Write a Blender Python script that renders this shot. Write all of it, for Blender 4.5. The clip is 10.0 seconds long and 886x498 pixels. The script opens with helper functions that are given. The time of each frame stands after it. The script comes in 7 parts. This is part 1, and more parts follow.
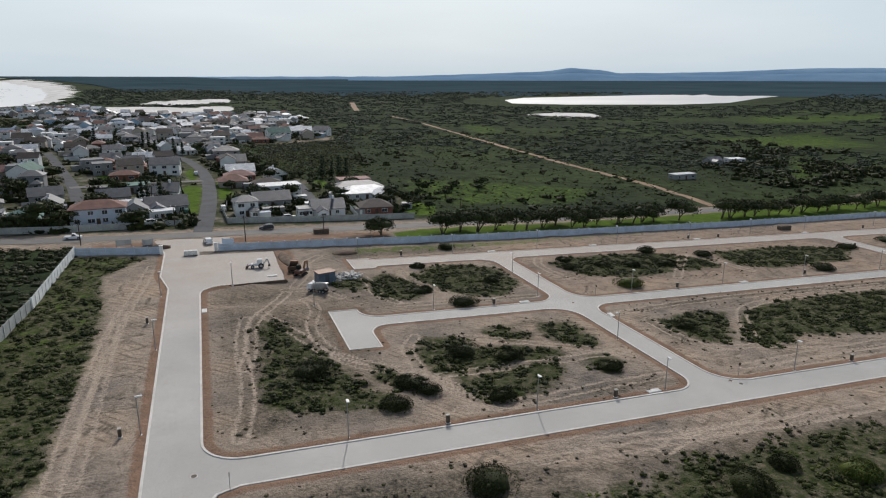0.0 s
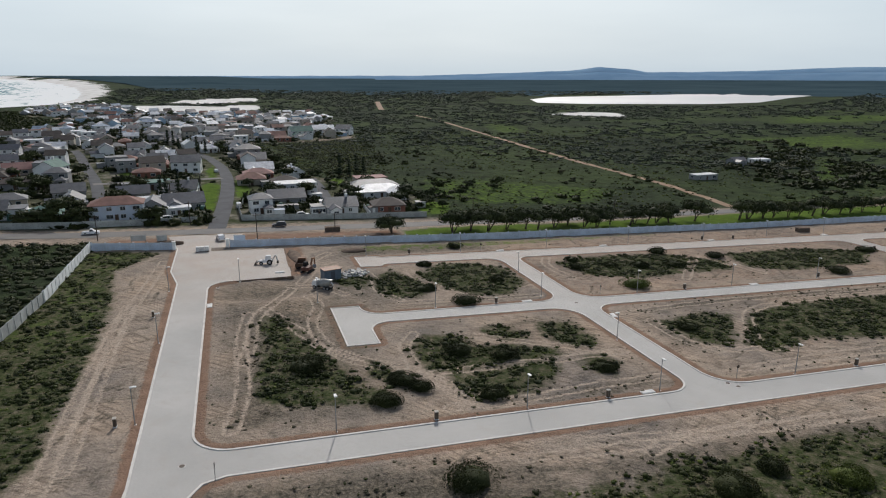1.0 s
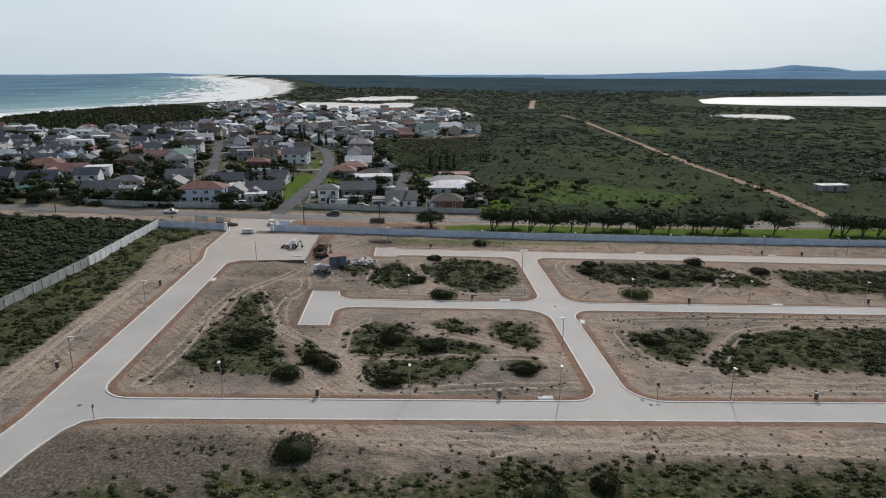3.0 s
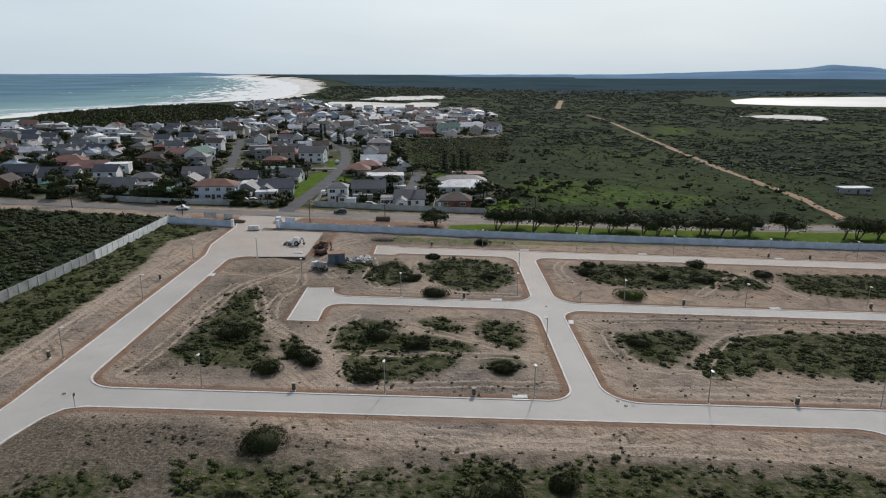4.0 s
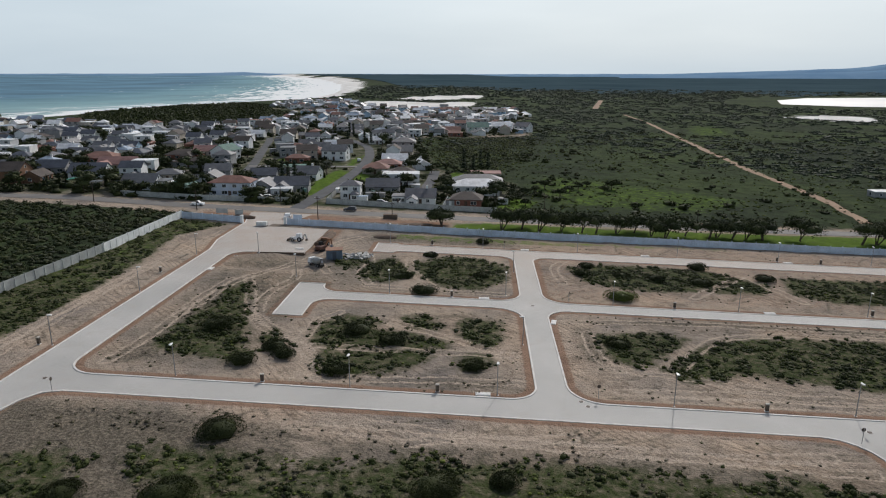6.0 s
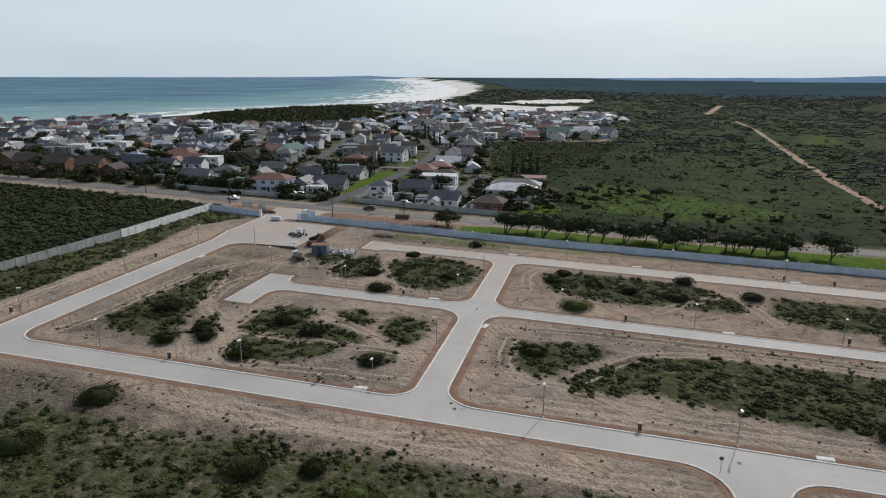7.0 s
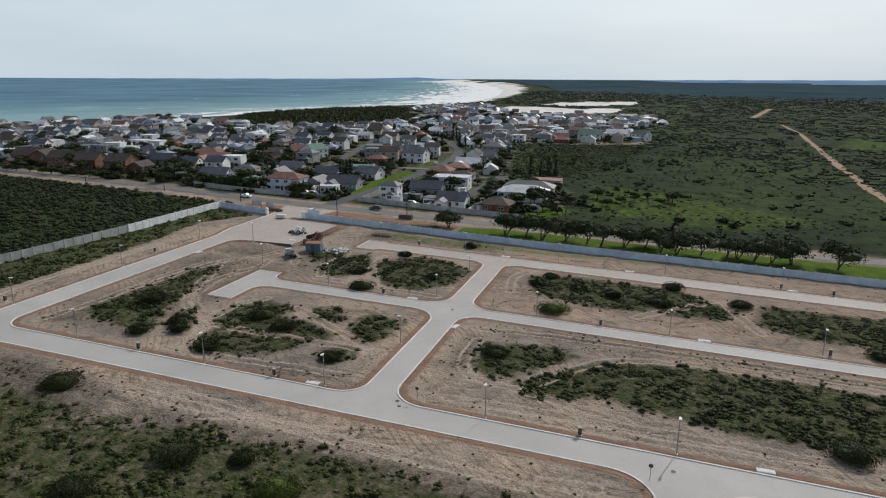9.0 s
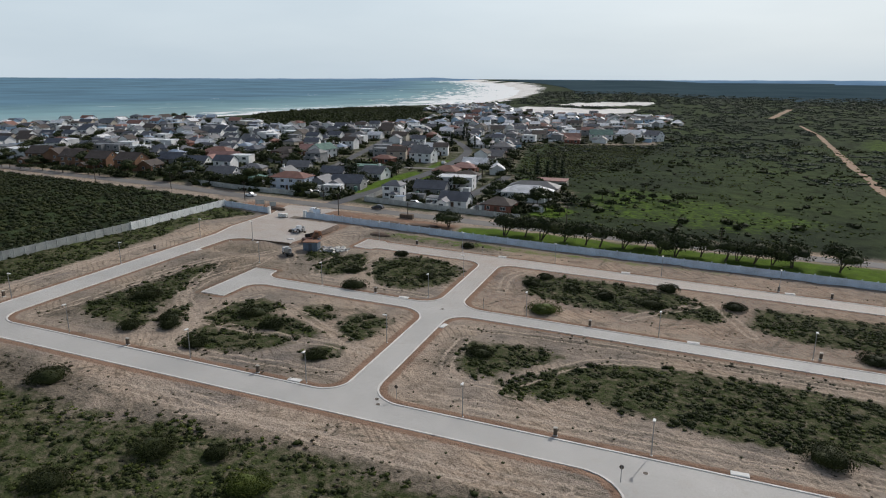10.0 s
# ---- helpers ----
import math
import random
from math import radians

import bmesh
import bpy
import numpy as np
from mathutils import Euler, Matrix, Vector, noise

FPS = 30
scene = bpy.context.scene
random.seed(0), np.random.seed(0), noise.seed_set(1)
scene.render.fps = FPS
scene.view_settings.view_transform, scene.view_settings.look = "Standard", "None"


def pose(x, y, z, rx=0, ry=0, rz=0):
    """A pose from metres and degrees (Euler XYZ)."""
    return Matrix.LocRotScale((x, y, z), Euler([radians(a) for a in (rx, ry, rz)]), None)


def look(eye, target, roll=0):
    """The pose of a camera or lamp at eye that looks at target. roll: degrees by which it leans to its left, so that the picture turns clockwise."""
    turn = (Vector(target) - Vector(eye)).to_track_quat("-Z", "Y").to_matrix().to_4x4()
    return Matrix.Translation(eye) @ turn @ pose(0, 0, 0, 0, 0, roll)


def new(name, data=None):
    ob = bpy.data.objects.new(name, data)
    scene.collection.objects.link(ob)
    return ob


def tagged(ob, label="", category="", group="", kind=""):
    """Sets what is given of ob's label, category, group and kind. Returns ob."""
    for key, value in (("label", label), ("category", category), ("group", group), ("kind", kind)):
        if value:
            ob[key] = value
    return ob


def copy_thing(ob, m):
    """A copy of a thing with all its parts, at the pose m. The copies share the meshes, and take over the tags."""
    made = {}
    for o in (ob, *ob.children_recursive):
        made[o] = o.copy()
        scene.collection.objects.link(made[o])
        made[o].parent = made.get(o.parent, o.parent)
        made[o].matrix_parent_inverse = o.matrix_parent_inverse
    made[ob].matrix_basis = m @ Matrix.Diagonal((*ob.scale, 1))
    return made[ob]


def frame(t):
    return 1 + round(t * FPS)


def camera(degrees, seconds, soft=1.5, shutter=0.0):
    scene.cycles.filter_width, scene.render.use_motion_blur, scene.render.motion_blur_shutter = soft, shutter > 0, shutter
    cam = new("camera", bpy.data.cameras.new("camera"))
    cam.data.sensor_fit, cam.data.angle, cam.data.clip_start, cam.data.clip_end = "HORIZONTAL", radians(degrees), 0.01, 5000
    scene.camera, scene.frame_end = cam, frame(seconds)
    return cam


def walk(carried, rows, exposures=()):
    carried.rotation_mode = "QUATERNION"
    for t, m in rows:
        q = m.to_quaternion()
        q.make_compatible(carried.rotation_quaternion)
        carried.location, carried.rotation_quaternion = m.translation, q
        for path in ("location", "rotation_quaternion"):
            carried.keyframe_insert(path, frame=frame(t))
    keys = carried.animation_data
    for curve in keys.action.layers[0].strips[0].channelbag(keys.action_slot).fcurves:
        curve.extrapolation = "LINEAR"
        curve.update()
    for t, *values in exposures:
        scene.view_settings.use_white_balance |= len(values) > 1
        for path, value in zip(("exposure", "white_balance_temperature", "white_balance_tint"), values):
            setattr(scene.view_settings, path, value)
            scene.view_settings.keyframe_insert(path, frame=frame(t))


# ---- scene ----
cam = camera(68.4, 10.0, soft=1.1)
METRES, EYE, TILT, LEAN, TURN = 100.0, 37.35, -0.798, 1.752, -20.512
ROWS = [
    (0, 0, 0, 0, 0.45, -13.92, -1.83),
    (0.5, 0.0192, -0.0024, 0.0004, 1.58, -13.99, -1.84),
    (1, 0.0409, -0.0042, 0.0011, 2.79, -14.06, -1.85),
    (1.5, 0.0615, -0.0053, 0.0019, 3.9, -14.1, -1.85),
    (2, 0.0843, -0.0057, 0.0027, 5.11, -14.14, -1.86),
    (2.2, 0.0954, -0.0058, 0.003, 5.6345, -14.1657, -1.8549),
    (2.5, 0.1944, -0.0014, 0.0064, 10.21, -14.32, -1.87),
    (2.7, 0.27, 0.0066, 0.0088, 13.47, -14.4467, -1.9184),
    (2.8, 0.306, 0.0118, 0.0098, 14.9906, -14.5164, -1.942),
    (2.9, 0.34, 0.0175, 0.0108, 16.4128, -14.5857, -1.9647),
    (3, 0.368, 0.0228, 0.0116, 17.575, -14.644, -1.9825),
    (3.1, 0.387, 0.0267, 0.0122, 18.359, -14.6834, -1.9937),
    (3.2, 0.396, 0.0287, 0.0125, 18.7291, -14.7019, -1.9987),
    (3.8, 0.424, 0.0352, 0.0133, 19.875, -14.7583, -2.0127),
    (4, 0.4326, 0.0371, 0.0138, 20.2, -14.76, -2.03),
    (4.5, 0.454, 0.0427, 0.0142, 21.09, -14.82, -2.03),
    (5, 0.4769, 0.049, 0.0149, 22.04, -14.87, -2.02),
    (5.2, 0.4868, 0.052, 0.0154, 22.4138, -14.8722, -2.0343),
    (6, 0.5235, 0.0634, 0.0167, 23.8769, -14.9268, -2.0404),
    (6.1, 0.53, 0.0656, 0.0169, 24.1345, -14.9354, -2.0411),
    (6.2, 0.541, 0.0693, 0.0173, 24.5694, -14.949, -2.0418),
    (6.3, 0.562, 0.0768, 0.0181, 25.3963, -14.9721, -2.0424),
    (6.4, 0.5935, 0.0888, 0.0193, 26.629, -14.9992, -2.0418),
    (6.5, 0.6275, 0.1029, 0.0207, 27.9512, -15.0183, -2.0401),
    (6.6, 0.661, 0.1179, 0.022, 29.2485, -15.0274, -2.039),
    (6.7, 0.6945, 0.1341, 0.0234, 30.5439, -15.0281, -2.0402),
    (6.8, 0.728, 0.1515, 0.0248, 31.8414, -15.0225, -2.0452),
    (6.9, 0.7615, 0.1701, 0.0261, 33.1452, -15.0132, -2.0553),
    (7, 0.795, 0.1898, 0.0275, 34.459, -15.0038, -2.0711),
    (7.1, 0.814, 0.2014, 0.0282, 35.2099, -14.9999, -2.0826),
    (7.5, 0.838, 0.2165, 0.0293, 36.15, -15, -2.09),
    (8, 0.8581, 0.2301, 0.03, 36.98, -15, -2.11),
    (8.5, 0.8768, 0.2427, 0.0306, 37.73, -15, -2.11),
    (9, 0.8969, 0.2557, 0.0313, 38.56, -15.01, -2.15),
    (9.5, 0.9154, 0.2684, 0.032, 39.3, -15.04, -2.17),
    (10, 0.9356, 0.2827, 0.0331, 40.11, -15.06, -2.17),
]
walk(cam, [(t, pose(0, 0, EYE, TILT, LEAN, TURN) @ pose(METRES * x, METRES * y, METRES * z, 90 + pitch, roll, yaw)) for t, x, y, z, yaw, pitch, roll in ROWS])

# ---- world, sun and exposure ----
SUN_AZ, SUN_EL = 18.0, 38.0          # degrees from +y towards +x, and above the horizon
world = bpy.data.worlds.new("world")
scene.world = world
world.use_nodes = True
wn, wl = world.node_tree.nodes, world.node_tree.links
wn.clear()
sky = wn.new("ShaderNodeTexSky")
sky.sky_type, sky.sun_disc = "NISHITA", False
sky.sun_elevation, sky.sun_rotation = radians(SUN_EL), radians(SUN_AZ)
sky.air_density, sky.dust_density, sky.ozone_density = 1.0, 4.0, 1.5
cloud_tc = wn.new("ShaderNodeTexCoord")
cloud_map = wn.new("ShaderNodeMapping")
cloud_map.inputs["Scale"].default_value = (1.0, 1.0, 5.0)
cloud = wn.new("ShaderNodeTexNoise")
cloud.inputs["Scale"].default_value, cloud.inputs["Detail"].default_value = 1.6, 5.0
cloud_ramp = wn.new("ShaderNodeValToRGB")
cloud_ramp.color_ramp.elements[0].position, cloud_ramp.color_ramp.elements[0].color = 0.25, (6.6, 7.95, 9.1, 1)
cloud_ramp.color_ramp.elements[1].position, cloud_ramp.color_ramp.elements[1].color = 0.8, (8.8, 10.0, 10.9, 1)
veil = wn.new("ShaderNodeMix")
veil.data_type = "RGBA"
veil.inputs["Factor"].default_value = 0.72
sky_bg = wn.new("ShaderNodeBackground")
sky_bg.inputs["Strength"].default_value = 0.085
sky_out = wn.new("ShaderNodeOutputWorld")
wl.new(cloud_tc.outputs["Generated"], cloud_map.inputs["Vector"])
wl.new(cloud_map.outputs["Vector"], cloud.inputs["Vector"])
wl.new(cloud.outputs["Fac"], cloud_ramp.inputs["Fac"])
wl.new(sky.outputs["Color"], veil.inputs["A"])
wl.new(cloud_ramp.outputs["Color"], veil.inputs["B"])
# the haze thins towards the zenith
updown = wn.new("ShaderNodeSeparateXYZ")
wl.new(cloud_tc.outputs["Generated"], updown.inputs["Vector"])
thin = wn.new("ShaderNodeMapRange")
thin.inputs["From Min"].default_value, thin.inputs["From Max"].default_value = 0.12, 0.6
thin.inputs["To Min"].default_value, thin.inputs["To Max"].default_value = 0.85, 0.0
wl.new(updown.outputs["Z"], thin.inputs["Value"])
wl.new(thin.outputs["Result"], veil.inputs["Factor"])
wl.new(veil.outputs["Result"], sky_bg.inputs["Color"])
wl.new(sky_bg.outputs["Background"], sky_out.inputs["Surface"])

sun = new("sun", bpy.data.lights.new("sun", "SUN"))
sun.data.energy, sun.data.angle, sun.data.color = 2.35, radians(0.9), (1.0, 0.97, 0.94)
sun_way = Vector((math.sin(radians(SUN_AZ)) * math.cos(radians(SUN_EL)), math.cos(radians(SUN_AZ)) * math.cos(radians(SUN_EL)), math.sin(radians(SUN_EL))))
sun.matrix_world = look(sun_way * 300, (0, 0, 0))
scene.view_settings.exposure = 0.0


# ---- materials ----
def node_mat(name):
    m = bpy.data.materials.new(name)
    m.use_nodes = True
    n, l = m.node_tree.nodes, m.node_tree.links
    return m, n, l, n["Principled BSDF"]


def noise_node(n, l, scale, detail=4.0, rough=0.55, distortion=0.0, vector=None):
    t = n.new("ShaderNodeTexNoise")
    t.inputs["Scale"].default_value, t.inputs["Detail"].default_value = scale, detail
    t.inputs["Roughness"].default_value, t.inputs["Distortion"].default_value = rough, distortion
    l.new(vector if vector else place_of(n), t.inputs["Vector"])
    return t.outputs["Fac"]


def place_of(n):
    for q in n:
        if q.type == "NEW_GEOMETRY":
            return q.outputs["Position"]
    return n.new("ShaderNodeNewGeometry").outputs["Position"]


def ramp(n, l, fac, *stops):
    r = n.new("ShaderNodeValToRGB")
    e = r.color_ramp.elements
    while len(e) < len(stops):
        e.new(0.5)
    for q, (p, c) in zip(e, stops):
        q.position, q.color = p, (*c, 1) if len(c) == 3 else c
    l.new(fac, r.inputs["Fac"])
    return r.outputs["Color"]


def grey(v):
    return (v, v, v)


def mix(n, l, fac, a, b, mode="MIX"):
    m = n.new("ShaderNodeMix")
    m.data_type, m.blend_type = "RGBA", mode
    for key, v in (("Factor", fac), ("A", a), ("B", b)):
        s = m.inputs[key]
        if isinstance(v, (int, float)):
            s.default_value = v
        elif isinstance(v, tuple):
            s.default_value = (*v, 1)
        else:
            l.new(v, s)
    return m.outputs["Result"]


def times(n, l, a, b, op="MULTIPLY"):
    m = n.new("ShaderNodeMath")
    m.operation, m.use_clamp = op, op != "ADD"
    for s, v in zip(m.inputs, (a, b)):
        if isinstance(v, (int, float)):
            s.default_value = v
        else:
            l.new(v, s)
    return m.outputs["Value"]


def bump(n, l, b, height, strength, distance):
    q = n.new("ShaderNodeBump")
    q.inputs["Strength"].default_value, q.inputs["Distance"].default_value = strength, distance
    l.new(height, q.inputs["Height"])
    l.new(q.outputs["Normal"], b.inputs["Normal"])


def scaled(c, k):
    return tuple(min(1.0, v * k) for v in c)


def plain_mat(name, colour, rough=0.7, scale=1.5, vary=0.25, metal=0.0, fine=18.0, relief=0.02, spec=0.3):
    """A worn surface: stains at a large scale, grain at a small one."""
    m, n, l, b = node_mat(name)
    big = ramp(n, l, noise_node(n, l, scale, 5), (0.3, scaled(colour, 1 - vary)), (0.7, scaled(colour, 1 + vary * 0.5)))
    small = ramp(n, l, noise_node(n, l, fine, 3), (0.3, grey(1 - vary * 0.5)), (0.65, grey(1.0)))
    l.new(mix(n, l, 1.0, big, small, "MULTIPLY"), b.inputs["Base Color"])
    b.inputs["Roughness"].default_value, b.inputs["Metallic"].default_value = rough, metal
    b.inputs["Specular IOR Level"].default_value = spec
    bump(n, l, b, noise_node(n, l, fine, 4), 0.5, relief)
    return m


def leaf_mat(name, dark, light, patch=0.12):
    m, n, l, b = node_mat(name)
    isl = n.new("ShaderNodeNewGeometry").outputs["Random Per Island"]
    tone = mix(n, l, isl, dark, light)
    wide = ramp(n, l, noise_node(n, l, patch, 3), (0.35, (0.75, 0.78, 0.7)), (0.65, (1.15, 1.1, 0.95)))
    l.new(mix(n, l, 1.0, tone, wide, "MULTIPLY"), b.inputs["Base Color"])
    b.inputs["Roughness"].default_value, b.inputs["Specular IOR Level"].default_value = 0.75, 0.2
    return m


def roof_mat(name, colour, rough=0.8, pitch=3.2):
    """Roof tiles or sheets: rows across the slope, weathered patches."""
    m, n, l, b = node_mat(name)
    w = n.new("ShaderNodeTexWave")
    w.wave_type, w.bands_direction = "BANDS", "Z"
    w.inputs["Scale"].default_value, w.inputs["Distortion"].default_value = pitch, 0.6
    l.new(place_of(n), w.inputs["Vector"])
    big = ramp(n, l, noise_node(n, l, 0.5, 5), (0.3, scaled(colour, 0.72)), (0.7, scaled(colour, 1.15)))
    rows_tone = ramp(n, l, w.outputs["Fac"], (0.0, grey(0.8)), (0.5, grey(1.0)))
    l.new(mix(n, l, 1.0, big, rows_tone, "MULTIPLY"), b.inputs["Base Color"])
    b.inputs["Roughness"].default_value, b.inputs["Specular IOR Level"].default_value = rough, 0.35
    bump(n, l, b, w.outputs["Fac"], 0.4, 0.03)
    return m


SANDY = (0.372, 0.306, 0.243)
M = {
    "pavers": None, "ground": None,
    "kerb": plain_mat("kerb_concrete", (0.66, 0.64, 0.60), 0.8, 0.8, 0.2),
    "slab": plain_mat("white_concrete", (0.75, 0.74, 0.71), 0.8, 1.5, 0.2),
    "wall_blue": plain_mat("painted_precast", (0.52, 0.60, 0.70), 0.75, 0.5, 0.2),
    "wall_pale": plain_mat("pale_precast", (0.84, 0.85, 0.83), 0.8, 0.5, 0.22),
    "wall_grey": plain_mat("grey_precast", (0.44, 0.45, 0.43), 0.85, 0.5, 0.3),
    "steel": plain_mat("galvanised_steel", (0.35, 0.36, 0.37), 0.45, 2.0, 0.2, 0.8),
    "lamp_white": plain_mat("lamp_head_white", (0.8, 0.8, 0.78), 0.4, 3.0, 0.1),
    "kiosk": plain_mat("kiosk_brown", (0.11, 0.085, 0.065), 0.6, 2.0, 0.3),
    "kiosk_top": plain_mat("kiosk_lid_pale", (0.5, 0.47, 0.42), 0.6, 2.0, 0.2),
    "white": plain_mat("white_plaster", (0.76, 0.76, 0.75), 0.75, 0.35, 0.18),
    "cream": plain_mat("cream_plaster", (0.47, 0.42, 0.35), 0.8, 0.35, 0.2),
    "pinkish": plain_mat("pale_blue_plaster", (0.60, 0.65, 0.74), 0.8, 0.35, 0.15),
    "greywall": plain_mat("grey_plaster", (0.30, 0.30, 0.30), 0.8, 0.35, 0.2),
    "bluewall": plain_mat("blue_plaster", (0.38, 0.52, 0.66), 0.8, 0.35, 0.2),
    "brick": plain_mat("orange_face_brick", (0.21, 0.115, 0.068), 0.85, 0.5, 0.3),
    "brick_red": plain_mat("red_face_brick", (0.24, 0.10, 0.07), 0.85, 0.5, 0.3),
    "r_grey": roof_mat("grey_roof", (0.125, 0.13, 0.138), 0.5),
    "r_slate": roof_mat("slate_roof", (0.075, 0.085, 0.105), 0.5),
    "r_dark": roof_mat("dark_brown_roof", (0.075, 0.06, 0.052)),
    "r_terra": roof_mat("terracotta_roof", (0.225, 0.115, 0.09)),
    "r_pink": roof_mat("faded_red_roof", (0.33, 0.185, 0.16)),
    "r_green": roof_mat("green_roof", (0.10, 0.19, 0.16)),
    "r_white": roof_mat("white_sheet_roof", (0.72, 0.73, 0.74), 0.45),
    "r_blue": roof_mat("pale_blue_roof", (0.30, 0.37, 0.46), 0.5),
    "street": plain_mat("street_asphalt", (0.115, 0.118, 0.125), 0.9, 0.2, 0.2, spec=0.1),
    "timber": plain_mat("dark_timber", (0.10, 0.06, 0.04), 0.7, 2.0, 0.3),
    "frame": plain_mat("window_frame_white", (0.72, 0.72, 0.7), 0.5, 2.0, 0.1),
    "tyre": plain_mat("tyre_rubber", (0.02, 0.02, 0.02), 0.85, 3.0, 0.2),
    "paint_white": plain_mat("car_paint_white", (0.78, 0.78, 0.78), 0.25, 1.0, 0.06, spec=0.5),
    "paint_dark": plain_mat("car_paint_dark", (0.03, 0.035, 0.045), 0.22, 1.0, 0.1, spec=0.5),
    "paint_silver": plain_mat("car_paint_silver", (0.42, 0.43, 0.44), 0.3, 1.0, 0.1, 0.5),
    "paint_orange": plain_mat("machine_orange", (0.26, 0.12, 0.06), 0.5, 2.0, 0.3),
    "paint_red": plain_mat("machine_red", (0.13, 0.06, 0.045), 0.5, 2.0, 0.3),
    "shed_blue": plain_mat("container_blue_grey", (0.13, 0.17, 0.22), 0.6, 1.0, 0.25),
    "drum": plain_mat("mixer_drum_grey", (0.33, 0.33, 0.31), 0.5, 1.0, 0.25),
    "rubble": plain_mat("rubble_white", (0.62, 0.60, 0.56), 0.85, 2.0, 0.25),
    "soil": plain_mat("dark_soil", (0.16, 0.115, 0.085), 0.95, 0.7, 0.35, relief=0.08),
    "bark": plain_mat("grey_brown_bark", (0.075, 0.058, 0.045), 0.9, 2.0, 0.35),
    "scrub": leaf_mat("scrub_leaves", (0.013, 0.020, 0.005), (0.054, 0.069, 0.015)),
    "scrub_lush": leaf_mat("lush_scrub_leaves", (0.034, 0.050, 0.009), (0.112, 0.142, 0.024)),
    "scrub_dry": leaf_mat("dry_scrub_twigs", (0.045, 0.040, 0.028), (0.125, 0.112, 0.075)),
    "bush": leaf_mat("bush_leaves", (0.012, 0.018, 0.005), (0.040, 0.050, 0.012)),
    "tree": leaf_mat("tree_leaves", (0.018, 0.026, 0.010), (0.060, 0.074, 0.027)),
    # greyer, low-contrast green: haze over the far thicket put into the leaf colour
    "far_haze_tint": leaf_mat("far_haze_tint_leaves", (0.034, 0.047, 0.034), (0.052, 0.068, 0.045)),
    "conifer": leaf_mat("conifer_needles", (0.012, 0.022, 0.012), (0.035, 0.05, 0.024)),
    "sign": plain_mat("sign_board", (0.20, 0.26, 0.36), 0.5, 2.0, 0.15),
    "net_green": plain_mat("green_shade_net", (0.02, 0.22, 0.14), 0.7, 1.0, 0.2),
}


def glass_mat():
    m, n, l, b = node_mat("window_glass")
    b.inputs["Base Color"].default_value = (0.03, 0.04, 0.05, 1)
    b.inputs["Roughness"].default_value, b.inputs["Specular IOR Level"].default_value = 0.06, 0.8
    return m


M["glass"] = glass_mat()


def paver_mat():
    """Pale concrete block paving, dusted with sand."""
    m, n, l, b = node_mat("concrete_pavers")
    big = ramp(n, l, noise_node(n, l, 0.09, 6, 0.6), (0.3, (0.40, 0.395, 0.375)), (0.7, (0.50, 0.49, 0.465)))
    dust = ramp(n, l, noise_node(n, l, 0.35, 6, 0.65, 0.6), (0.56, grey(0.0)), (0.78, grey(0.6)))
    dusty = mix(n, l, dust, big, (0.40, 0.355, 0.31))
    # sand carried onto the paving near the works yard and the boundary road
    at = n.new("ShaderNodeSeparateXYZ")
    l.new(place_of(n), at.inputs["Vector"])
    yard_way = n.new("ShaderNodeMapRange")
    yard_way.inputs["From Min"].default_value, yard_way.inputs["From Max"].default_value = 96.0, 136.0
    yard_way.inputs["To Max"].default_value = 0.75
    l.new(at.outputs["Y"], yard_way.inputs["Value"])
    carried_sand = ramp(n, l, noise_node(n, l, 0.16, 5, 0.65, 0.5), (0.30, grey(0.35)), (0.62, grey(1.0)))
    dusty = mix(n, l, times(n, l, yard_way.outputs["Result"], carried_sand), dusty, (0.42, 0.345, 0.285))
    br = n.new("ShaderNodeTexBrick")
    br.inputs["Scale"].default_value, br.inputs["Mortar Size"].default_value = 4.0, 0.012
    br.inputs["Color1"].default_value, br.inputs["Color2"].default_value = (1, 1, 1, 1), (0.88, 0.88, 0.88, 1)
    br.inputs["Mortar"].default_value = (0.7, 0.68, 0.65, 1)
    l.new(place_of(n), br.inputs["Vector"])
    l.new(mix(n, l, 1.0, dusty, br.outputs["Color"], "MULTIPLY"), b.inputs["Base Color"])
    b.inputs["Roughness"].default_value, b.inputs["Specular IOR Level"].default_value = 0.75, 0.3
    bump(n, l, b, br.outputs["Fac"], 0.3, 0.004)
    return m


def asphalt_mat():
    m, n, l, b = node_mat("asphalt")
    big = ramp(n, l, noise_node(n, l, 0.12, 6, 0.6), (0.3, (0.125, 0.12, 0.115)), (0.7, (0.19, 0.18, 0.165)))
    small = ramp(n, l, noise_node(n, l, 9, 4), (0.3, grey(0.82)), (0.7, grey(1.0)))
    l.new(mix(n, l, 1.0, big, small, "MULTIPLY"), b.inputs["Base Color"])
    b.inputs["Roughness"].default_value = 0.85
    bump(n, l, b, noise_node(n, l, 30, 3), 0.4, 0.01)
    return m


def track_mat():
    m, n, l, b = node_mat("orange_sand_track")
    big = ramp(n, l, noise_node(n, l, 0.15, 6, 0.65), (0.3, (0.19, 0.12, 0.07)), (0.7, (0.33, 0.22, 0.135)))
    l.new(big, b.inputs["Base Color"])
    b.inputs["Roughness"].default_value = 0.95
    bump(n, l, b, noise_node(n, l, 1.2, 5), 0.5, 0.15)
    return m


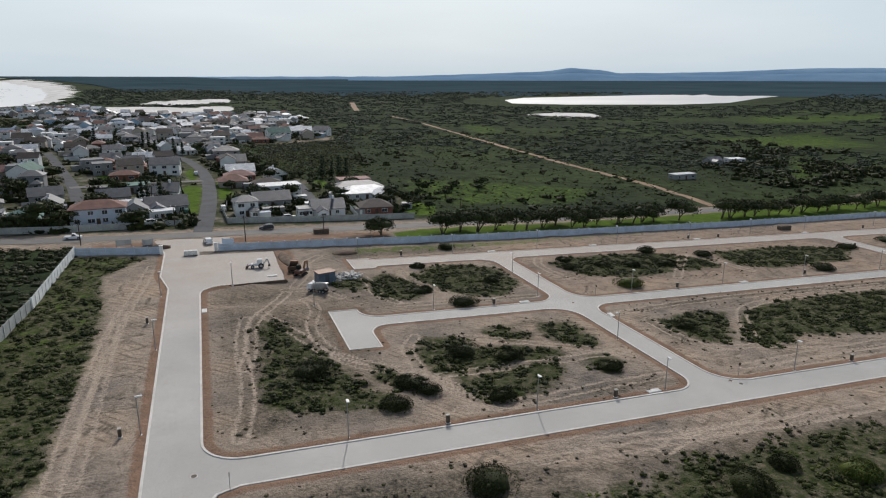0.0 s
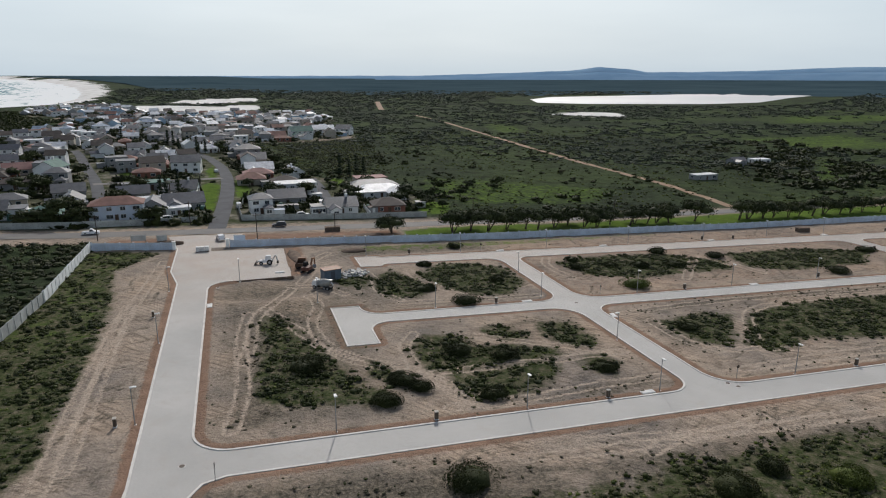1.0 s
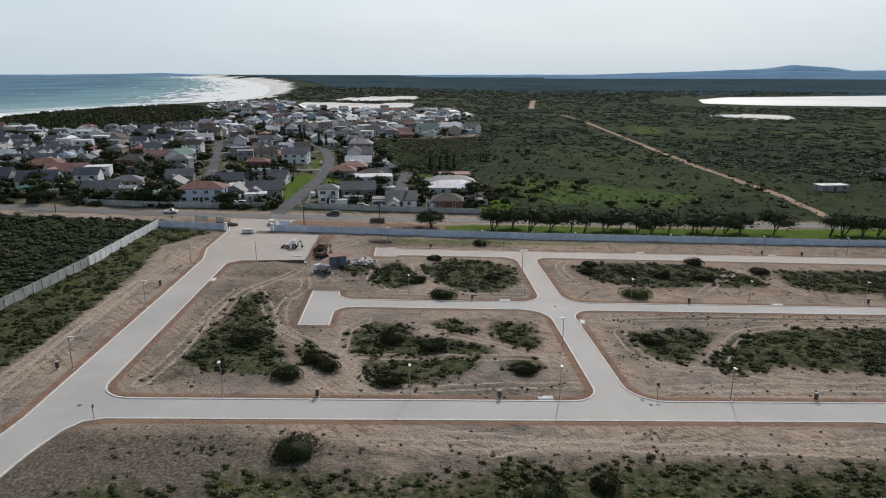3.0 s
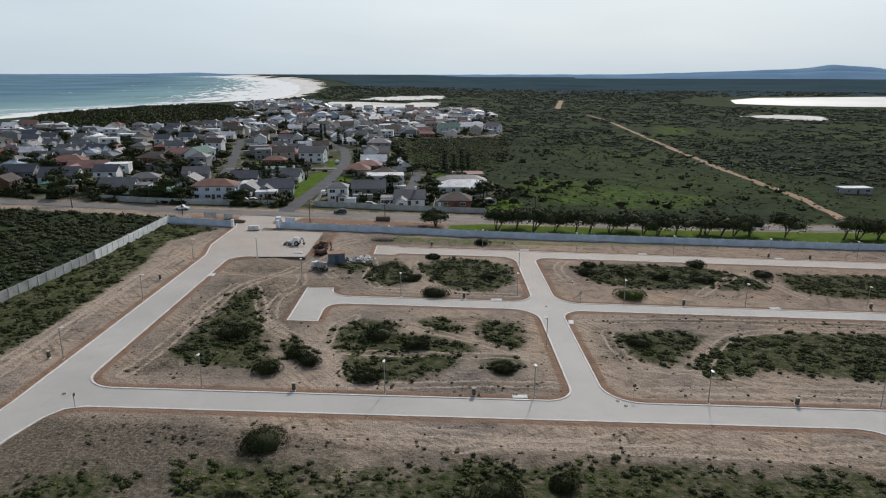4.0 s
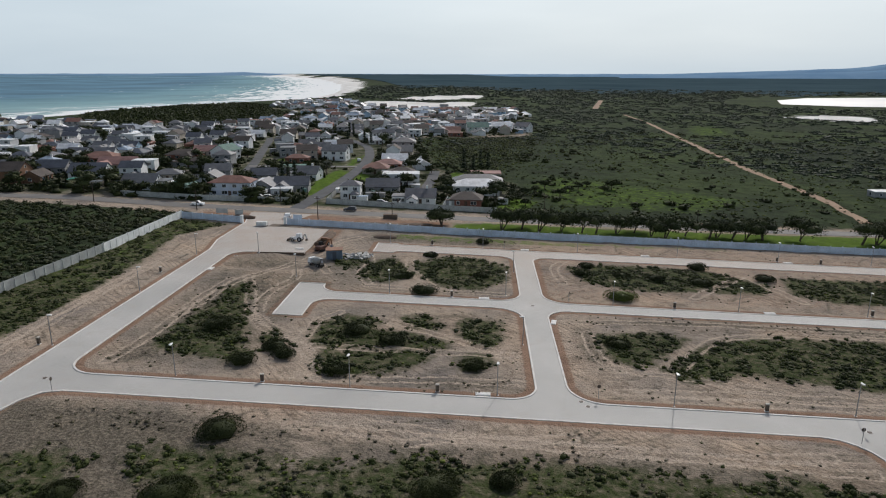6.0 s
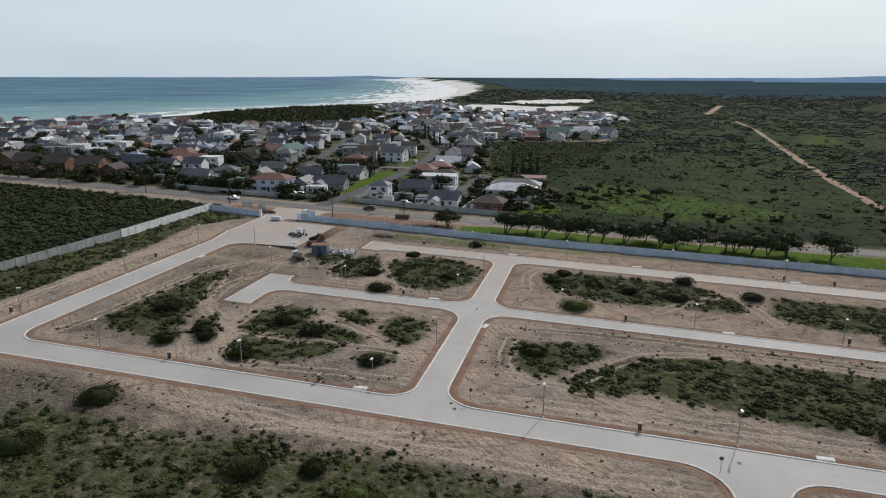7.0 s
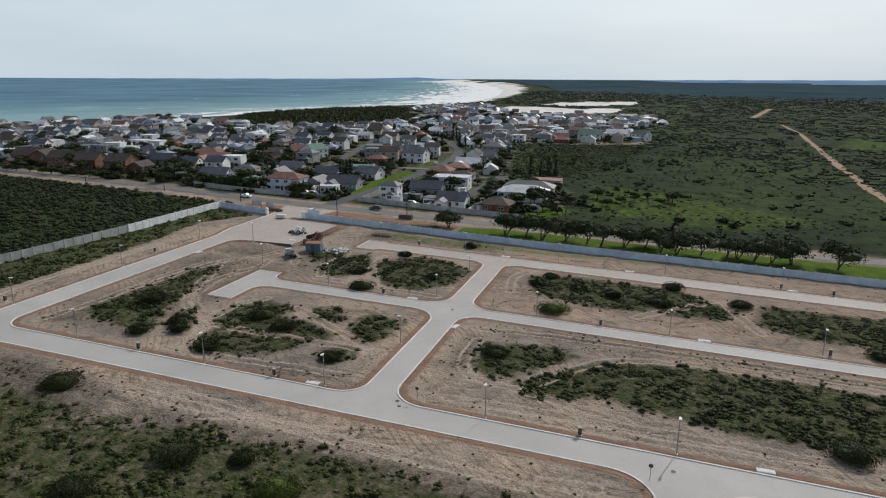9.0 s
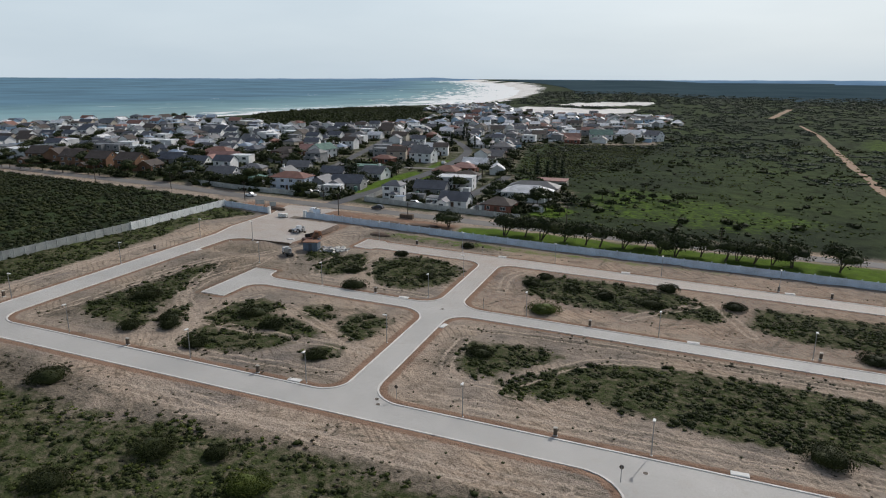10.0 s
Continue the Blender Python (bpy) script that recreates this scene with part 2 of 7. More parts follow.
def ground_mat():
    """Sand, red verge soil, dry brush, scrub cover, lush grass, town yards and bleached pans, laid out by the cover attributes."""
    m, n, l, b = node_mat("ground_cover")
    a1, a2 = n.new("ShaderNodeAttribute"), n.new("ShaderNodeAttribute")
    a1.attribute_name, a2.attribute_name = "cover", "cover_b"
    s1, s2 = n.new("ShaderNodeSeparateColor"), n.new("ShaderNodeSeparateColor")
    l.new(a1.outputs["Color"], s1.inputs["Color"])
    l.new(a2.outputs["Color"], s2.inputs["Color"])
    n_big = noise_node(n, l, 0.055, 6, 0.6)
    n_mid = noise_node(n, l, 0.42, 6, 0.65, 0.4)
    n_fine = noise_node(n, l, 2.6, 5, 0.6)
    # scraped marks: noise drawn out two ways, each where a wide noise lets it
    marks = None
    for turn_deg, lace, where in ((14, 2.2, 0.9), (-38, 3.0, 1.7), (74, 2.6, 2.9)):
        mp = n.new("ShaderNodeMapping")
        mp.inputs["Location"].default_value = (where * 37, where * 11, 0)
        mp.inputs["Rotation"].default_value, mp.inputs["Scale"].default_value = (0, 0, radians(turn_deg)), (0.13, 1.7, 1.0)
        l.new(place_of(n), mp.inputs["Vector"])
        s = noise_node(n, l, 1.0, 5, 0.62, lace, mp.outputs["Vector"])
        off = n.new("ShaderNodeMapping")
        off.inputs["Location"].default_value = (where * 90, where * 60, where)
        l.new(place_of(n), off.inputs["Vector"])
        m_ = ramp(n, l, noise_node(n, l, 0.07, 3, 0.5, 0.0, off.outputs["Vector"]), (0.44, grey(0.0)), (0.56, grey(1.0)))
        s = mix(n, l, m_, grey(0.5), s)
        marks = s if marks is None else mix(n, l, 0.5, marks, s)
    streak = n.new("ShaderNodeSeparateColor")
    l.new(marks, streak.inputs["Color"])
    streak = streak.outputs["Red"]
    sand = ramp(n, l, n_mid, (0.27, scaled(SANDY, 0.52)), (0.46, scaled(SANDY, 0.92)), (0.62, scaled(SANDY, 1.08)), (0.8, scaled(SANDY, 1.3)))
    sand = mix(n, l, 1.0, sand, ramp(n, l, n_big, (0.32, (0.56, 0.60, 0.66)), (0.47, (0.92, 0.93, 0.94)), (0.66, (1.14, 1.08, 1.02))), "MULTIPLY")
    sand = mix(n, l, 1.0, sand, ramp(n, l, streak, (0.40, grey(0.62)), (0.48, grey(1.0)), (0.58, grey(1.12))), "MULTIPLY")
    sand = mix(n, l, 1.0, sand, ramp(n, l, n_fine, (0.3, grey(0.80)), (0.62, grey(1.06))), "MULTIPLY")
    # groups of curved wheel lines, the shade of their relief put into the colour
    swirl = n.new("ShaderNodeTexWave")
    swirl.wave_type, swirl.bands_direction = "BANDS", "DIAGONAL"
    swirl.inputs["Scale"].default_value, swirl.inputs["Distortion"].default_value = 0.42, 34.0
    swirl.inputs["Detail"].default_value, swirl.inputs["Detail Scale"].default_value, swirl.inputs["Detail Roughness"].default_value = 2.0, 0.10, 0.5
    l.new(place_of(n), swirl.inputs["Vector"])
    shown = ramp(n, l, noise_node(n, l, 0.11, 4, 0.6), (0.47, grey(0.0)), (0.60, grey(1.0)))
    lines_shade = mix(n, l, shown, grey(1.0), ramp(n, l, swirl.outputs["Fac"], (0.03, grey(0.70)), (0.22, grey(1.0)), (0.9, grey(1.05))))
    sand = mix(n, l, 1.0, sand, lines_shade, "MULTIPLY")
    speck = ramp(n, l, noise_node(n, l, 1.1, 4, 0.7), (0.60, grey(1.0)), (0.72, grey(0.55)))
    sand = mix(n, l, 1.0, sand, speck, "MULTIPLY")
    packed = ramp(n, l, n_fine, (0.3, scaled(SANDY, 0.95)), (0.7, scaled(SANDY, 1.3)))

    def edge(value, soft=0.16, by=None):
        """The zone's value, its border broken up by noise."""
        raw = n.new("ShaderNodeMath")
        raw.operation = "ADD"
        centred = n.new("ShaderNodeMath")
        centred.operation = "MULTIPLY_ADD"
        l.new(by if by else n_mid, centred.inputs[0])
        centred.inputs[1].default_value, centred.inputs[2].default_value = 1.3, -0.65
        l.new(value, raw.inputs[0])
        l.new(centred.outputs["Value"], raw.inputs[1])
        mr = n.new("ShaderNodeMapRange")
        mr.interpolation_type = "SMOOTHSTEP"
        mr.inputs["From Min"].default_value, mr.inputs["From Max"].default_value = 0.5 - soft, 0.5 + soft
        l.new(raw.outputs["Value"], mr.inputs["Value"])
        return mr.outputs["Result"]

    red = ramp(n, l, n_mid, (0.3, (0.20, 0.130, 0.092)), (0.7, (0.31, 0.205, 0.148)))
    dry = ramp(n, l, n_fine, (0.3, (0.060, 0.054, 0.042)), (0.5, (0.13, 0.113, 0.088)), (0.72, (0.25, 0.21, 0.165)))
    scrub = ramp(n, l, noise_node(n, l, 1.15, 5, 0.6), (0.3, (0.024, 0.034, 0.013)), (0.44, (0.052, 0.066, 0.026)), (0.60, (0.105, 0.098, 0.062)), (0.76, (0.25, 0.205, 0.155)))
    veld = ramp(n, l, noise_node(n, l, 0.009, 7, 0.62), (0.28, (0.026, 0.034, 0.024)), (0.45, (0.036, 0.050, 0.026)), (0.60, (0.048, 0.068, 0.028)), (0.78, (0.072, 0.100, 0.032)))
    veld = mix(n, l, 1.0, veld, ramp(n, l, noise_node(n, l, 0.16, 6, 0.7), (0.34, grey(0.5)), (0.52, grey(1.0)), (0.7, (1.5, 1.4, 1.2))), "MULTIPLY")
    grass = ramp(n, l, n_mid, (0.25, (0.050, 0.084, 0.015)), (0.7, (0.112, 0.180, 0.027)))
    yard = ramp(n, l, noise_node(n, l, 0.13, 5, 0.7), (0.36, (0.042, 0.056, 0.022)), (0.52, (0.092, 0.094, 0.060)), (0.68, (0.25, 0.23, 0.195)))
    pan = ramp(n, l, noise_node(n, l, 0.02, 5, 0.6), (0.3, (0.62, 0.60, 0.56)), (0.6, (0.78, 0.77, 0.74)))
    c = mix(n, l, edge(s2.outputs["Red"], 0.2, n_fine), sand, red)
    rut = n.new("ShaderNodeMath")
    rut.operation = "MULTIPLY"
    rut.inputs[1].default_value = 1.0
    l.new(a2.outputs["Alpha"], rut.inputs[0])
    c = mix(n, l, edge(s1.outputs["Blue"], 0.3), c, dry)
    c = mix(n, l, edge(s2.outputs["Green"], 0.2), c, yard)
    c = mix(n, l, edge(s1.outputs["Red"], 0.22), c, scrub)
    alpha = n.new("ShaderNodeMath")
    alpha.operation = "MULTIPLY"
    alpha.inputs[1].default_value = 1.0
    l.new(a1.outputs["Alpha"], alpha.inputs[0])
    c = mix(n, l, edge(alpha.outputs["Value"], 0.25), c, veld)
    c = mix(n, l, edge(s1.outputs["Green"], 0.28), c, grass)
    c = mix(n, l, edge(s2.outputs["Blue"], 0.1, noise_node(n, l, 0.03, 5)), c, pan)
    c = mix(n, l, edge(rut.outputs["Value"], 0.3, n_fine), c, packed)
    l.new(c, b.inputs["Base Color"])
    b.inputs["Roughness"].default_value, b.inputs["Specular IOR Level"].default_value = 1.0, 0.03
    both = times(n, l, n_fine, streak, "ADD")
    bump(n, l, b, both, 0.9, 0.3)
    return m


def sea_mat():
    """Green-blue water with lines of breakers towards the shore."""
    m, n, l, b = node_mat("sea_water")
    at = n.new("ShaderNodeAttribute")
    at.attribute_name = "shore"
    sx = n.new("ShaderNodeSeparateColor")
    l.new(at.outputs["Color"], sx.inputs["Color"])
    off = sx.outputs["Red"]                      # 0 at the shore, 1 far out
    along = sx.outputs["Green"]
    wob = noise_node(n, l, 0.006, 5, 0.6)
    water = ramp(n, l, off, (0.0, (0.36, 0.44, 0.43)), (0.12, (0.31, 0.43, 0.435)), (0.4, (0.225, 0.365, 0.395)), (0.75, (0.165, 0.295, 0.345)), (1.0, (0.120, 0.225, 0.300)))
    patch = ramp(n, l, noise_node(n, l, 0.004, 5, 0.6), (0.35, grey(0.75)), (0.65, grey(1.15)))
    water = mix(n, l, 1.0, water, patch, "MULTIPLY")
    mp = n.new("ShaderNodeMapping")
    mp.inputs["Scale"].default_value = (26.0, 5.0, 1.0)
    l.new(at.outputs["Color"], mp.inputs["Vector"])
    rolls = noise_node(n, l, 1.0, 5, 0.6, 0.7, mp.outputs["Vector"])
    # breakers thin out away from the beach
    cut = n.new("ShaderNodeMapRange")
    surf = n.new("ShaderNodeMapRange")           # the surf zone widens round the bay
    surf.inputs["From Min"].default_value, surf.inputs["From Max"].default_value = 0.8, 2.5
    surf.inputs["To Min"].default_value, surf.inputs["To Max"].default_value = 0.15, 0.60
    l.new(along, surf.inputs["Value"])
    cut.inputs["From Min"].default_value, cut.inputs["From Max"].default_value = 0.0, 1.0
    cut.inputs["To Min"].default_value, cut.inputs["To Max"].default_value = 0.22, 0.66
    l.new(times(n, l, off, surf.outputs["Result"], "DIVIDE"), cut.inputs["Value"])
    d = n.new("ShaderNodeMath")
    d.operation = "SUBTRACT"
    l.new(rolls, d.inputs[0])
    l.new(cut.outputs["Result"], d.inputs[1])
    foam = ramp(n, l, d.outputs["Value"], (0.0, grey(0.0)), (0.07, grey(1.0)))
    rough_water, shine, both = n.new("ShaderNodeBsdfDiffuse"), n.new("ShaderNodeBsdfGlossy"), n.new("ShaderNodeMixShader")
    l.new(mix(n, l, foam, water, (0.82, 0.84, 0.83)), rough_water.inputs["Color"])
    shine.inputs["Roughness"].default_value = 0.4
    both.inputs["Fac"].default_value = 0.04
    l.new(rough_water.outputs["BSDF"], both.inputs[1])
    l.new(shine.outputs["BSDF"], both.inputs[2])
    l.new(both.outputs["Shader"], n["Material Output"].inputs["Surface"])
    n.remove(b)
    return m


def pan_water_mat():
    m, n, l, b = node_mat("pale_lagoon_water")
    big = ramp(n, l, noise_node(n, l, 0.004, 5, 0.6), (0.35, (0.44, 0.45, 0.46)), (0.65, (0.56, 0.555, 0.55)))
    l.new(big, b.inputs["Base Color"])
    b.inputs["Roughness"].default_value = 0.45
    bump(n, l, b, noise_node(n, l, 0.2, 4), 0.2, 0.1)
    return m


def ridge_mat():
    m, n, l, b = node_mat("haze_blue_hills")
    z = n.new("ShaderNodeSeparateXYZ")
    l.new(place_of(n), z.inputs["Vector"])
    # the blue of distant haze is put into the hills' colour
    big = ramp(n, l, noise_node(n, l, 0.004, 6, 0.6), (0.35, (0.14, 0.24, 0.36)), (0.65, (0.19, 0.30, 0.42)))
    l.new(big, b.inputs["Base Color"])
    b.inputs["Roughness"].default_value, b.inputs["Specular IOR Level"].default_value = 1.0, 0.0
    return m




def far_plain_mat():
    m, n, l, b = node_mat("haze_wooded_plain")
    # blue-green cast: distance haze put into the plain's base colour
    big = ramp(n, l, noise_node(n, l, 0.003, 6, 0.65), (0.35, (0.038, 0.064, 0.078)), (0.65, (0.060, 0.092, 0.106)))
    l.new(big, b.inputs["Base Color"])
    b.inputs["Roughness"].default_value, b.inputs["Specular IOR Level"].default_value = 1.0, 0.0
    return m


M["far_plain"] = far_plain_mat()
M["pavers"], M["asphalt"], M["track"] = paver_mat(), asphalt_mat(), track_mat()
M["ground"], M["sea"], M["lagoon"], M["ridge"] = ground_mat(), sea_mat(), pan_water_mat(), ridge_mat()


# ---- shape of the land ----
COAST_Y = (-900, 200, 400, 470, 600, 737, 880, 1000, 1115, 1435, 1955, 2523, 3188, 3665, 4066, 5200, 6500)
BEACH_EDGE = (-560, -455, -398, -372, -352, -335, -296, -246, -204, -222, -295, -402, -575, -760, -1000, -1700, -2600)
BEACH_WIDTH = (30, 30, 30, 31, 33, 36, 39, 42, 46, 54, 70, 95, 125, 140, 150, 150, 150)
COAST_X = tuple(e - w for e, w in zip(BEACH_EDGE, BEACH_WIDTH))
SEA_LEVEL = -5.0


def far_lift(x, y):
    """The sheet bends up towards eye level far away, as the true horizon lies past its edge."""
    r = np.hypot(x - 40.0, y)
    q = np.clip((r - 1500.0) / 3450.0, 0.0, 0.985)
    d = 1500.0 + (r - 1500.0) / (1.0 - q)
    return np.where(r < 1500.0, 0.0, 43.0 * (1.0 - r / np.maximum(d, 1.0)))


def land(x, y):
    x, y = np.asarray(x, float), np.asarray(y, float)
    z = -0.0335 * np.clip(x, -70, 230) - 0.0023 * np.clip(y, -100, 300)
    over = np.clip((x - np.interp(y, COAST_Y, COAST_X)) / 70.0, -1.5, 1.0)
    over = np.where(y > 1200, np.clip(over * 3, -1.5, 1.0), over)
    shore = np.where(over > 0, over * over * (3 - 2 * over), over)
    return (z - SEA_LEVEL) * shore + SEA_LEVEL + far_lift(x, y)


def lz(x, y):
    return float(land(x, y))


def inside(poly, x, y):
    """Which of the points x, y lie in the polygon."""
    got = np.zeros(np.shape(x), bool)
    if np.ndim(x) == 0 and not (min(p[0] for p in poly) <= x <= max(p[0] for p in poly) and min(p[1] for p in poly) <= y <= max(p[1] for p in poly)):
        return got
    for (x0, y0), (x1, y1) in zip(poly, poly[1:] + poly[:1]):
        if y0 != y1:
            got ^= ((y0 > y) != (y1 > y)) & (x < (x1 - x0) * (y - y0) / (y1 - y0) + x0)
    return got


def near(line, x, y, closed=False):
    """Distance of the points x, y from a polyline."""
    best = np.full(np.shape(x), 1e9)
    pts = line + line[:1] if closed else line
    for (x0, y0), (x1, y1) in zip(pts, pts[1:]):
        dx, dy = x1 - x0, y1 - y0
        k = np.clip(((x - x0) * dx + (y - y0) * dy) / (dx * dx + dy * dy + 1e-9), 0, 1)
        best = np.minimum(best, np.hypot(x - x0 - k * dx, y - y0 - k * dy))
    return best


def zone(poly, x, y, soft):
    """1 in the polygon, 0 outside, with a border of the given width."""
    d = near(poly, x, y, True)
    d = np.where(inside(poly, x, y), d, -d)
    return np.clip(0.5 + d / (2 * soft), 0, 1)


# ---- mesh helpers ----
def mesh_of(name, verts, faces, material, smooth=False):
    me = bpy.data.meshes.new(name)
    me.from_pydata([tuple(map(float, v)) for v in verts], [], faces)
    me.materials.append(material)
    me.update()
    if smooth:
        me.polygons.foreach_set("use_smooth", [True] * len(me.polygons))
    return me


def thing(name, x, y, z=None, turn=0.0, label="", category="", group="", kind=""):
    """An Empty at the thing's base, that its parts hang from."""
    ob = new(name)
    ob.empty_display_size = 0.2
    ob.matrix_basis = pose(x, y, lz(x, y) if z is None else z, 0, 0, turn)
    return tagged(ob, label, category, group, kind)


def part(name, bm, material, parent, label=""):
    """One mesh object under a thing or a part, from a bmesh or a finished mesh."""
    if isinstance(bm, bmesh.types.BMesh):
        me = bpy.data.meshes.new(name)
        bm.to_mesh(me)
        bm.free()
        me.materials.append(material)
    else:
        me = bm
    ob = new(name, me)
    ob.parent = parent
    return tagged(ob, label)


def box(bm, x0, y0, z0, x1, y1, z1, bevel=0.0):
    v = [bm.verts.new(p) for p in ((x0, y0, z0), (x1, y0, z0), (x1, y1, z0), (x0, y1, z0), (x0, y0, z1), (x1, y0, z1), (x1, y1, z1), (x0, y1, z1))]
    f = [bm.faces.new([v[i] for i in q]) for q in ((3, 2, 1, 0), (4, 5, 6, 7), (0, 1, 5, 4), (1, 2, 6, 5), (2, 3, 7, 6), (3, 0, 4, 7))]
    if bevel:
        bmesh.ops.bevel(bm, geom=list({e for q in f for e in q.edges}), offset=bevel, segments=1, affect="EDGES")
    return bm


def boxed(*a):
    return box(bmesh.new(), *a)


def tube(bm, p0, p1, r0, r1, sides=8):
    p0, p1 = Vector(p0), Vector(p1)
    q = (p1 - p0).to_track_quat("Z", "Y")
    rings = []
    for p, r in ((p0, r0), (p1, r1)):
        rings.append([bm.verts.new(p + q @ Vector((r * math.cos(6.2832 * i / sides), r * math.sin(6.2832 * i / sides), 0))) for i in range(sides)])
    for i in range(sides):
        j = (i + 1) % sides
        bm.faces.new((rings[0][i], rings[0][j], rings[1][j], rings[1][i]))
    bm.faces.new(rings[1])
    bm.faces.new(rings[0][::-1])
    return bm


def strip(name, line, width, material, lift, step=4.0, label="", category="road", rough_edge=0.0, seed=3):
    """A road along a polyline, laid on the land."""
    rng = random.Random(seed)
    pts = []
    for (x0, y0), (x1, y1) in zip(line, line[1:]):
        k = max(1, int(math.hypot(x1 - x0, y1 - y0) / step))
        pts += [(x0 + (x1 - x0) * i / k, y0 + (y1 - y0) * i / k) for i in range(k)]
    pts.append(line[-1])
    for _ in range(6):
        pts = [pts[0]] + [tuple((np.array(a) + 2 * np.array(b) + np.array(c)) / 4) for a, b, c in zip(pts, pts[1:], pts[2:])] + [pts[-1]]
    verts, faces = [], []
    for i, (x, y) in enumerate(pts):
        a, b = pts[max(i - 1, 0)], pts[min(i + 1, len(pts) - 1)]
        d = Vector((b[0] - a[0], b[1] - a[1])).normalized()
        for s in (-1, 1):
            w = width / 2 + rng.uniform(-rough_edge, rough_edge)
            px, py = x - s * d.y * w, y + s * d.x * w
            verts.append((px, py, lz(px, py) + lift))
        if i:
            k = 2 * i
            faces.append((k - 2, k, k + 1, k - 1))
    return tagged(new(name, mesh_of(name, verts, faces, material)), label, category, "", "structure")


# ---- the estate's plan ----
AX0, AX1 = -8.25, -2.85          # the entrance road
BY0, BY1 = 57.4, 62.2            # the cross road in front
CX0, CX1 = 58.9, 63.0            # the road up the middle
DY0, DY1 = 95.5, 99.4            # the second cross road
EY0, EY1 = 129.8, 135.2          # the road along the boundary wall
FX0, FX1 = 96.0, 101.3           # the road towards the near side
GX0, GX1 = 160.0, 165.0          # the far link
EAST = 330.0


def arc(cx, cy, r, a0, a1, k=8):
    return [(cx + r * math.cos(radians(a0 + (a1 - a0) * i / k)), cy + r * math.sin(radians(a0 + (a1 - a0) * i / k))) for i in range(k + 1)]


def bay(x, y, sx, sy, r, k=8):
    """The paved piece between a block's square corner and its rounded kerb; the block lies towards sx, sy."""
    cx, cy = x + sx * r, y + sy * r
    pts = [(x, y)] + [(cx - sx * r * math.cos(a), cy - sy * r * math.sin(a)) for a in [math.pi / 2 * i / k for i in range(k + 1)]]
    return pts if sx * sy > 0 else pts[::-1]


def rect(x0, y0, x1, y1):
    return [(x0, y0), (x1, y0), (x1, y1), (x0, y1)]


PAVED = [
    [(-9.6, 44.0), (-4.6, 44.0), (-3.9, 50.0), (AX1, 54.5), (AX1, BY0), (AX0, BY0), (AX0 - 0.7, 50.0)],
    [(AX1, 54.5), (-1.6, 56.6), (0.6, BY0), (AX1, BY0)],
    [(-12.4, 15.0), (-7.4, 15.0), (-4.6, 44.0), (-9.6, 44.0)],
    rect(AX0, BY0, AX1, 123.4),
    [(AX0, 123.4), (AX1, 123.4), (AX1, 150.6), (-10.0, 150.6), (-10.0, 132.0)],
    [(-10.0, 150.6), (1.0, 150.6), (2.5, 157.0), (4.5, 164.0), (-13.0, 164.0), (-11.5, 157.0)],
    rect(AX1, 123.4, 12.8, 147.4), bay(AX1, 123.4, 1, -1, 4.5),
    rect(AX1, BY0, FX0, BY1), rect(FX0, BY0, FX1, BY1), rect(FX1, BY0, EAST, BY1),
    bay(AX1, BY1, 1, 1, 4.2), bay(CX0, BY1, -1, 1, 3.6), bay(CX1, BY1, 1, 1, 4.6),
    rect(CX0, BY1, CX1, DY0), rect(CX0, DY0, CX1, DY1), rect(CX0, DY1, CX1, EY0),
    bay(CX0, DY0, -1, -1, 5.0), bay(CX1, DY0, 1, -1, 4.0), bay(CX0, DY1, -1, 1, 4.4), bay(CX1, DY1, 1, 1, 4.6),
    rect(22.2, DY0, CX0, DY1), rect(17.4, 86.7, 22.2, 103.8), bay(22.2, DY0, 1, -1, 3.4), bay(22.2, DY1, 1, 1, 3.4),
    rect(CX1, DY0, EAST, DY1),
    rect(31.8, EY0, CX0, EY1), rect(27.3, 128.4, 31.8, 136.2), bay(31.8, EY0, 1, -1, 1.4), bay(31.8, EY1, 1, 1, 1.0), rect(CX0, EY0, CX1, EY1), rect(CX1, EY0, EAST, EY1),
    bay(CX0, EY0, -1, -1, 4.0), bay(CX1, EY0, 1, -1, 3.4),
    rect(GX0, DY1, GX1, EY0), bay(GX0, EY0, -1, -1, 4.0), bay(GX1, EY0, 1, -1, 4.0), bay(GX0, DY1, -1, 1, 4.0), bay(GX1, DY1, 1, 1, 4.0),
    rect(FX0, 15.0, FX1, BY0), bay(FX0, BY0, -1, -1, 5.2), bay(FX1, BY0, 1, -1, 5.2),
]

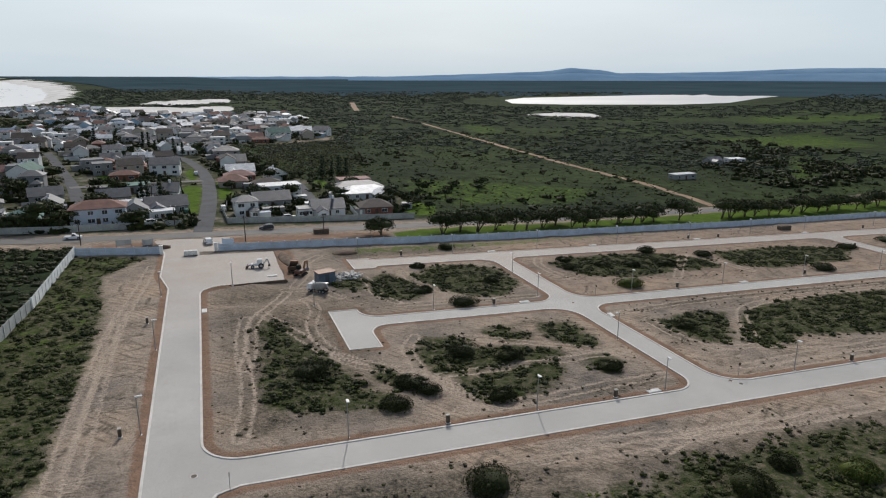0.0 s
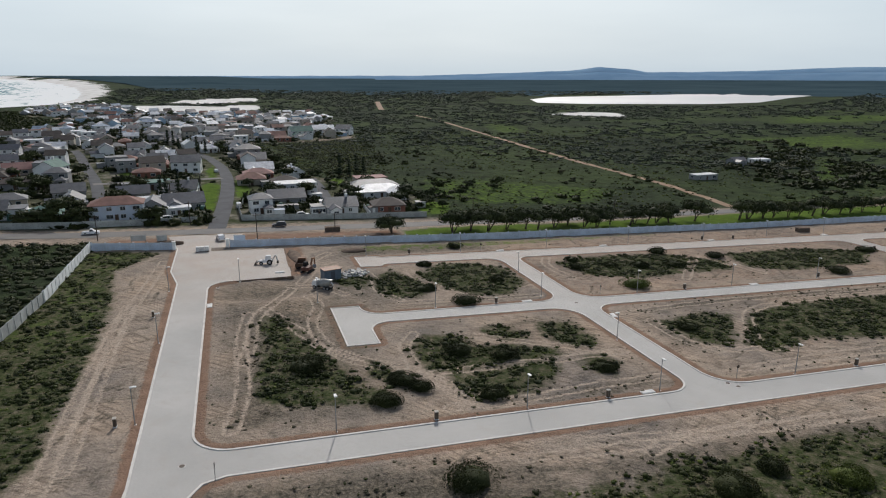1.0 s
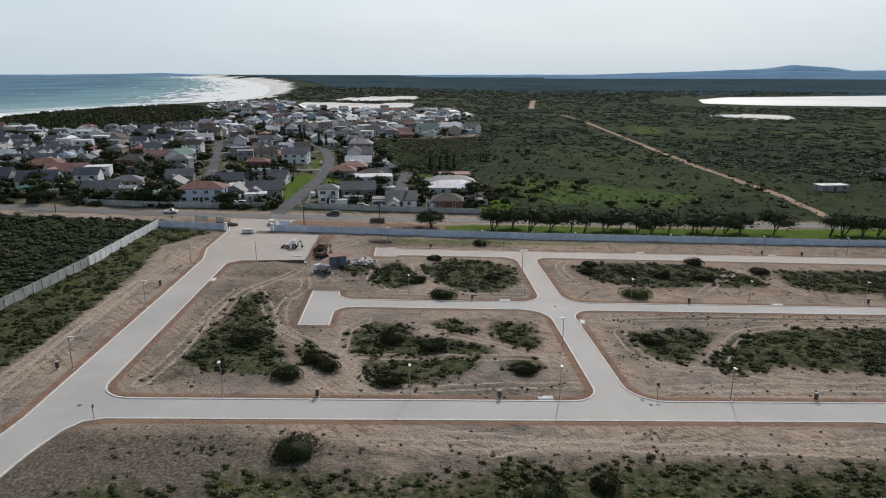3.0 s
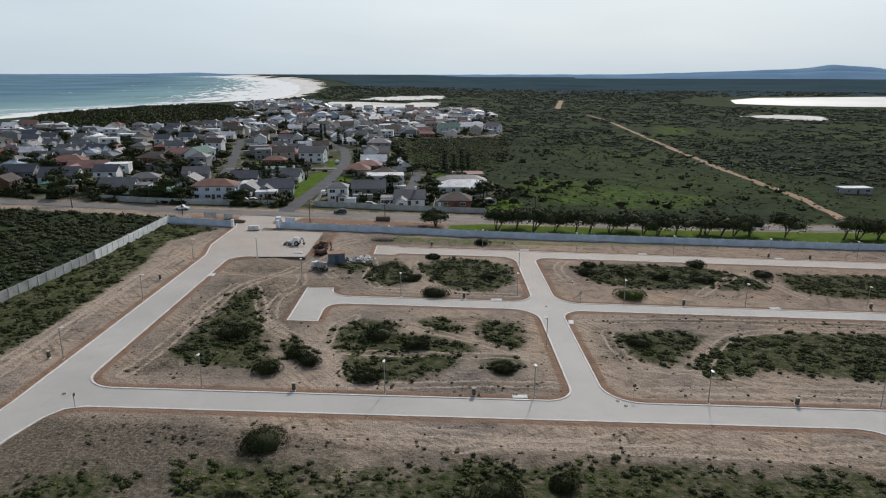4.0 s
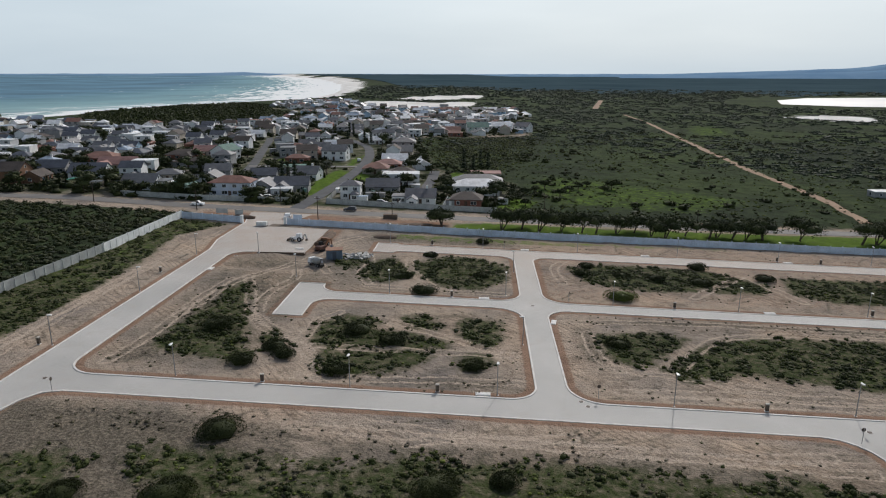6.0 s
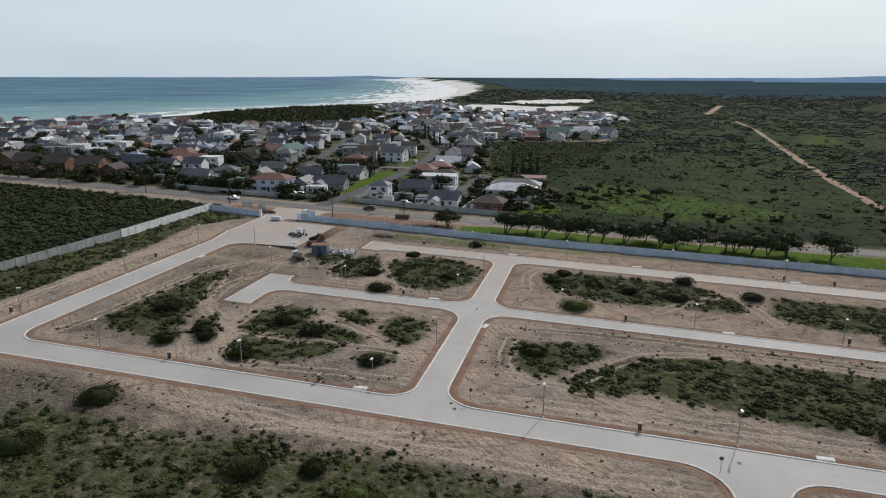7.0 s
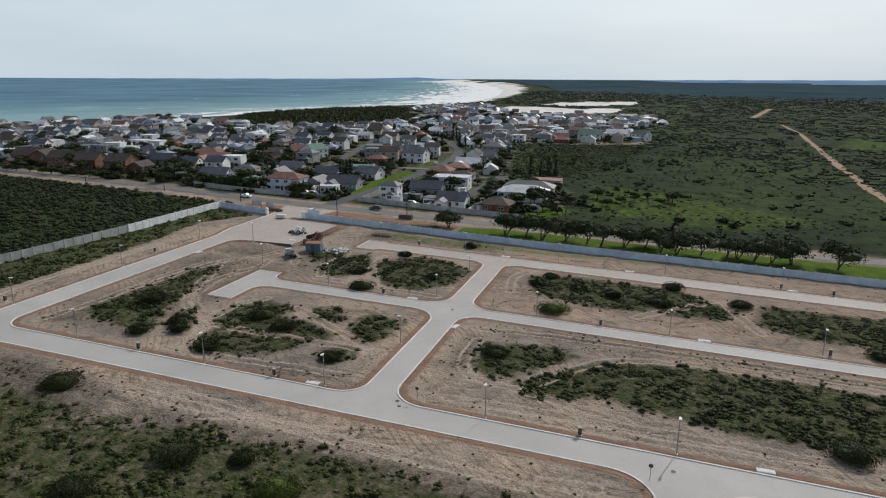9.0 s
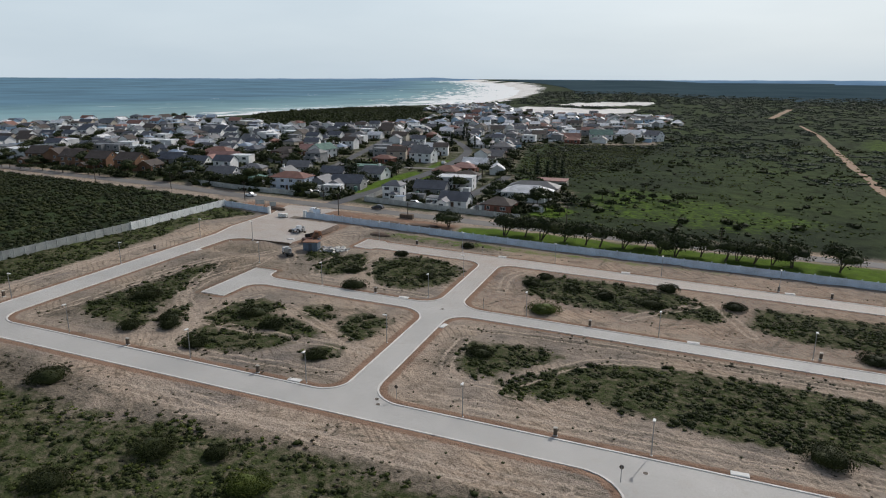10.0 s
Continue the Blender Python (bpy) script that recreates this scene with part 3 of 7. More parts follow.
KERBS = [
    [(-12.4, 15), (-9.6, 44), (AX0 - 0.7, 50), (AX0, BY0), (AX0, 123.4), (-10, 132), (-10, 150.6), (-11.5, 157)],
    [(-7.4, 15), (-4.6, 44), (-3.9, 50), (AX1, 54.5), (-1.6, 56.6), (0.6, BY0)] + arc(FX0 - 5.2, BY0 - 5.2, 5.2, 90, 0) + [(FX0, 15)],
    [(FX1, 15)] + arc(FX1 + 5.2, BY0 - 5.2, 5.2, 180, 90) + [(EAST, BY0)],
    arc(AX1 + 4.5, 118.9, 4.5, 90, 180) + arc(AX1 + 4.2, BY1 + 4.2, 4.2, 180, 270) + arc(CX0 - 3.6, BY1 + 3.6, 3.6, -90, 0) + arc(CX0 - 5, DY0 - 5, 5, 0, 90)
    + arc(25.6, DY0 - 3.4, 3.4, 90, 180) + [(22.2, 86.7), (17.4, 86.7), (17.4, 103.8), (22.2, 103.8)] + arc(25.6, DY1 + 3.4, 3.4, 180, 270)
    + arc(CX0 - 4.4, DY1 + 4.4, 4.4, -90, 0) + arc(CX0 - 4, EY0 - 4, 4, 0, 90) + arc(33.2, EY0 - 1.4, 1.4, 90, 180) + [(31.8, 128.4), (27.3, 128.4), (27.3, 136.2), (31.8, 136.2), (32.8, EY1), (EAST, EY1)],
    arc(CX1 + 4.6, DY1 + 4.6, 4.6, 180, 270) + arc(GX0 - 4, DY1 + 4, 4, -90, 0) + arc(GX0 - 4, EY0 - 4, 4, 0, 90) + arc(CX1 + 3.4, EY0 - 3.4, 3.4, 90, 180) + [(CX1, DY1 + 4.6)],
    [(EAST, BY1)] + arc(CX1 + 4.6, BY1 + 4.6, 4.6, 270, 180) + arc(CX1 + 4, DY0 - 4, 4, 180, 90) + [(EAST, DY0)],
    [(EAST, DY1)] + arc(GX1 + 4, DY1 + 4, 4, 270, 180) + arc(GX1 + 4, EY0 - 4, 4, 180, 90) + [(EAST, EY0)],
]

# scrub patches left standing between the roads
PATCHES = [
    [(4.2, 73.1), (4.4, 79.5), (5.3, 85.4), (6.2, 92.2), (5.0, 97.4), (7.0, 102.4), (9.1, 101.1), (11.4, 91.3), (15.2, 81), (16.6, 75.2), (19.8, 70.6), (19.6, 67.8), (13.5, 69.4), (6.4, 70.5)],
    [(18.6, 77.5), (19.6, 80.5), (21.9, 77.9), (24.3, 73.4), (24.2, 71.1), (20.9, 71.8)],
    [(25.7, 81.6), (26.7, 84.5), (29.8, 88.0), (35.4, 86.7), (35.5, 82.4), (41.1, 81.6), (47.2, 78.7), (46.6, 76.6), (41.2, 76.0), (31.5, 75.2), (27.0, 75.2), (25.9, 77.7)],
    [(28.5, 68.2), (28.6, 73.6), (36.4, 74.5), (44.5, 74.8), (43.7, 71.9), (41.4, 69.1), (37.0, 66.8), (32.5, 66.2)],
    [(47.7, 86.0), (50.1, 88.8), (54.8, 88.8), (54.9, 82.1), (53.4, 78.2), (50.5, 79.1), (48.5, 81.4)],
    [(38.4, 88.1), (42.7, 89.4), (46.2, 85.4), (44.5, 82.9), (41.0, 83.6)],
    [(48.2, 73.3), (51.9, 75.6), (53.2, 71.8), (50.7, 69.2), (48.6, 69.6)],
    [(19.8, 121.5), (24.9, 125.6), (27.5, 119.8), (25.2, 113.6), (21.4, 115.8)],
    [(27.5, 119.1), (32.5, 123.6), (35.2, 118.4), (38.2, 112.3), (33.8, 106.0), (27.6, 109.0)],
    [(37.5, 120.4), (43.4, 126.8), (50.9, 126.0), (56.8, 120.7), (56.6, 110.9), (51.0, 104.8), (44.6, 105.6), (40.2, 110.4)],
    [(69.6, 84.6), (74.4, 86.2), (81.1, 87.4), (84.0, 84.8), (81.0, 81.3), (76.5, 75.4), (73.7, 74.2), (70.5, 76.1), (69.8, 80.2)],
    [(77.6, 73.0), (81.6, 77.4), (87.0, 83.8), (92.7, 86.8), (104, 88.0), (115.7, 88.6), (134, 87.6), (156, 86.5), (156, 73.5), (136, 70.5), (120, 70.6), (104.3, 70.4), (99.6, 71.8), (92.3, 72.6), (88.8, 73.4), (83.3, 70.4), (79.3, 70.0)],
    [(70.1, 122.5), (76.9, 126.0), (88.2, 126.6), (101.1, 124.6), (104.5, 120.7), (93.7, 110.6), (83.3, 109.4), (73.0, 113.0)],
    [(96.1, 110.8), (104.2, 119.8), (110.2, 117.5), (106.2, 110.6)],
    [(114.7, 122.2), (127.2, 123.4), (140, 123.6), (155, 118), (143, 108.5), (129.0, 108.6), (118.6, 107.4), (112.2, 112.2)],
]
# thin brownish brush at the edges of the plots
THIN_BRUSH = [
    [(66, 90.2), (78.4, 93.4), (93.9, 94.8), (118.8, 94.0), (155, 93.6), (155, 90.0), (117, 90.2), (92.7, 91.2), (78, 89.6)],
    [(0.5, 66), (2, 84), (4, 104), (10, 108), (15, 98), (14, 88), (8, 78), (8, 66)],
    [(27, 63.8), (40, 66), (56, 67.5), (56.5, 63.8)], [(36, 89), (48, 91.5), (56, 90), (52, 88.5), (46, 88)], [(30, 102.4), (44, 103), (54, 104.6), (55, 101.6), (30, 101)],
    [(66, 74), (70, 73), (70, 88), (66.5, 88)], [(-1, 54.5), (22, 54.5), (32, 51.5), (32, 47.5), (8, 47)], [(30, 47), (46, 50.4), (60, 50.6), (86, 50), (84, 47.5), (46, 48)],
]
LEFT_STRIP = [(-27.9, 151.6), (-13, 147.6), (-20.5, 134), (-17.3, 110), (-17.4, 98), (-17.4, 86), (-17.4, 76), (-17.4, 66), (-19, 58), (-23, 40), (-27, 24), (-42, 20)]
FYNBOS = [(-29, 160), (-30.5, 110), (-33, 60), (-44, -20), (-400, -20), (-330, 205), (-160, 176.5), (-80, 163.5), (-34, 158.5)]
FRONT = [(-2, 40), (5.2, 45.6), (8.5, 46.5), (12.2, 43.8), (12.5, 38), (17, 36), (20.6, 38.3), (15.2, 44.2), (14.8, 46.6), (18.6, 47.8), (24.3, 47.2), (30.2, 46.1), (37.6, 46.4), (45, 49.2), (51, 47.8), (55.4, 49), (62, 49.4), (70, 48.2), (76.5, 47.4), (84.3, 48.6), (89.6, 47.8), (93.5, 44), (95, 38), (95, -60), (-30, -60), (-14, 10), (-6, 30)]
FRONT_RIGHT = [(104, 40), (120, 46), (190, 46), (190, 20), (190, -60), (104, -60)]
PLAIN = [(47, 176.5), (60, 176.5), (150, 177), (249, 186), (420, 205), (2500, 260), (5200, 400), (5200, 5200), (-1900, 5200), (-700, 3300), (-330, 2350), (-205, 1750), (-140, 1240), (-110, 960), (-110, 780), (98, 760), (108, 700), (95, 640), (62, 560), (90, 480), (80, 440), (8, 404), (22, 320), (30, 264), (62, 235), (64, 200), (47, 190)]
DUNE = [(-196, 430), (-238, 478), (-285, 520), (-316, 580), (-318, 680), (-300, 752), (-255, 830), (-205, 780), (-180, 690), (-126, 610), (-133, 519), (-150, 456)]
TOWN = [(-330, 212), (-160, 190), (-80, 178), (-30, 174), (46, 176), (64, 190), (64, 235), (30, 264), (22, 320), (8, 404), (57, 432), (96, 482), (70, 560), (98, 650), (106, 700), (90, 790), (-20, 735), (-60, 700), (-100, 820), (-150, 915), (-205, 850), (-190, 730), (-118, 640), (-122, 520), (-140, 440), (-200, 425), (-250, 470), (-330, 480), (-395, 400), (-400, 300)]
VERGE_GRASS = [(44, 149), (60, 149), (150, 149.5), (214, 152), (330, 158), (330, 178), (200, 172.5), (150, 167.5), (100, 163.5), (58, 163.5), (44, 161)]
WALL_GRASS = [(22, 143), (32, 146.5), (60, 146), (110, 146), (112, 144.5), (90, 143), (66, 140.5), (46, 139.5), (30, 140.5)]
PANS = [
    [(-118, 914), (-75, 725), (-30, 741), (5, 790), (40, 867), (43, 1024), (-10, 930), (-68, 898)],
    [(-93, 1028), (-22, 1008), (48, 1182), (60, 1367), (-35, 1216)],
    [(393, 775), (418, 710), (470, 708), (500, 786), (445, 815), (462, 770), (430, 800)],
]
MEADOWS = [
    [(222, 560), (222, 505), (248, 518), (274, 622), (250, 626)], [(120, 190), (75, 195), (66, 230), (80, 260), (110, 245), (150, 220)],
    [(650, 660), (884, 655), (707, 523), (517, 539)], [(365, 420), (506, 429), (445, 323), (367, 331)], [(308, 248), (330, 290), (270, 250), (240, 213)],
    [(-205, 470), (-188, 470), (-188, 520), (-214, 520)], [(300, 200), (380, 215), (360, 260), (300, 240)],
]
LAWNS = [[(-8.6, 193), (-3.4, 193), (-2.4, 215), (-1.8, 250), (-8, 252), (-8.8, 223)], [(3.4, 218), (8, 220), (7.4, 256), (3.4, 256)], [(-86, 212), (-72, 209), (-72, 226), (-86, 228)], [(-6, 262), (-3.4, 262), (-5.4, 300), (-9, 296)], [(-36, 262), (-24, 264), (-26, 280), (-40, 278)], [(-100, 226), (-92, 224), (-92, 240), (-101, 240)], [(38.5, 236), (44, 240), (44, 256), (39, 256)], [(56, 182), (64, 182), (70, 200), (60, 206)], [(-30, 208), (-22, 208), (-24, 214), (-32, 214)]]
SOUTH_VERGE = [(-26, 153.5), (-9, 151), (2, 152), (42, 151.2), (44, 162), (2, 163.4), (-26, 162)]


# ways that site vehicles took over the sand
TRACKS = [
    [(14.5, 112), (16, 106), (13.5, 99), (13.5, 91.7), (16.0, 84.0), (20.6, 80.2), (24.7, 76.4), (27.5, 72), (30, 67.6), (33, 64.6)], [(24.7, 76.1), (25.2, 80), (25.0, 84.5), (28, 89.4)],
    [(6.6, 106), (10, 98), (12.4, 90.1), (16.6, 81.6), (22.1, 77.6), (26.1, 73.6), (28, 69), (30.5, 64.8)],
    [(35.4, 87.4), (41.0, 84.0), (47.1, 80.4), (53.9, 77.0), (57.4, 74.0)], [(27.4, 75.0), (36.4, 75.2), (47.0, 75.4), (57, 75.6)], [(26, 65.2), (37.2, 65.4), (44.5, 66.3), (57, 66.8)],
    [(2.6, 84), (4.0, 90.6), (4.4, 101.3), (8.4, 108.7), (12.0, 116.9)], [(1, 66), (2.8, 76), (2.4, 92), (4, 104)],
    [(78.6, 72.4), (82.2, 77.6), (86.0, 83.2), (90.6, 87.4), (100, 89.8), (117.8, 90.4), (155, 89)], [(68.6, 86), (68.4, 76), (72, 72.4), (77.9, 71.6), (90, 68.6)],
    [(92.0, 107.0), (100.5, 116.3), (106, 122)], [(107.5, 122), (110.0, 114), (112.5, 107.5)], [(70, 66), (84, 67), (104, 67.4), (128, 67.6), (150, 68)], [(76, 64.6), (100, 65), (130, 65)],
    [(66, 90.5), (80, 92.5), (100, 92.8), (130, 93), (160, 92.5)], [(-14.6, 62), (-14.8, 85), (-15.0, 105), (-13, 125), (-12, 140)], [(-16, 56), (-16.0, 72), (-15.8, 92), (-15, 112)],
    [(30, 53.0), (48, 51.8), (66, 52.0), (84, 50.8), (93, 50)], [(38, 54.4), (60, 51.5), (75, 51), (90, 53)], [(44, 50.6), (50, 53), (56, 52), (62, 54)], [(30, 104), (40, 104.0), (50, 103), (56, 103)], [(27, 125.4), (28.5, 119), (27, 112), (30, 106)], [(36.4, 124), (36.6, 117), (39.5, 111), (43, 104)],
    [(68, 112), (66.5, 122), (70, 128)], [(12, 119), (18, 117), (21, 111)], [(14, 121), (17, 126), (18, 136), (22, 141)],
]


def loose_marks():
    """Short curved scrapes of the levelling machines."""
    rng = random.Random(41)
    out = []
    for x0, y0, x1, y1, k in ((-2, 49, 95, 57, 80), (64, 63, 150, 70, 55), (-16, 60, -10, 146, 40), (-1, 64, 20, 118, 45), (65, 101, 160, 110, 40), (28, 63, 58, 67, 18), (64, 88, 150, 94.5, 30), (12, 108, 30, 124, 20), (66, 110, 74, 128, 10), (103, 48, 160, 57, 20), (30, 137, 160, 146, 30)):
        for _ in range(k):
            x, y, a, c, s = rng.uniform(x0, x1), rng.uniform(y0, y1), rng.uniform(0, 6.28) if rng.random() < 0.5 else rng.gauss(0, 0.35), rng.uniform(-0.22, 0.22), rng.uniform(0.7, 1.5)
            line = [(x, y)]
            for _ in range(rng.randint(3, 7)):
                x, y, a = x + s * math.cos(a), y + s * math.sin(a), a + c
                line.append((x, y))
            out.append(line)
    return out


def press(line, x, y, half, wide):
    """How deep a wheel pair or a scrape presses at the points; worked out near the line only."""
    got = np.zeros(x.shape)
    px, py = [p[0] for p in line], [p[1] for p in line]
    m = (x > min(px) - 2) & (x < max(px) + 2) & (y > min(py) - 2) & (y < max(py) + 2)
    if m.any():
        d = np.abs(near(line, x[m], y[m]) - half)
        got[m] = np.clip(1 - d / wide, 0, 1)
    return got


def smooth_line(line, rounds=3):
    for _ in range(rounds):
        q = [line[0]]
        for a, b in zip(line, line[1:]):
            q += [(a[0] * 0.75 + b[0] * 0.25, a[1] * 0.75 + b[1] * 0.25), (a[0] * 0.25 + b[0] * 0.75, a[1] * 0.25 + b[1] * 0.75)]
        line = q + [line[-1]]
    return line


def spaced(dense0, dense1, step, low, high, grow=1.09):
    a = list(np.arange(dense0, dense1 + step / 2, step))
    s = step
    while a[-1] < high:
        s *= grow
        a.append(a[-1] + s)
    s = step
    while a[0] > low:
        s *= grow
        a.insert(0, a[0] - s)
    return np.array(a)


def build_ground():
    xs, ys = spaced(-34, 162, 0.45, -5200, 5200), spaced(36, 148, 0.45, -1500, 5200)
    x, y = np.meshgrid(xs, ys)
    z = land(x, y)
    estate = (x > -60) & (x < 330) & (y > -40) & (y < 165)
    paved = np.zeros(x.shape, bool)
    road_d = np.full(x.shape, 1e9)
    idx = np.where(estate)
    ex, ey = x[idx], y[idx]
    p, d = np.zeros(ex.shape, bool), np.full(ex.shape, 1e9)
    for poly in PAVED:
        p |= inside(poly, ex, ey)
    for line in KERBS:
        d = np.minimum(d, near(line, ex, ey))
    paved[idx], road_d[idx] = p, np.where(p, 0, d)
    # gentle heaps and ruts, none at the kerbs
    lumps = np.zeros(x.shape)
    lumps[idx] = [0.22 * noise.noise((a * 0.22, b * 0.22, 3)) + 0.12 * noise.noise((a * 0.7, b * 0.7, 8)) for a, b in zip(ex, ey)]
    z = z + np.where(estate, lumps * np.clip((road_d - 0.6) / 3, 0, 1), 0) + np.where(estate & (road_d > 0.2), 0.09, 0) - np.where(estate & paved, 0.10, 0)
    rut, wear, scrape = np.zeros(ex.shape), np.zeros(ex.shape), np.zeros(ex.shape)
    for line in TRACKS:
        q = press(smooth_line(line), ex, ey, 0.8, 0.52)
        rut, wear = np.maximum(rut, q), np.maximum(wear, q)
    for line in loose_marks():
        scrape = np.maximum(scrape, press(line, ex, ey, 0.0, 0.62))
    rut = np.maximum(rut, 0.9 * scrape)
    fade = np.clip((road_d[idx] - 0.9) / 0.8, 0, 1)
    z[idx] -= 0.12 * rut * fade
    ruts = np.zeros(x.shape)
    ruts[idx] = wear * fade * 0.85
    scrape_shade = np.zeros(x.shape)
    scrape_shade[idx] = scrape * fade
    drop = zone(rect(-1.5, 112, 15, 122.8), x, y, 2.5) * 0.45
    z = z - np.where(road_d > 0.8, drop, 0)
    veg = np.zeros(x.shape)
    for q in PATCHES + [LEFT_STRIP, FRONT, FRONT_RIGHT]:
        veg = np.maximum(veg, zone(q, x, y, 2.4) * (0.72 if q is FRONT else 1.0))
    veg = np.maximum(veg, zone(FYNBOS, x, y, 1.0))
    veg = np.maximum(veg, zone(DUNE, x, y, 6.0))
    veg = np.clip(veg, 0, 0.78)
    plain = np.maximum(zone(PLAIN, x, y, 6.0), (np.hypot(x - 60, y - 100) > 420) * (x > np.interp(y, COAST_Y, COAST_X) + 40) * ~inside(TOWN, x, y) * 1.0)
    plain = np.maximum(plain, ((y < -60) | (x > 340) | ((x < -60) & (y < 60))) * 1.0)
    plain = np.maximum(plain, zone(FYNBOS, x, y, 1.5))
    grass = np.maximum(0.85 * zone(VERGE_GRASS, x, y, 1.5), 0.46 * zone(WALL_GRASS, x, y, 1.5))
    for q in LAWNS:
        grass = np.maximum(grass, zone(q, x, y, 1.5))
    for q in MEADOWS:
        grass = np.maximum(grass, zone(q, x, y, 5.0) * 0.46)
    grass = np.maximum(grass, 0.3 * zone(LEFT_STRIP, x, y, 2.0) * (y > 95))
    dry = np.zeros(x.shape)
    for q in PATCHES:
        k = near(q, x, y, True)
        dry = np.maximum(dry, np.clip(0.6 - k / 4.0, 0, 0.6))
    for q in THIN_BRUSH:
        dry = np.maximum(dry, 0.66 * zone(q, x, y, 1.8))
    dry = np.maximum(dry, 0.52 * zone(rect(-2, 64, 22, 112), x, y, 4))
    dry = np.maximum(dry, 0.80 * zone([(-3, 55.5), (14, 55.5), (24, 51), (34, 48.5), (16, 30), (-14, 30)], x, y, 3))
    dry = np.maximum(dry, 0.6 * zone(rect(34, 40, 95, 51), x, y, 2))
    dry = np.maximum(dry, 0.6 * zone(rect(-2, 110, 16, 123), x, y, 5))
    dry = np.maximum(dry, 0.6 * zone(rect(24, 137, 60, 146), x, y, 2))
    dry = np.maximum(dry, 0.45 * zone(rect(16, 100, 34, 126), x, y, 3))
    # scrapes drawn dark with the dry cover, standing in for their relief's shade
    dry = np.maximum(dry, 0.62 * scrape_shade)
    red = np.where((road_d < 1e8) & (road_d > 0), np.clip(1.75 - road_d / 0.95, 0, 1), 0)
    red = np.maximum(red, 0.8 * zone(SOUTH_VERGE, x, y, 2.0))
    red = np.maximum(red, 0.7 * zone(rect(12, 124, 17, 148), x, y, 1.2))
    red = np.maximum(red, 0.4 * zone(rect(60, 100, 330, 148), x, y, 4))
    town = zone(TOWN, x, y, 6)
    pans = np.zeros(x.shape)
    for q in PANS:
        pans = np.maximum(pans, zone(q, x, y, 6.0))
    off = x - np.interp(y, COAST_Y, COAST_X)
    beach_w = np.interp(y, COAST_Y, BEACH_WIDTH)
    pans = np.maximum(pans, np.clip((beach_w - off) / 8, 0, 1))
    me = bpy.data.meshes.new("ground")
    nx, ny = len(xs), len(ys)
    co = np.stack([x, y, z], -1).reshape(-1, 3)
    i = np.arange(nx * ny).reshape(ny, nx)
    quads = np.stack([i[:-1, :-1], i[:-1, 1:], i[1:, 1:], i[1:, :-1]], -1).reshape(-1, 4)
    me.vertices.add(len(co))
    me.vertices.foreach_set("co", co.ravel())
    me.loops.add(quads.size)
    me.loops.foreach_set("vertex_index", quads.ravel())
    me.polygons.add(len(quads))
    me.polygons.foreach_set("loop_start", np.arange(0, quads.size, 4))
    me.update(calc_edges=True)
    me.polygons.foreach_set("use_smooth", np.ones(len(quads), bool))
    for name, ch in (("cover", (veg, grass, dry, plain)), ("cover_b", (red, town, pans, ruts))):
        at = me.attributes.new(name, "FLOAT_COLOR", "POINT")
        at.data.foreach_set("color", np.stack(ch, -1).astype(np.float32).ravel())
    me.materials.append(M["ground"])
    return tagged(new("ground", me), "sandy building plots with scrub, veld and town yards", "ground", "", "structure")


build_ground()


def build_sea():
    ys = np.concatenate([np.arange(-900, 0, 60), np.arange(0, 1800, 16), np.geomspace(1800, 6400, 60)])
    ts = np.concatenate([np.linspace(0, 0.25, 40), np.geomspace(0.26, 12.0, 45)])
    verts, faces, shore = [], [], []
    for y in ys:
        xc = float(np.interp(y, COAST_Y, COAST_X)) + 26
        for t in ts:
            x = xc - t * 620
            verts.append((x, y, SEA_LEVEL + 0.25 + float(far_lift(x, y))))
            shore.append((min(1.0, t), y / 620.0, 0.0, 1.0))
    k = len(ts)
    for j in range(len(ys) - 1):
        for i in range(k - 1):
            a = j * k + i
            faces.append((a, a + k, a + k + 1, a + 1))
    me = mesh_of("sea", verts, faces, M["sea"], True)
    at = me.attributes.new("shore", "FLOAT_COLOR", "POINT")
    at.data.foreach_set("color", np.array(shore, np.float32).ravel())
    return tagged(new("sea", me), "green-blue sea with white breakers along the bay", "sea", "", "structure")


build_sea()


def flat_sheet(name, poly, material, lift, label, category):
    """A sheet on the land, cut into small pieces so that it follows the bend."""
    bm = bmesh.new()
    f = bm.faces.new([bm.verts.new((x, y, 0)) for x, y in poly])
    bmesh.ops.triangulate(bm, faces=[f])
    for _ in range(4):
        bmesh.ops.subdivide_edges(bm, edges=[e for e in bm.edges if e.calc_length() > 90], cuts=1, use_grid_fill=True)
        bmesh.ops.triangulate(bm, faces=bm.faces[:])
    for v in bm.verts:
        v.co.z = lz(v.co.x, v.co.y) + lift
    for f in bm.faces:
        if f.normal.z < 0:
            f.normal_flip()
    me = bpy.data.meshes.new(name)
    bm.to_mesh(me)
    bm.free()
    me.materials.append(material)
    return tagged(new(name, me), label, category, "", "structure")


LAGOON = [(607, 1285), (723, 1420), (1046, 1495), (1332, 1551), (1362, 1780), (1646, 1732), (1706, 1503), (1212, 1203), (944, 1005), (798, 969), (606, 1032), (540, 1109)]
flat_sheet("lagoon", LAGOON, M["lagoon"], 0.6, "pale shining lagoon water in the veld", "lagoon")


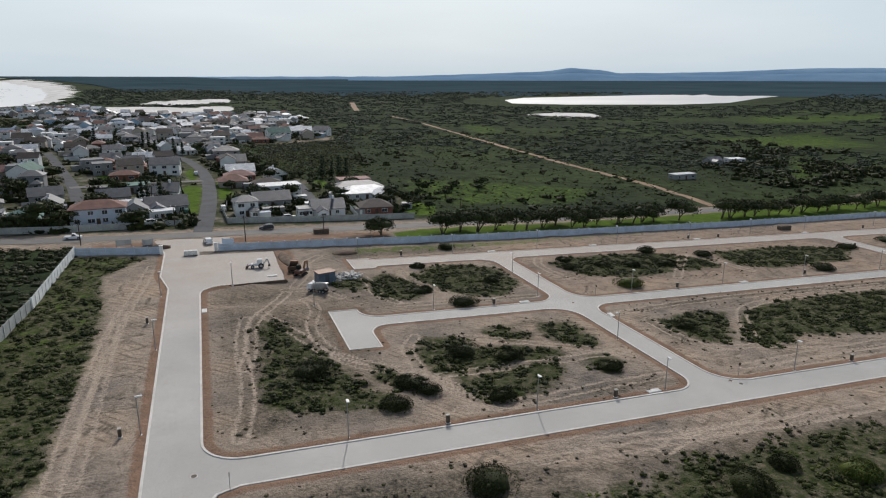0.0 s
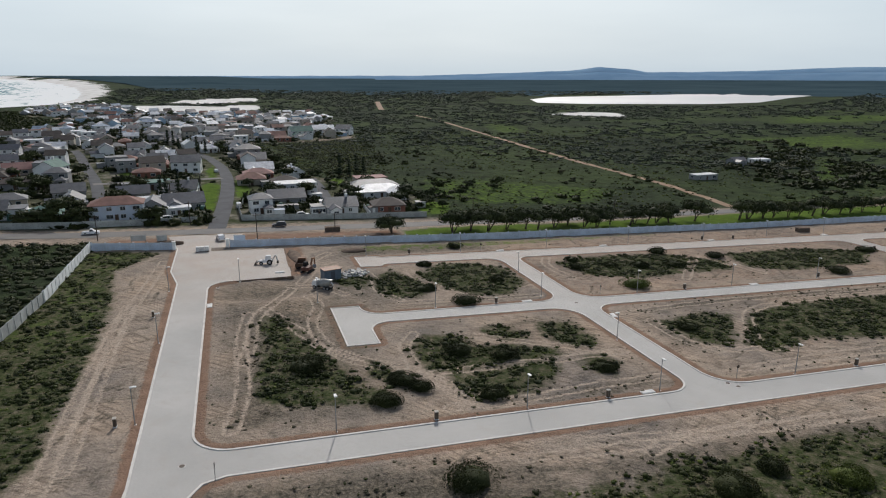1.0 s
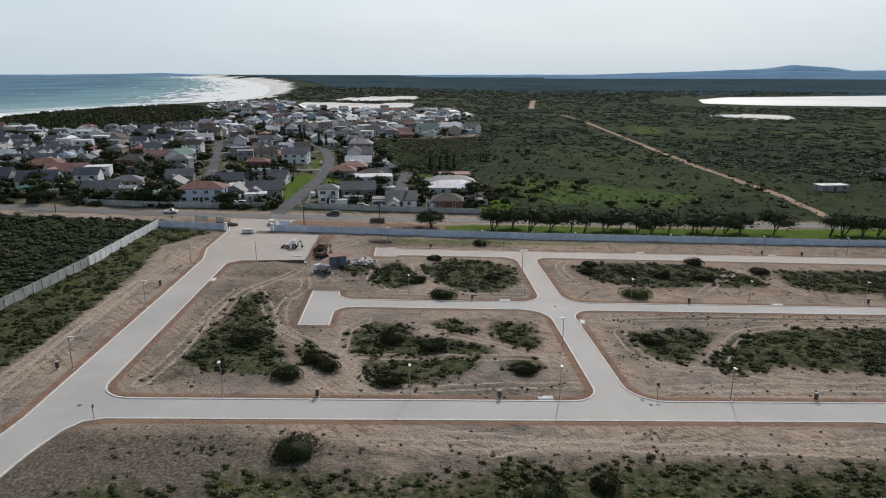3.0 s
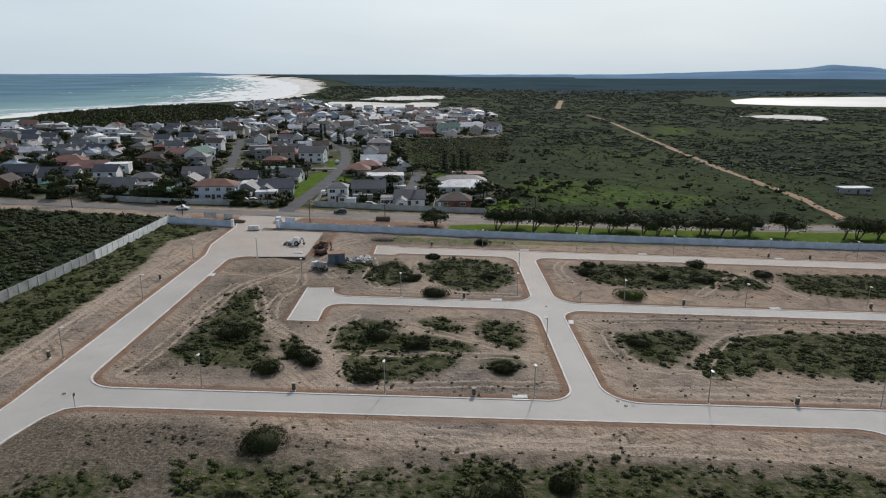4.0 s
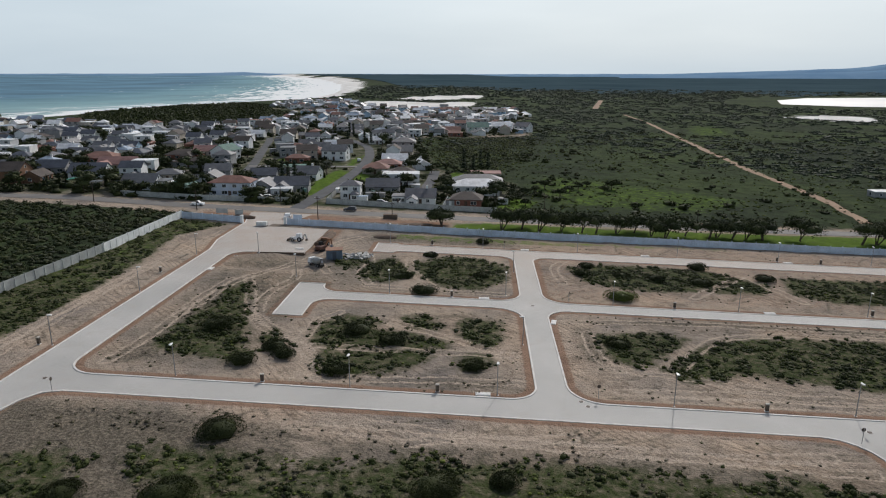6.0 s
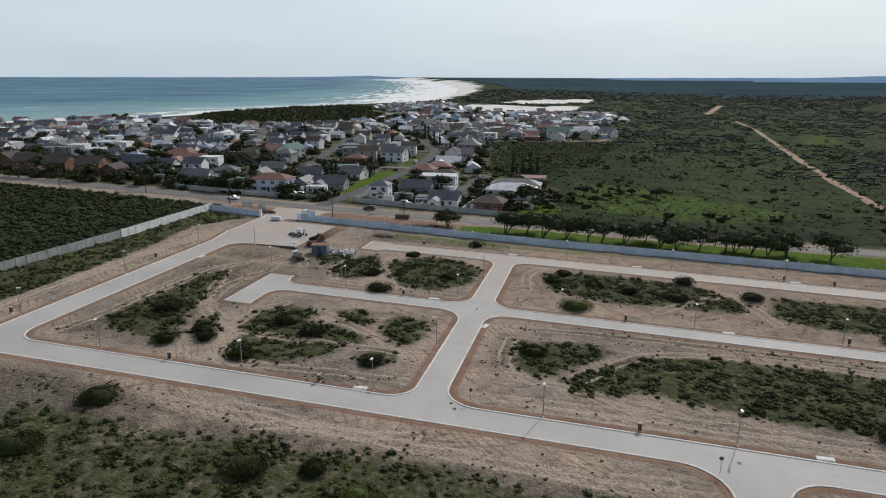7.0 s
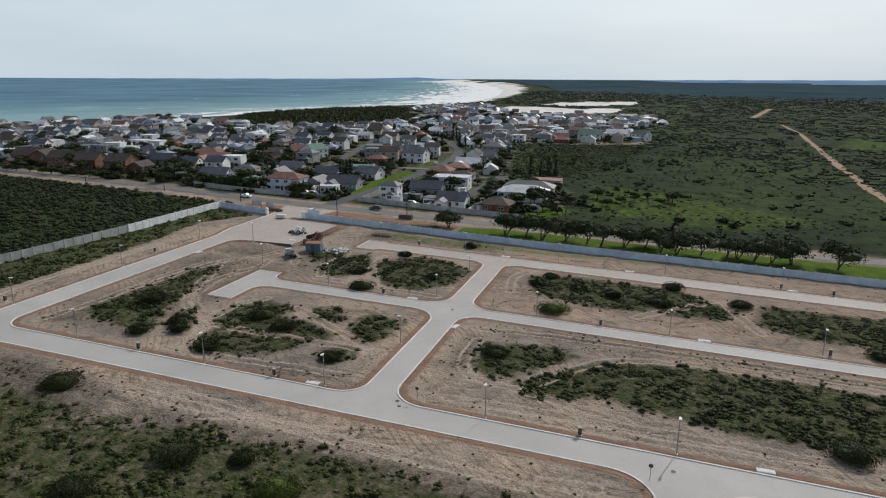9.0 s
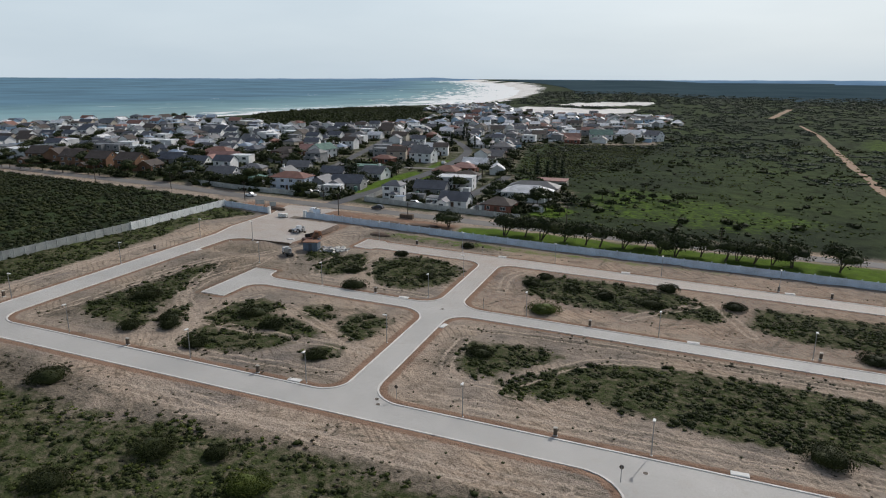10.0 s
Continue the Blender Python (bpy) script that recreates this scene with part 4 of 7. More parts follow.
def build_ridges():
    """Far hills: long low forms at the edge of the view."""
    rows_by_az = [(-48, 0.0), (-38, 0.02), (-27, 0.06), (-23, 0.1), (-19.3, 0.2), (-17.5, 0.1), (-14, 0.04), (-8, 0.07), (0, 0.07), (8, 0.1), (16, 0.12), (24.6, 0.39), (28.4, 0.53), (30.7, 0.82), (33, 0.66), (34.6, 0.40), (39, 0.42), (43.4, 0.52), (49, 0.74), (53, 0.72), (62, 0.66), (75, 0.4), (90, 0.2)]
    az_k, el_k = zip(*rows_by_az)
    for name, far, share, az0, az1 in (("hill_range", 4700.0, 1.0, -48, 90), ("foothills", 4300.0, 0.5, 12, 90)):
        verts, faces = [], []
        azs = np.arange(az0, az1, 0.25)
        for i, a in enumerate(azs):
            el = float(np.interp(a, az_k, el_k)) * share + 0.03 * noise.noise((a * 0.7, far, 0)) * share
            el *= min(1.0, (a - az0) / 3)
            top = 37.3 + far * math.tan(radians(max(el, 0.0)))
            s, c = math.sin(radians(a)), math.cos(radians(a))
            for r, h in ((far - 260, 22.0), (far - 120, 24 + (top - 24) * 0.62), (far, top), (far + 150, 20.0)):
                verts.append((r * s, r * c, h))
            if i:
                k = 4 * i
                for j in range(3):
                    faces.append((k - 4 + j, k + j, k + j + 1, k - 3 + j))
        tagged(new(name, mesh_of(name, verts, faces, M["ridge"], True)), "far hills along the horizon, tinted blue for haze", "hills", "", "structure")


build_ridges()


def build_far_plain():
    """The wooded plain under the hills, a low haze-tinted backdrop past the veld."""
    verts, faces = [], []
    azs, rs = np.arange(-22, 92, 0.5), (1850, 2200, 2600, 3000, 3300, 3600, 3900, 4300, 4650)
    for i, a in enumerate(azs):
        for j, r in enumerate(rs):
            q = r + (260 * noise.noise((a * 0.22, 5, 1)) + 120 * noise.noise((a * 1.1, 5, 2)) if j == 0 else 0)
            x, y = 40 + q * math.sin(radians(a)), q * math.cos(radians(a))
            x = max(x, float(np.interp(y, COAST_Y, COAST_X)) + 140 + 0.02 * q)
            verts.append((x, y, lz(x, y) + (0.4 if j == 0 else 1.4)))
        if i:
            k = len(rs) * i
            for j in range(len(rs) - 1):
                faces.append((k - len(rs) + j, k + j, k + j + 1, k - len(rs) + j + 1))
    tagged(new("backdrop", mesh_of("backdrop", verts, faces, M["far_plain"], True)), "dark wooded plain below the far hills, tinted blue for haze", "plain", "", "structure")


build_far_plain()

# ---- roads, kerbs ----
def build_paving():
    verts, faces = [], []
    for poly in PAVED:
        faces.append(tuple(range(len(verts), len(verts) + len(poly))))
        verts += [(x, y, -0.0335 * x - 0.0023 * y + 0.05) for x, y in poly]
    me = mesh_of("road", verts, faces, M["pavers"])
    bm = bmesh.new()
    bm.from_mesh(me)
    bmesh.ops.triangulate(bm, faces=bm.faces[:])
    for f in bm.faces:
        if f.normal.z < 0:
            f.normal_flip()
    bm.to_mesh(me)
    bm.free()
    tagged(new("road", me), "pale grey concrete-paved estate roads", "road", "", "structure")


build_paving()


def build_kerb(line):
    verts, faces = [], []
    n = len(line)
    for i, (x, y) in enumerate(line):
        a, b = line[max(i - 1, 0)], line[min(i + 1, n - 1)]
        d = Vector((b[0] - a[0], b[1] - a[1])).normalized()
        for s, h in ((-0.14, -0.1), (-0.13, 0.13), (0.13, 0.13), (0.14, -0.1)):
            px, py = x - d.y * s, y + d.x * s
            verts.append((px, py, -0.0335 * px - 0.0023 * py + h))
        if i:
            k = 4 * i
            for j in range(3):
                faces.append((k - 4 + j, k + j, k + j + 1, k - 3 + j))
    tagged(new("kerb", mesh_of("kerb", verts, faces, M["kerb"])), "pale concrete kerb along the road", "kerb", "", "structure")


for line in KERBS:
    build_kerb(line)

MAIN_ROAD = [(-420, 232), (-260, 200), (-159, 184.5), (-89, 173.5), (-32, 168), (0, 168), (46, 168), (100, 168.6), (150, 171), (249, 181), (420, 200), (700, 236)]
STREET = [(-2, 170.8), (-0.6, 195), (0.3, 215), (0.8, 245), (0.2, 270), (-2.2, 300), (-9.5, 338.7), (-24, 368), (-45, 402)]
BACK_STREET = [(-36, 214), (-40, 236), (-45, 260), (-55.6, 302), (-66, 345), (-72, 365)]
SIDE_STREET = [(31, 194), (31.5, 212), (32.6, 235), (32, 259)]
strip("main_road", MAIN_ROAD, 5.8, M["asphalt"], 0.10, label="worn asphalt road past the estate", rough_edge=0.15)
strip("town_street", STREET, 4.6, M["street"], 0.13, label="asphalt street into the town")
strip("back_street", BACK_STREET, 3.9, M["street"], 0.12, label="asphalt back street between houses")
strip("side_street", SIDE_STREET, 4.0, M["street"], 0.12, label="short grey street between houses")
strip("side_street", [(-1.5, 262), (-22, 256), (-44, 250)], 4.4, M["asphalt"], 0.17, label="narrow asphalt street between houses")
SAND_TRACK = [(166, 178), (171, 197), (176, 226), (179, 296), (189, 406), (213, 641), (220, 788)]
FAR_TRACK = [(206, 914), (230, 1040), (273, 1255)]
strip("sand_track", SAND_TRACK, 3.8, M["track"], 0.10, 8.0, "orange sand track through the veld", "track", 0.8)
strip("far_sand_track", FAR_TRACK, 8.0, M["track"], 0.25, 12.0, "pale sand track far off in the veld", "track", 1.0)


# ---- boundary walls ----
def precast_wall(name, line, height, bay_len, material, label, cap=0.0):
    """Posts and slabs along a line; each panel and post is its own piece."""
    top = thing(name, *line[0], z=0.0, label=label, category="wall", kind="structure")
    top.matrix_basis = Matrix.Identity(4)
    pts = []
    for (x0, y0), (x1, y1) in zip(line, line[1:]):
        k = max(1, round(math.hypot(x1 - x0, y1 - y0) / bay_len))
        pts += [(x0 + (x1 - x0) * i / k, y0 + (y1 - y0) * i / k) for i in range(k)]
    pts.append(line[-1])
    post_me = bpy.data.meshes.new("post")
    bm = boxed(-0.11, -0.11, -0.3, 0.11, 0.11, height + cap, 0.02)
    bm.to_mesh(post_me)
    bm.free()
    post_me.materials.append(material)
    panel_me = bpy.data.meshes.new("panel")
    bm = bmesh.new()
    k = 5
    for i in range(k):
        box(bm, 0.0, -0.035, i * height / k + 0.012 - (0.3 if i == 0 else 0), 1.0, 0.035, (i + 1) * height / k - 0.012)
    bm.to_mesh(panel_me)
    bm.free()
    panel_me.materials.append(material)
    for i, (x, y) in enumerate(pts):
        ob = part("post", post_me, None, top)
        z = lz(x, y) + 0.05
        ob.matrix_basis = pose(x, y, z)
        if i + 1 < len(pts):
            u, v = pts[i + 1]
            d = math.hypot(u - x, v - y)
            ob = part("panel", panel_me, None, top)
            ob.matrix_basis = pose(x, y, z, 0, -math.degrees(math.atan2(lz(u, v) - lz(x, y), d)), math.degrees(math.atan2(v - y, u - x))) @ Matrix.Diagonal((d - 0.2, 1, 1, 1)) @ Matrix.Translation((0.1 / max(d - 0.2, 0.1), 0, 0))
    return top


precast_wall("wall_north", [(1.3, 150.3), (33, 148.9), (60, 147.5), (146, 147.6), (214, 150.6), (330, 157)], 1.7, 3.0, M["wall_blue"], "pale blue painted precast boundary wall along the estate", 0.22)
precast_wall("wall_gate_side", [(-27.4, 152.2), (-10.4, 150.0)], 1.7, 3.0, M["wall_blue"], "pale blue painted wall beside the estate entrance", 0.15)
precast_wall("wall_west", [(-27.6, 152.0), (-28.4, 117.0)], 2.05, 2.4, M["wall_pale"], "pale precast concrete slab wall", 0.12)
precast_wall("wall_west_far", [(-28.5, 116.6), (-30.6, 90.0), (-34.0, 60.0), (-42, 10)], 1.95, 2.4, M["wall_grey"], "weathered grey precast concrete slab wall", 0.1)
precast_wall("wall_yard", [(4.6, 180.5), (30, 178.8), (56, 178.0)], 1.6, 2.6, M["wall_grey"], "grey precast yard wall beside the asphalt road")
precast_wall("wall_yard_corner", [(4.4, 180.7), (3.6, 200.0)], 1.5, 2.6, M["wall_grey"], "grey precast yard wall beside the street")
precast_wall("wall_yard_west", [(-60, 178.6), (-36, 177.0), (-13, 178.6)], 1.6, 2.6, M["wall_grey"], "grey precast yard wall in front of houses")


# ---- plants ----
def leaf_cloud(rng, n, centre, size, leaf, ragged=0.3, low=-0.15):
    """n loose leaves, three corners each, over an uneven ball."""
    d = rng.normal(size=(n, 3))
    d /= np.linalg.norm(d, axis=1)[:, None]
    d[:, 2] = np.where(d[:, 2] < low, -d[:, 2] * 0.6, d[:, 2])
    bulge = 1.08 - ragged + ragged * rng.random(n) + 0.45 * ragged * np.sin(5 * d[:, 0] + 3 * d[:, 1] + rng.random() * 6)
    p = d * bulge[:, None] * np.asarray(size) + np.asarray(centre)
    a, b = rng.normal(size=(n, 3)), rng.normal(size=(n, 3))
    a /= np.linalg.norm(a, axis=1)[:, None]
    b /= np.linalg.norm(b, axis=1)[:, None]
    k = leaf * (0.6 + 0.8 * rng.random((n, 1)))
    return np.stack([p - a * k * 0.5, p + a * k * 0.5, p + b * k], 1).reshape(-1, 3)


ICO_BM = bmesh.new()
bmesh.ops.create_icosphere(ICO_BM, subdivisions=2, radius=1.0)
ICO_V = np.array([v.co[:] for v in ICO_BM.verts])
ICO_F = np.array([[v.index for v in f.verts] for f in ICO_BM.faces])
ICO_BM.free()
ICO1_BM = bmesh.new()
bmesh.ops.create_icosphere(ICO1_BM, subdivisions=1, radius=1.0)
ICO1_V = np.array([v.co[:] for v in ICO1_BM.verts])
ICO1_F = np.array([[v.index for v in f.verts] for f in ICO1_BM.faces])
ICO1_BM.free()


def lump(rng, centre, size, fine=False):
    """An uneven inner body, so that the leaves do not stand on nothing."""
    v, f = (ICO_V, ICO_F) if fine else (ICO1_V, ICO1_F)
    w = v * (0.72 + 0.32 * rng.random((len(v), 1)))
    w[:, 2] = np.maximum(w[:, 2], -0.25)
    return w * np.asarray(size) + np.asarray(centre), f


def plant(seed, bodies, leaves, leaf, ragged=0.3):
    """Triangles of one plant: bodies are (centre, size)."""
    rng = np.random.default_rng(seed)
    vs, fs, k = [], [], 0
    for c, s in bodies:
        v, f = lump(rng, c, np.asarray(s) * 0.86)
        vs.append(v)
        fs.append(f + k)
        k += len(v)
        p = leaf_cloud(rng, leaves, c, s, leaf, ragged)
        vs.append(p)
        fs.append(np.arange(len(p)).reshape(-1, 3) + k)
        k += len(p)
    return np.concatenate(vs), np.concatenate(fs)


def tri_mesh(name, v, f, material):
    me = bpy.data.meshes.new(name)
    me.vertices.add(len(v))
    me.vertices.foreach_set("co", np.ascontiguousarray(v, np.float32).ravel())
    me.loops.add(f.size)
    me.loops.foreach_set("vertex_index", np.ascontiguousarray(f, np.int32).ravel())
    me.polygons.add(len(f))
    me.polygons.foreach_set("loop_start", np.arange(0, f.size, 3, dtype=np.int32))
    me.update(calc_edges=True)
    me.materials.append(material)
    return me


SCRUB = [plant(s, [((0, 0, 0.12), (0.62, 0.62, 0.5)), ((0.46, 0.25, 0.05), (0.40, 0.38, 0.34))], 36, 0.16, 0.2) for s in range(5)]
TUFT = [plant(30 + s, [((0, 0, 0.06), (0.52, 0.52, 0.36))], 30, 0.15, 0.2) for s in range(5)]
FAR_SHRUB = [plant(60 + s, [((0, 0, 0.15), (0.9, 0.9, 0.6)), ((0.7, 0.3, 0.1), (0.6, 0.5, 0.4))], 14, 0.45) for s in range(4)]


def scatter(name, kinds, spots, material, label, category):
    """Plants at spots (x, y, size), joined, as nobody could count them."""
    rng = np.random.default_rng(len(spots))
    vs, fs, k = [], [], 0
    for x, y, s in spots:
        v, f = kinds[int(rng.integers(len(kinds)))]
        a = rng.random() * 6.283
        c, q = math.cos(a), math.sin(a)
        t = s * np.array([0.8 + 0.5 * rng.random(), 0.8 + 0.5 * rng.random(), 0.7 + 0.6 * rng.random()])
        w = v * t
        w = np.stack([w[:, 0] * c - w[:, 1] * q + x, w[:, 0] * q + w[:, 1] * c + y, w[:, 2] + lz(x, y) + 0.03], 1)
        vs.append(w)
        fs.append(f + k)
        k += len(w)
    return tagged(new(name, tri_mesh(name, np.concatenate(vs), np.concatenate(fs), material)), label, category, "", "stuff")


def clear_of_roads(spots):
    xs, ys = np.array([q[0] for q in spots]), np.array([q[1] for q in spots])
    on = np.zeros(len(spots), bool)
    for p in PAVED:
        on |= inside(p, xs, ys)
    return [q for q, bad in zip(spots, on) if not bad]


def spots_in(polys, per_m2, size, seed, thin=0.0, grain=0.16, soft=0.0):
    rng = random.Random(seed)
    out = []
    for poly in polys:
        px, py = [p[0] for p in poly], [p[1] for p in poly]
        x0, x1, y0, y1 = max(min(px), -190), min(max(px), 330), max(min(py), 24), max(py)
        if soft < 0:                             # a border that spills out
            x0, x1, y0, y1 = x0 + soft, x1 - soft, y0 + soft, y1 - soft
        n = int((x1 - x0) * (y1 - y0) * per_m2)
        xs = np.array([rng.uniform(x0, x1) for _ in range(n)])
        ys = np.array([rng.uniform(y0, y1) for _ in range(n)])
        ok = inside(poly, xs, ys) if not soft else zone(poly, xs, ys, abs(soft)) > np.array([rng.uniform(0.5 if soft > 0 else 0.12, 1.0) for _ in range(n)])
        for x, y in zip(xs[ok], ys[ok]):
            if noise.noise((x * grain, y * grain, seed)) > thin + rng.uniform(-0.25, 0.25):
                out.append((float(x), float(y), size * rng.uniform(0.55, 1.35)))
    return out


scatter("scrub", SCRUB, clear_of_roads(spots_in(PATCHES, 1.9, 0.66, 1, -0.08, 0.42, -1.6)), M["scrub"], "dark green coastal scrub left on the plots", "scrub")
scatter("low_scrub", TUFT, clear_of_roads(spots_in(PATCHES, 0.9, 0.5, 2, 0.04, 0.4, -1.2)), M["scrub_lush"], "low bright green tufts between the scrub", "scrub")
scatter("dry_scrub", TUFT, clear_of_roads(spots_in(PATCHES + THIN_BRUSH, 0.8, 0.48, 3, 0.0, 0.3, -2.4)), M["scrub_dry"], "dry grey-brown twigs and dead scrub", "scrub")
scatter("front_scrub", SCRUB, spots_in([FRONT, FRONT_RIGHT], 1.7, 0.6, 4, -0.02, 0.36, -1.2), M["scrub"], "dark green scrub at the edge of the plots", "scrub")
scatter("front_tufts", TUFT, spots_in([FRONT, FRONT_RIGHT], 1.1, 0.5, 5, 0.02, 0.3, -1.0), M["scrub_lush"], "low green ground cover at the edge of the plots", "scrub")
scatter("front_dry", TUFT, spots_in([FRONT, FRONT_RIGHT], 0.5, 0.6, 15, 0.04, 0.25), M["scrub_dry"], "dry twigs at the edge of the plots", "scrub")
scatter("strip_scrub", SCRUB, spots_in([LEFT_STRIP], 1.5, 0.6, 6, -0.08, 0.3), M["scrub"], "scrub beside the precast wall", "scrub")
scatter("strip_tufts", TUFT, spots_in([LEFT_STRIP], 0.8, 0.5, 7, 0.02, 0.3), M["scrub_lush"], "green tufts beside the precast wall", "scrub")
scatter("fynbos", TUFT, spots_in([FYNBOS], 0.34, 1.75, 8, -0.5), M["bush"], "dense dark green coastal bush behind the wall", "bush")
scatter("fynbos_light", TUFT, spots_in([FYNBOS], 0.16, 1.3, 9, 0.05, 0.08), M["scrub"], "lighter green growth in the dense bush", "bush")
EDGES = [rect(-2, 64, 24, 112), rect(22, 63, 58, 94), rect(20, 101, 58, 128), rect(64, 64, 158, 94), rect(64, 101, 158, 129), rect(28, 137, 160, 146), rect(0, 46, 94, 56)]
loose = clear_of_roads(spots_in(EDGES, 0.08, 0.36, 16, 0.05, 0.12))
scatter("stray_tufts", TUFT, loose, M["scrub"], "small stray tufts on the bare sand", "scrub")
loose = clear_of_roads(spots_in(EDGES, 0.14, 0.34, 17, 0.05, 0.1))
scatter("dead_tufts", TUFT, loose, M["scrub_dry"], "small dead tufts and twigs on the bare sand", "scrub")
PLAIN_NEAR = [(58, 182), (150, 180), (249, 190), (330, 200), (330, 520), (60, 520), (88, 480), (78, 436), (15, 400), (28, 320), (40, 268), (66, 240)]
HEATH = [(6, 404), (14, 360), (22, 318), (30, 266), (44, 256), (60, 250), (74, 296), (84, 370), (93, 440), (96, 474), (84, 444)]
veld_spots = [(x, y, s * random.Random(int(x * 31 + y)).uniform(0.5, 1.9)) for x, y, s in spots_in([PLAIN_NEAR], 0.016, 1.0, 11, 0.05, 0.03)]
scatter("veld_shrubs", FAR_SHRUB, veld_spots, M["bush"], "dark shrubs scattered over the veld", "shrubs")
scatter("veld_tufts", TUFT, spots_in([PLAIN_NEAR], 0.06, 1.0, 12, 0.0, 0.05), M["scrub_lush"], "green low growth over the veld", "shrubs")
scatter("veld_low_scrub", TUFT, spots_in([PLAIN_NEAR], 0.035, 1.1, 19, 0.0, 0.05), M["scrub"], "low dark growth over the veld", "shrubs")
scatter("heath", TUFT, spots_in([HEATH], 0.45, 1.2, 13, -0.2, 0.06, 14), M["scrub"], "dense dark heath beside the town", "heath")
scatter("heath_light", TUFT, spots_in([HEATH], 0.2, 1.2, 18, -0.1, 0.06, 12), M["scrub_lush"], "lighter growth in the heath beside the town", "heath")


def dune_bush_cover():
    rng = random.Random(77)
    out = []
    xs = np.array([rng.uniform(-400, -120) for _ in range(6500)])
    ys = np.array([rng.uniform(425, 845) for _ in range(6500)])
    ok = inside(DUNE, xs, ys)
    return [(float(a), float(b), rng.uniform(1.4, 3.0)) for a, b in zip(xs[ok], ys[ok])]


scatter("dune_thicket", FAR_SHRUB, dune_bush_cover(), M["scrub"], "dark green dune thicket above the beach", "dune bush")


CLUMPS = [plant(80 + k, [((0, 0, 0.08), (1.0, 0.8, 0.26)), ((0.9, 0.35, 0.05), (0.6, 0.55, 0.2))], 7, 0.4) for k in range(5)]


def far_veld():
    """The thicket that covers the plain, in clumps that stand closer and lower far off."""
    rng = random.Random(78)
    out = []
    xs, ys = [], []
    for _ in range(15000):
        a, r = rng.uniform(-0.62, 1.22), 340 + 1750 * rng.random() ** 1.3
        xs.append(40 + r * math.sin(a))
        ys.append(r * math.cos(a))
    xs, ys = np.array(xs), np.array(ys)
    ok = (inside(PLAIN, xs, ys) | (np.hypot(xs, ys) > 1000)) & (xs > np.interp(ys, COAST_Y, BEACH_EDGE) + 14) & ~inside(TOWN, xs, ys) & ~inside(LAGOON, xs, ys) & (near(LAGOON, xs, ys, True) > 90)
    for p in PANS:
        ok &= ~inside(p, xs, ys)
    for p in MEADOWS:
        ok &= ~(inside(p, xs, ys) & (np.sin(xs * 7.1 + ys * 3.3) > -0.8))
    for line, gap in ((SAND_TRACK, 4.0), (FAR_TRACK, 9.0)):
        ok &= near(line, xs, ys) > gap
    for x, y in zip(xs[ok], ys[ok]):
        r = math.hypot(x - 40, y)
        if noise.noise((x * 0.006, y * 0.006, 4)) + 0.5 * noise.noise((x * 0.03, y * 0.03, 9)) > 0.2 - min(r, 1500) / 2000 - (0.12 if x > 230 else 0.0) + rng.uniform(-0.15, 0.15):
            out.append((float(x), float(y), rng.uniform(0.7, 1.5) * (1.3 + 0.0024 * r)))
    return out


scatter("far_veld_thicket", CLUMPS, far_veld(), M["far_haze_tint"], "dark low thicket far over the veld, greyed for haze", "thicket")


EAST_THICKET = [(222, 196), (330, 212), (328, 300), (268, 302), (240, 268), (226, 240)]
scatter("east_thicket", FAR_SHRUB, spots_in([EAST_THICKET], 0.05, 2.6, 23, -0.05, 0.05, 8), M["bush"], "dark thicket beside the ruined houses", "thicket")
scatter("lagoon_thicket", FAR_SHRUB, [(x + 60, y + 90, s) for x, y, s in spots_in([EAST_THICKET], 0.02, 2.8, 24, 0.0, 0.05, 8)], M["bush"], "dark thicket on the veld", "thicket")


def round_bush(x, y, r, h, seed, leaves):
    """A domed coastal bush of its own."""
    rng = np.random.default_rng(seed)
    ob = thing("bush", x, y, label="dense rounded green bush on bare sand", category="bush", group="large bushes on the plots")
    bodies = [((0, 0, h * 0.26), (r, r * 0.94, h * 0.74))]
    for _ in range(4):
        a, d = rng.random() * 6.28, r * (0.25 + 0.2 * rng.random())
        bodies.append(((d * math.cos(a), d * math.sin(a), h * (0.22 + 0.2 * rng.random())), (r * 0.55, r * 0.55, h * 0.46)))
    v, f = plant(seed, bodies, 1500, 0.075 + 0.012 * r, 0.05)
    part("foliage", tri_mesh("foliage", v, f, leaves), None, ob)
    bm = bmesh.new()
    for _ in range(4):
        a = rng.random() * 6.28
        tube(bm, (0, 0, -0.1), (r * 0.5 * math.cos(a), r * 0.5 * math.sin(a), h * 0.5), 0.09, 0.04, 5)
    part("stems", bm, M["bark"], ob)


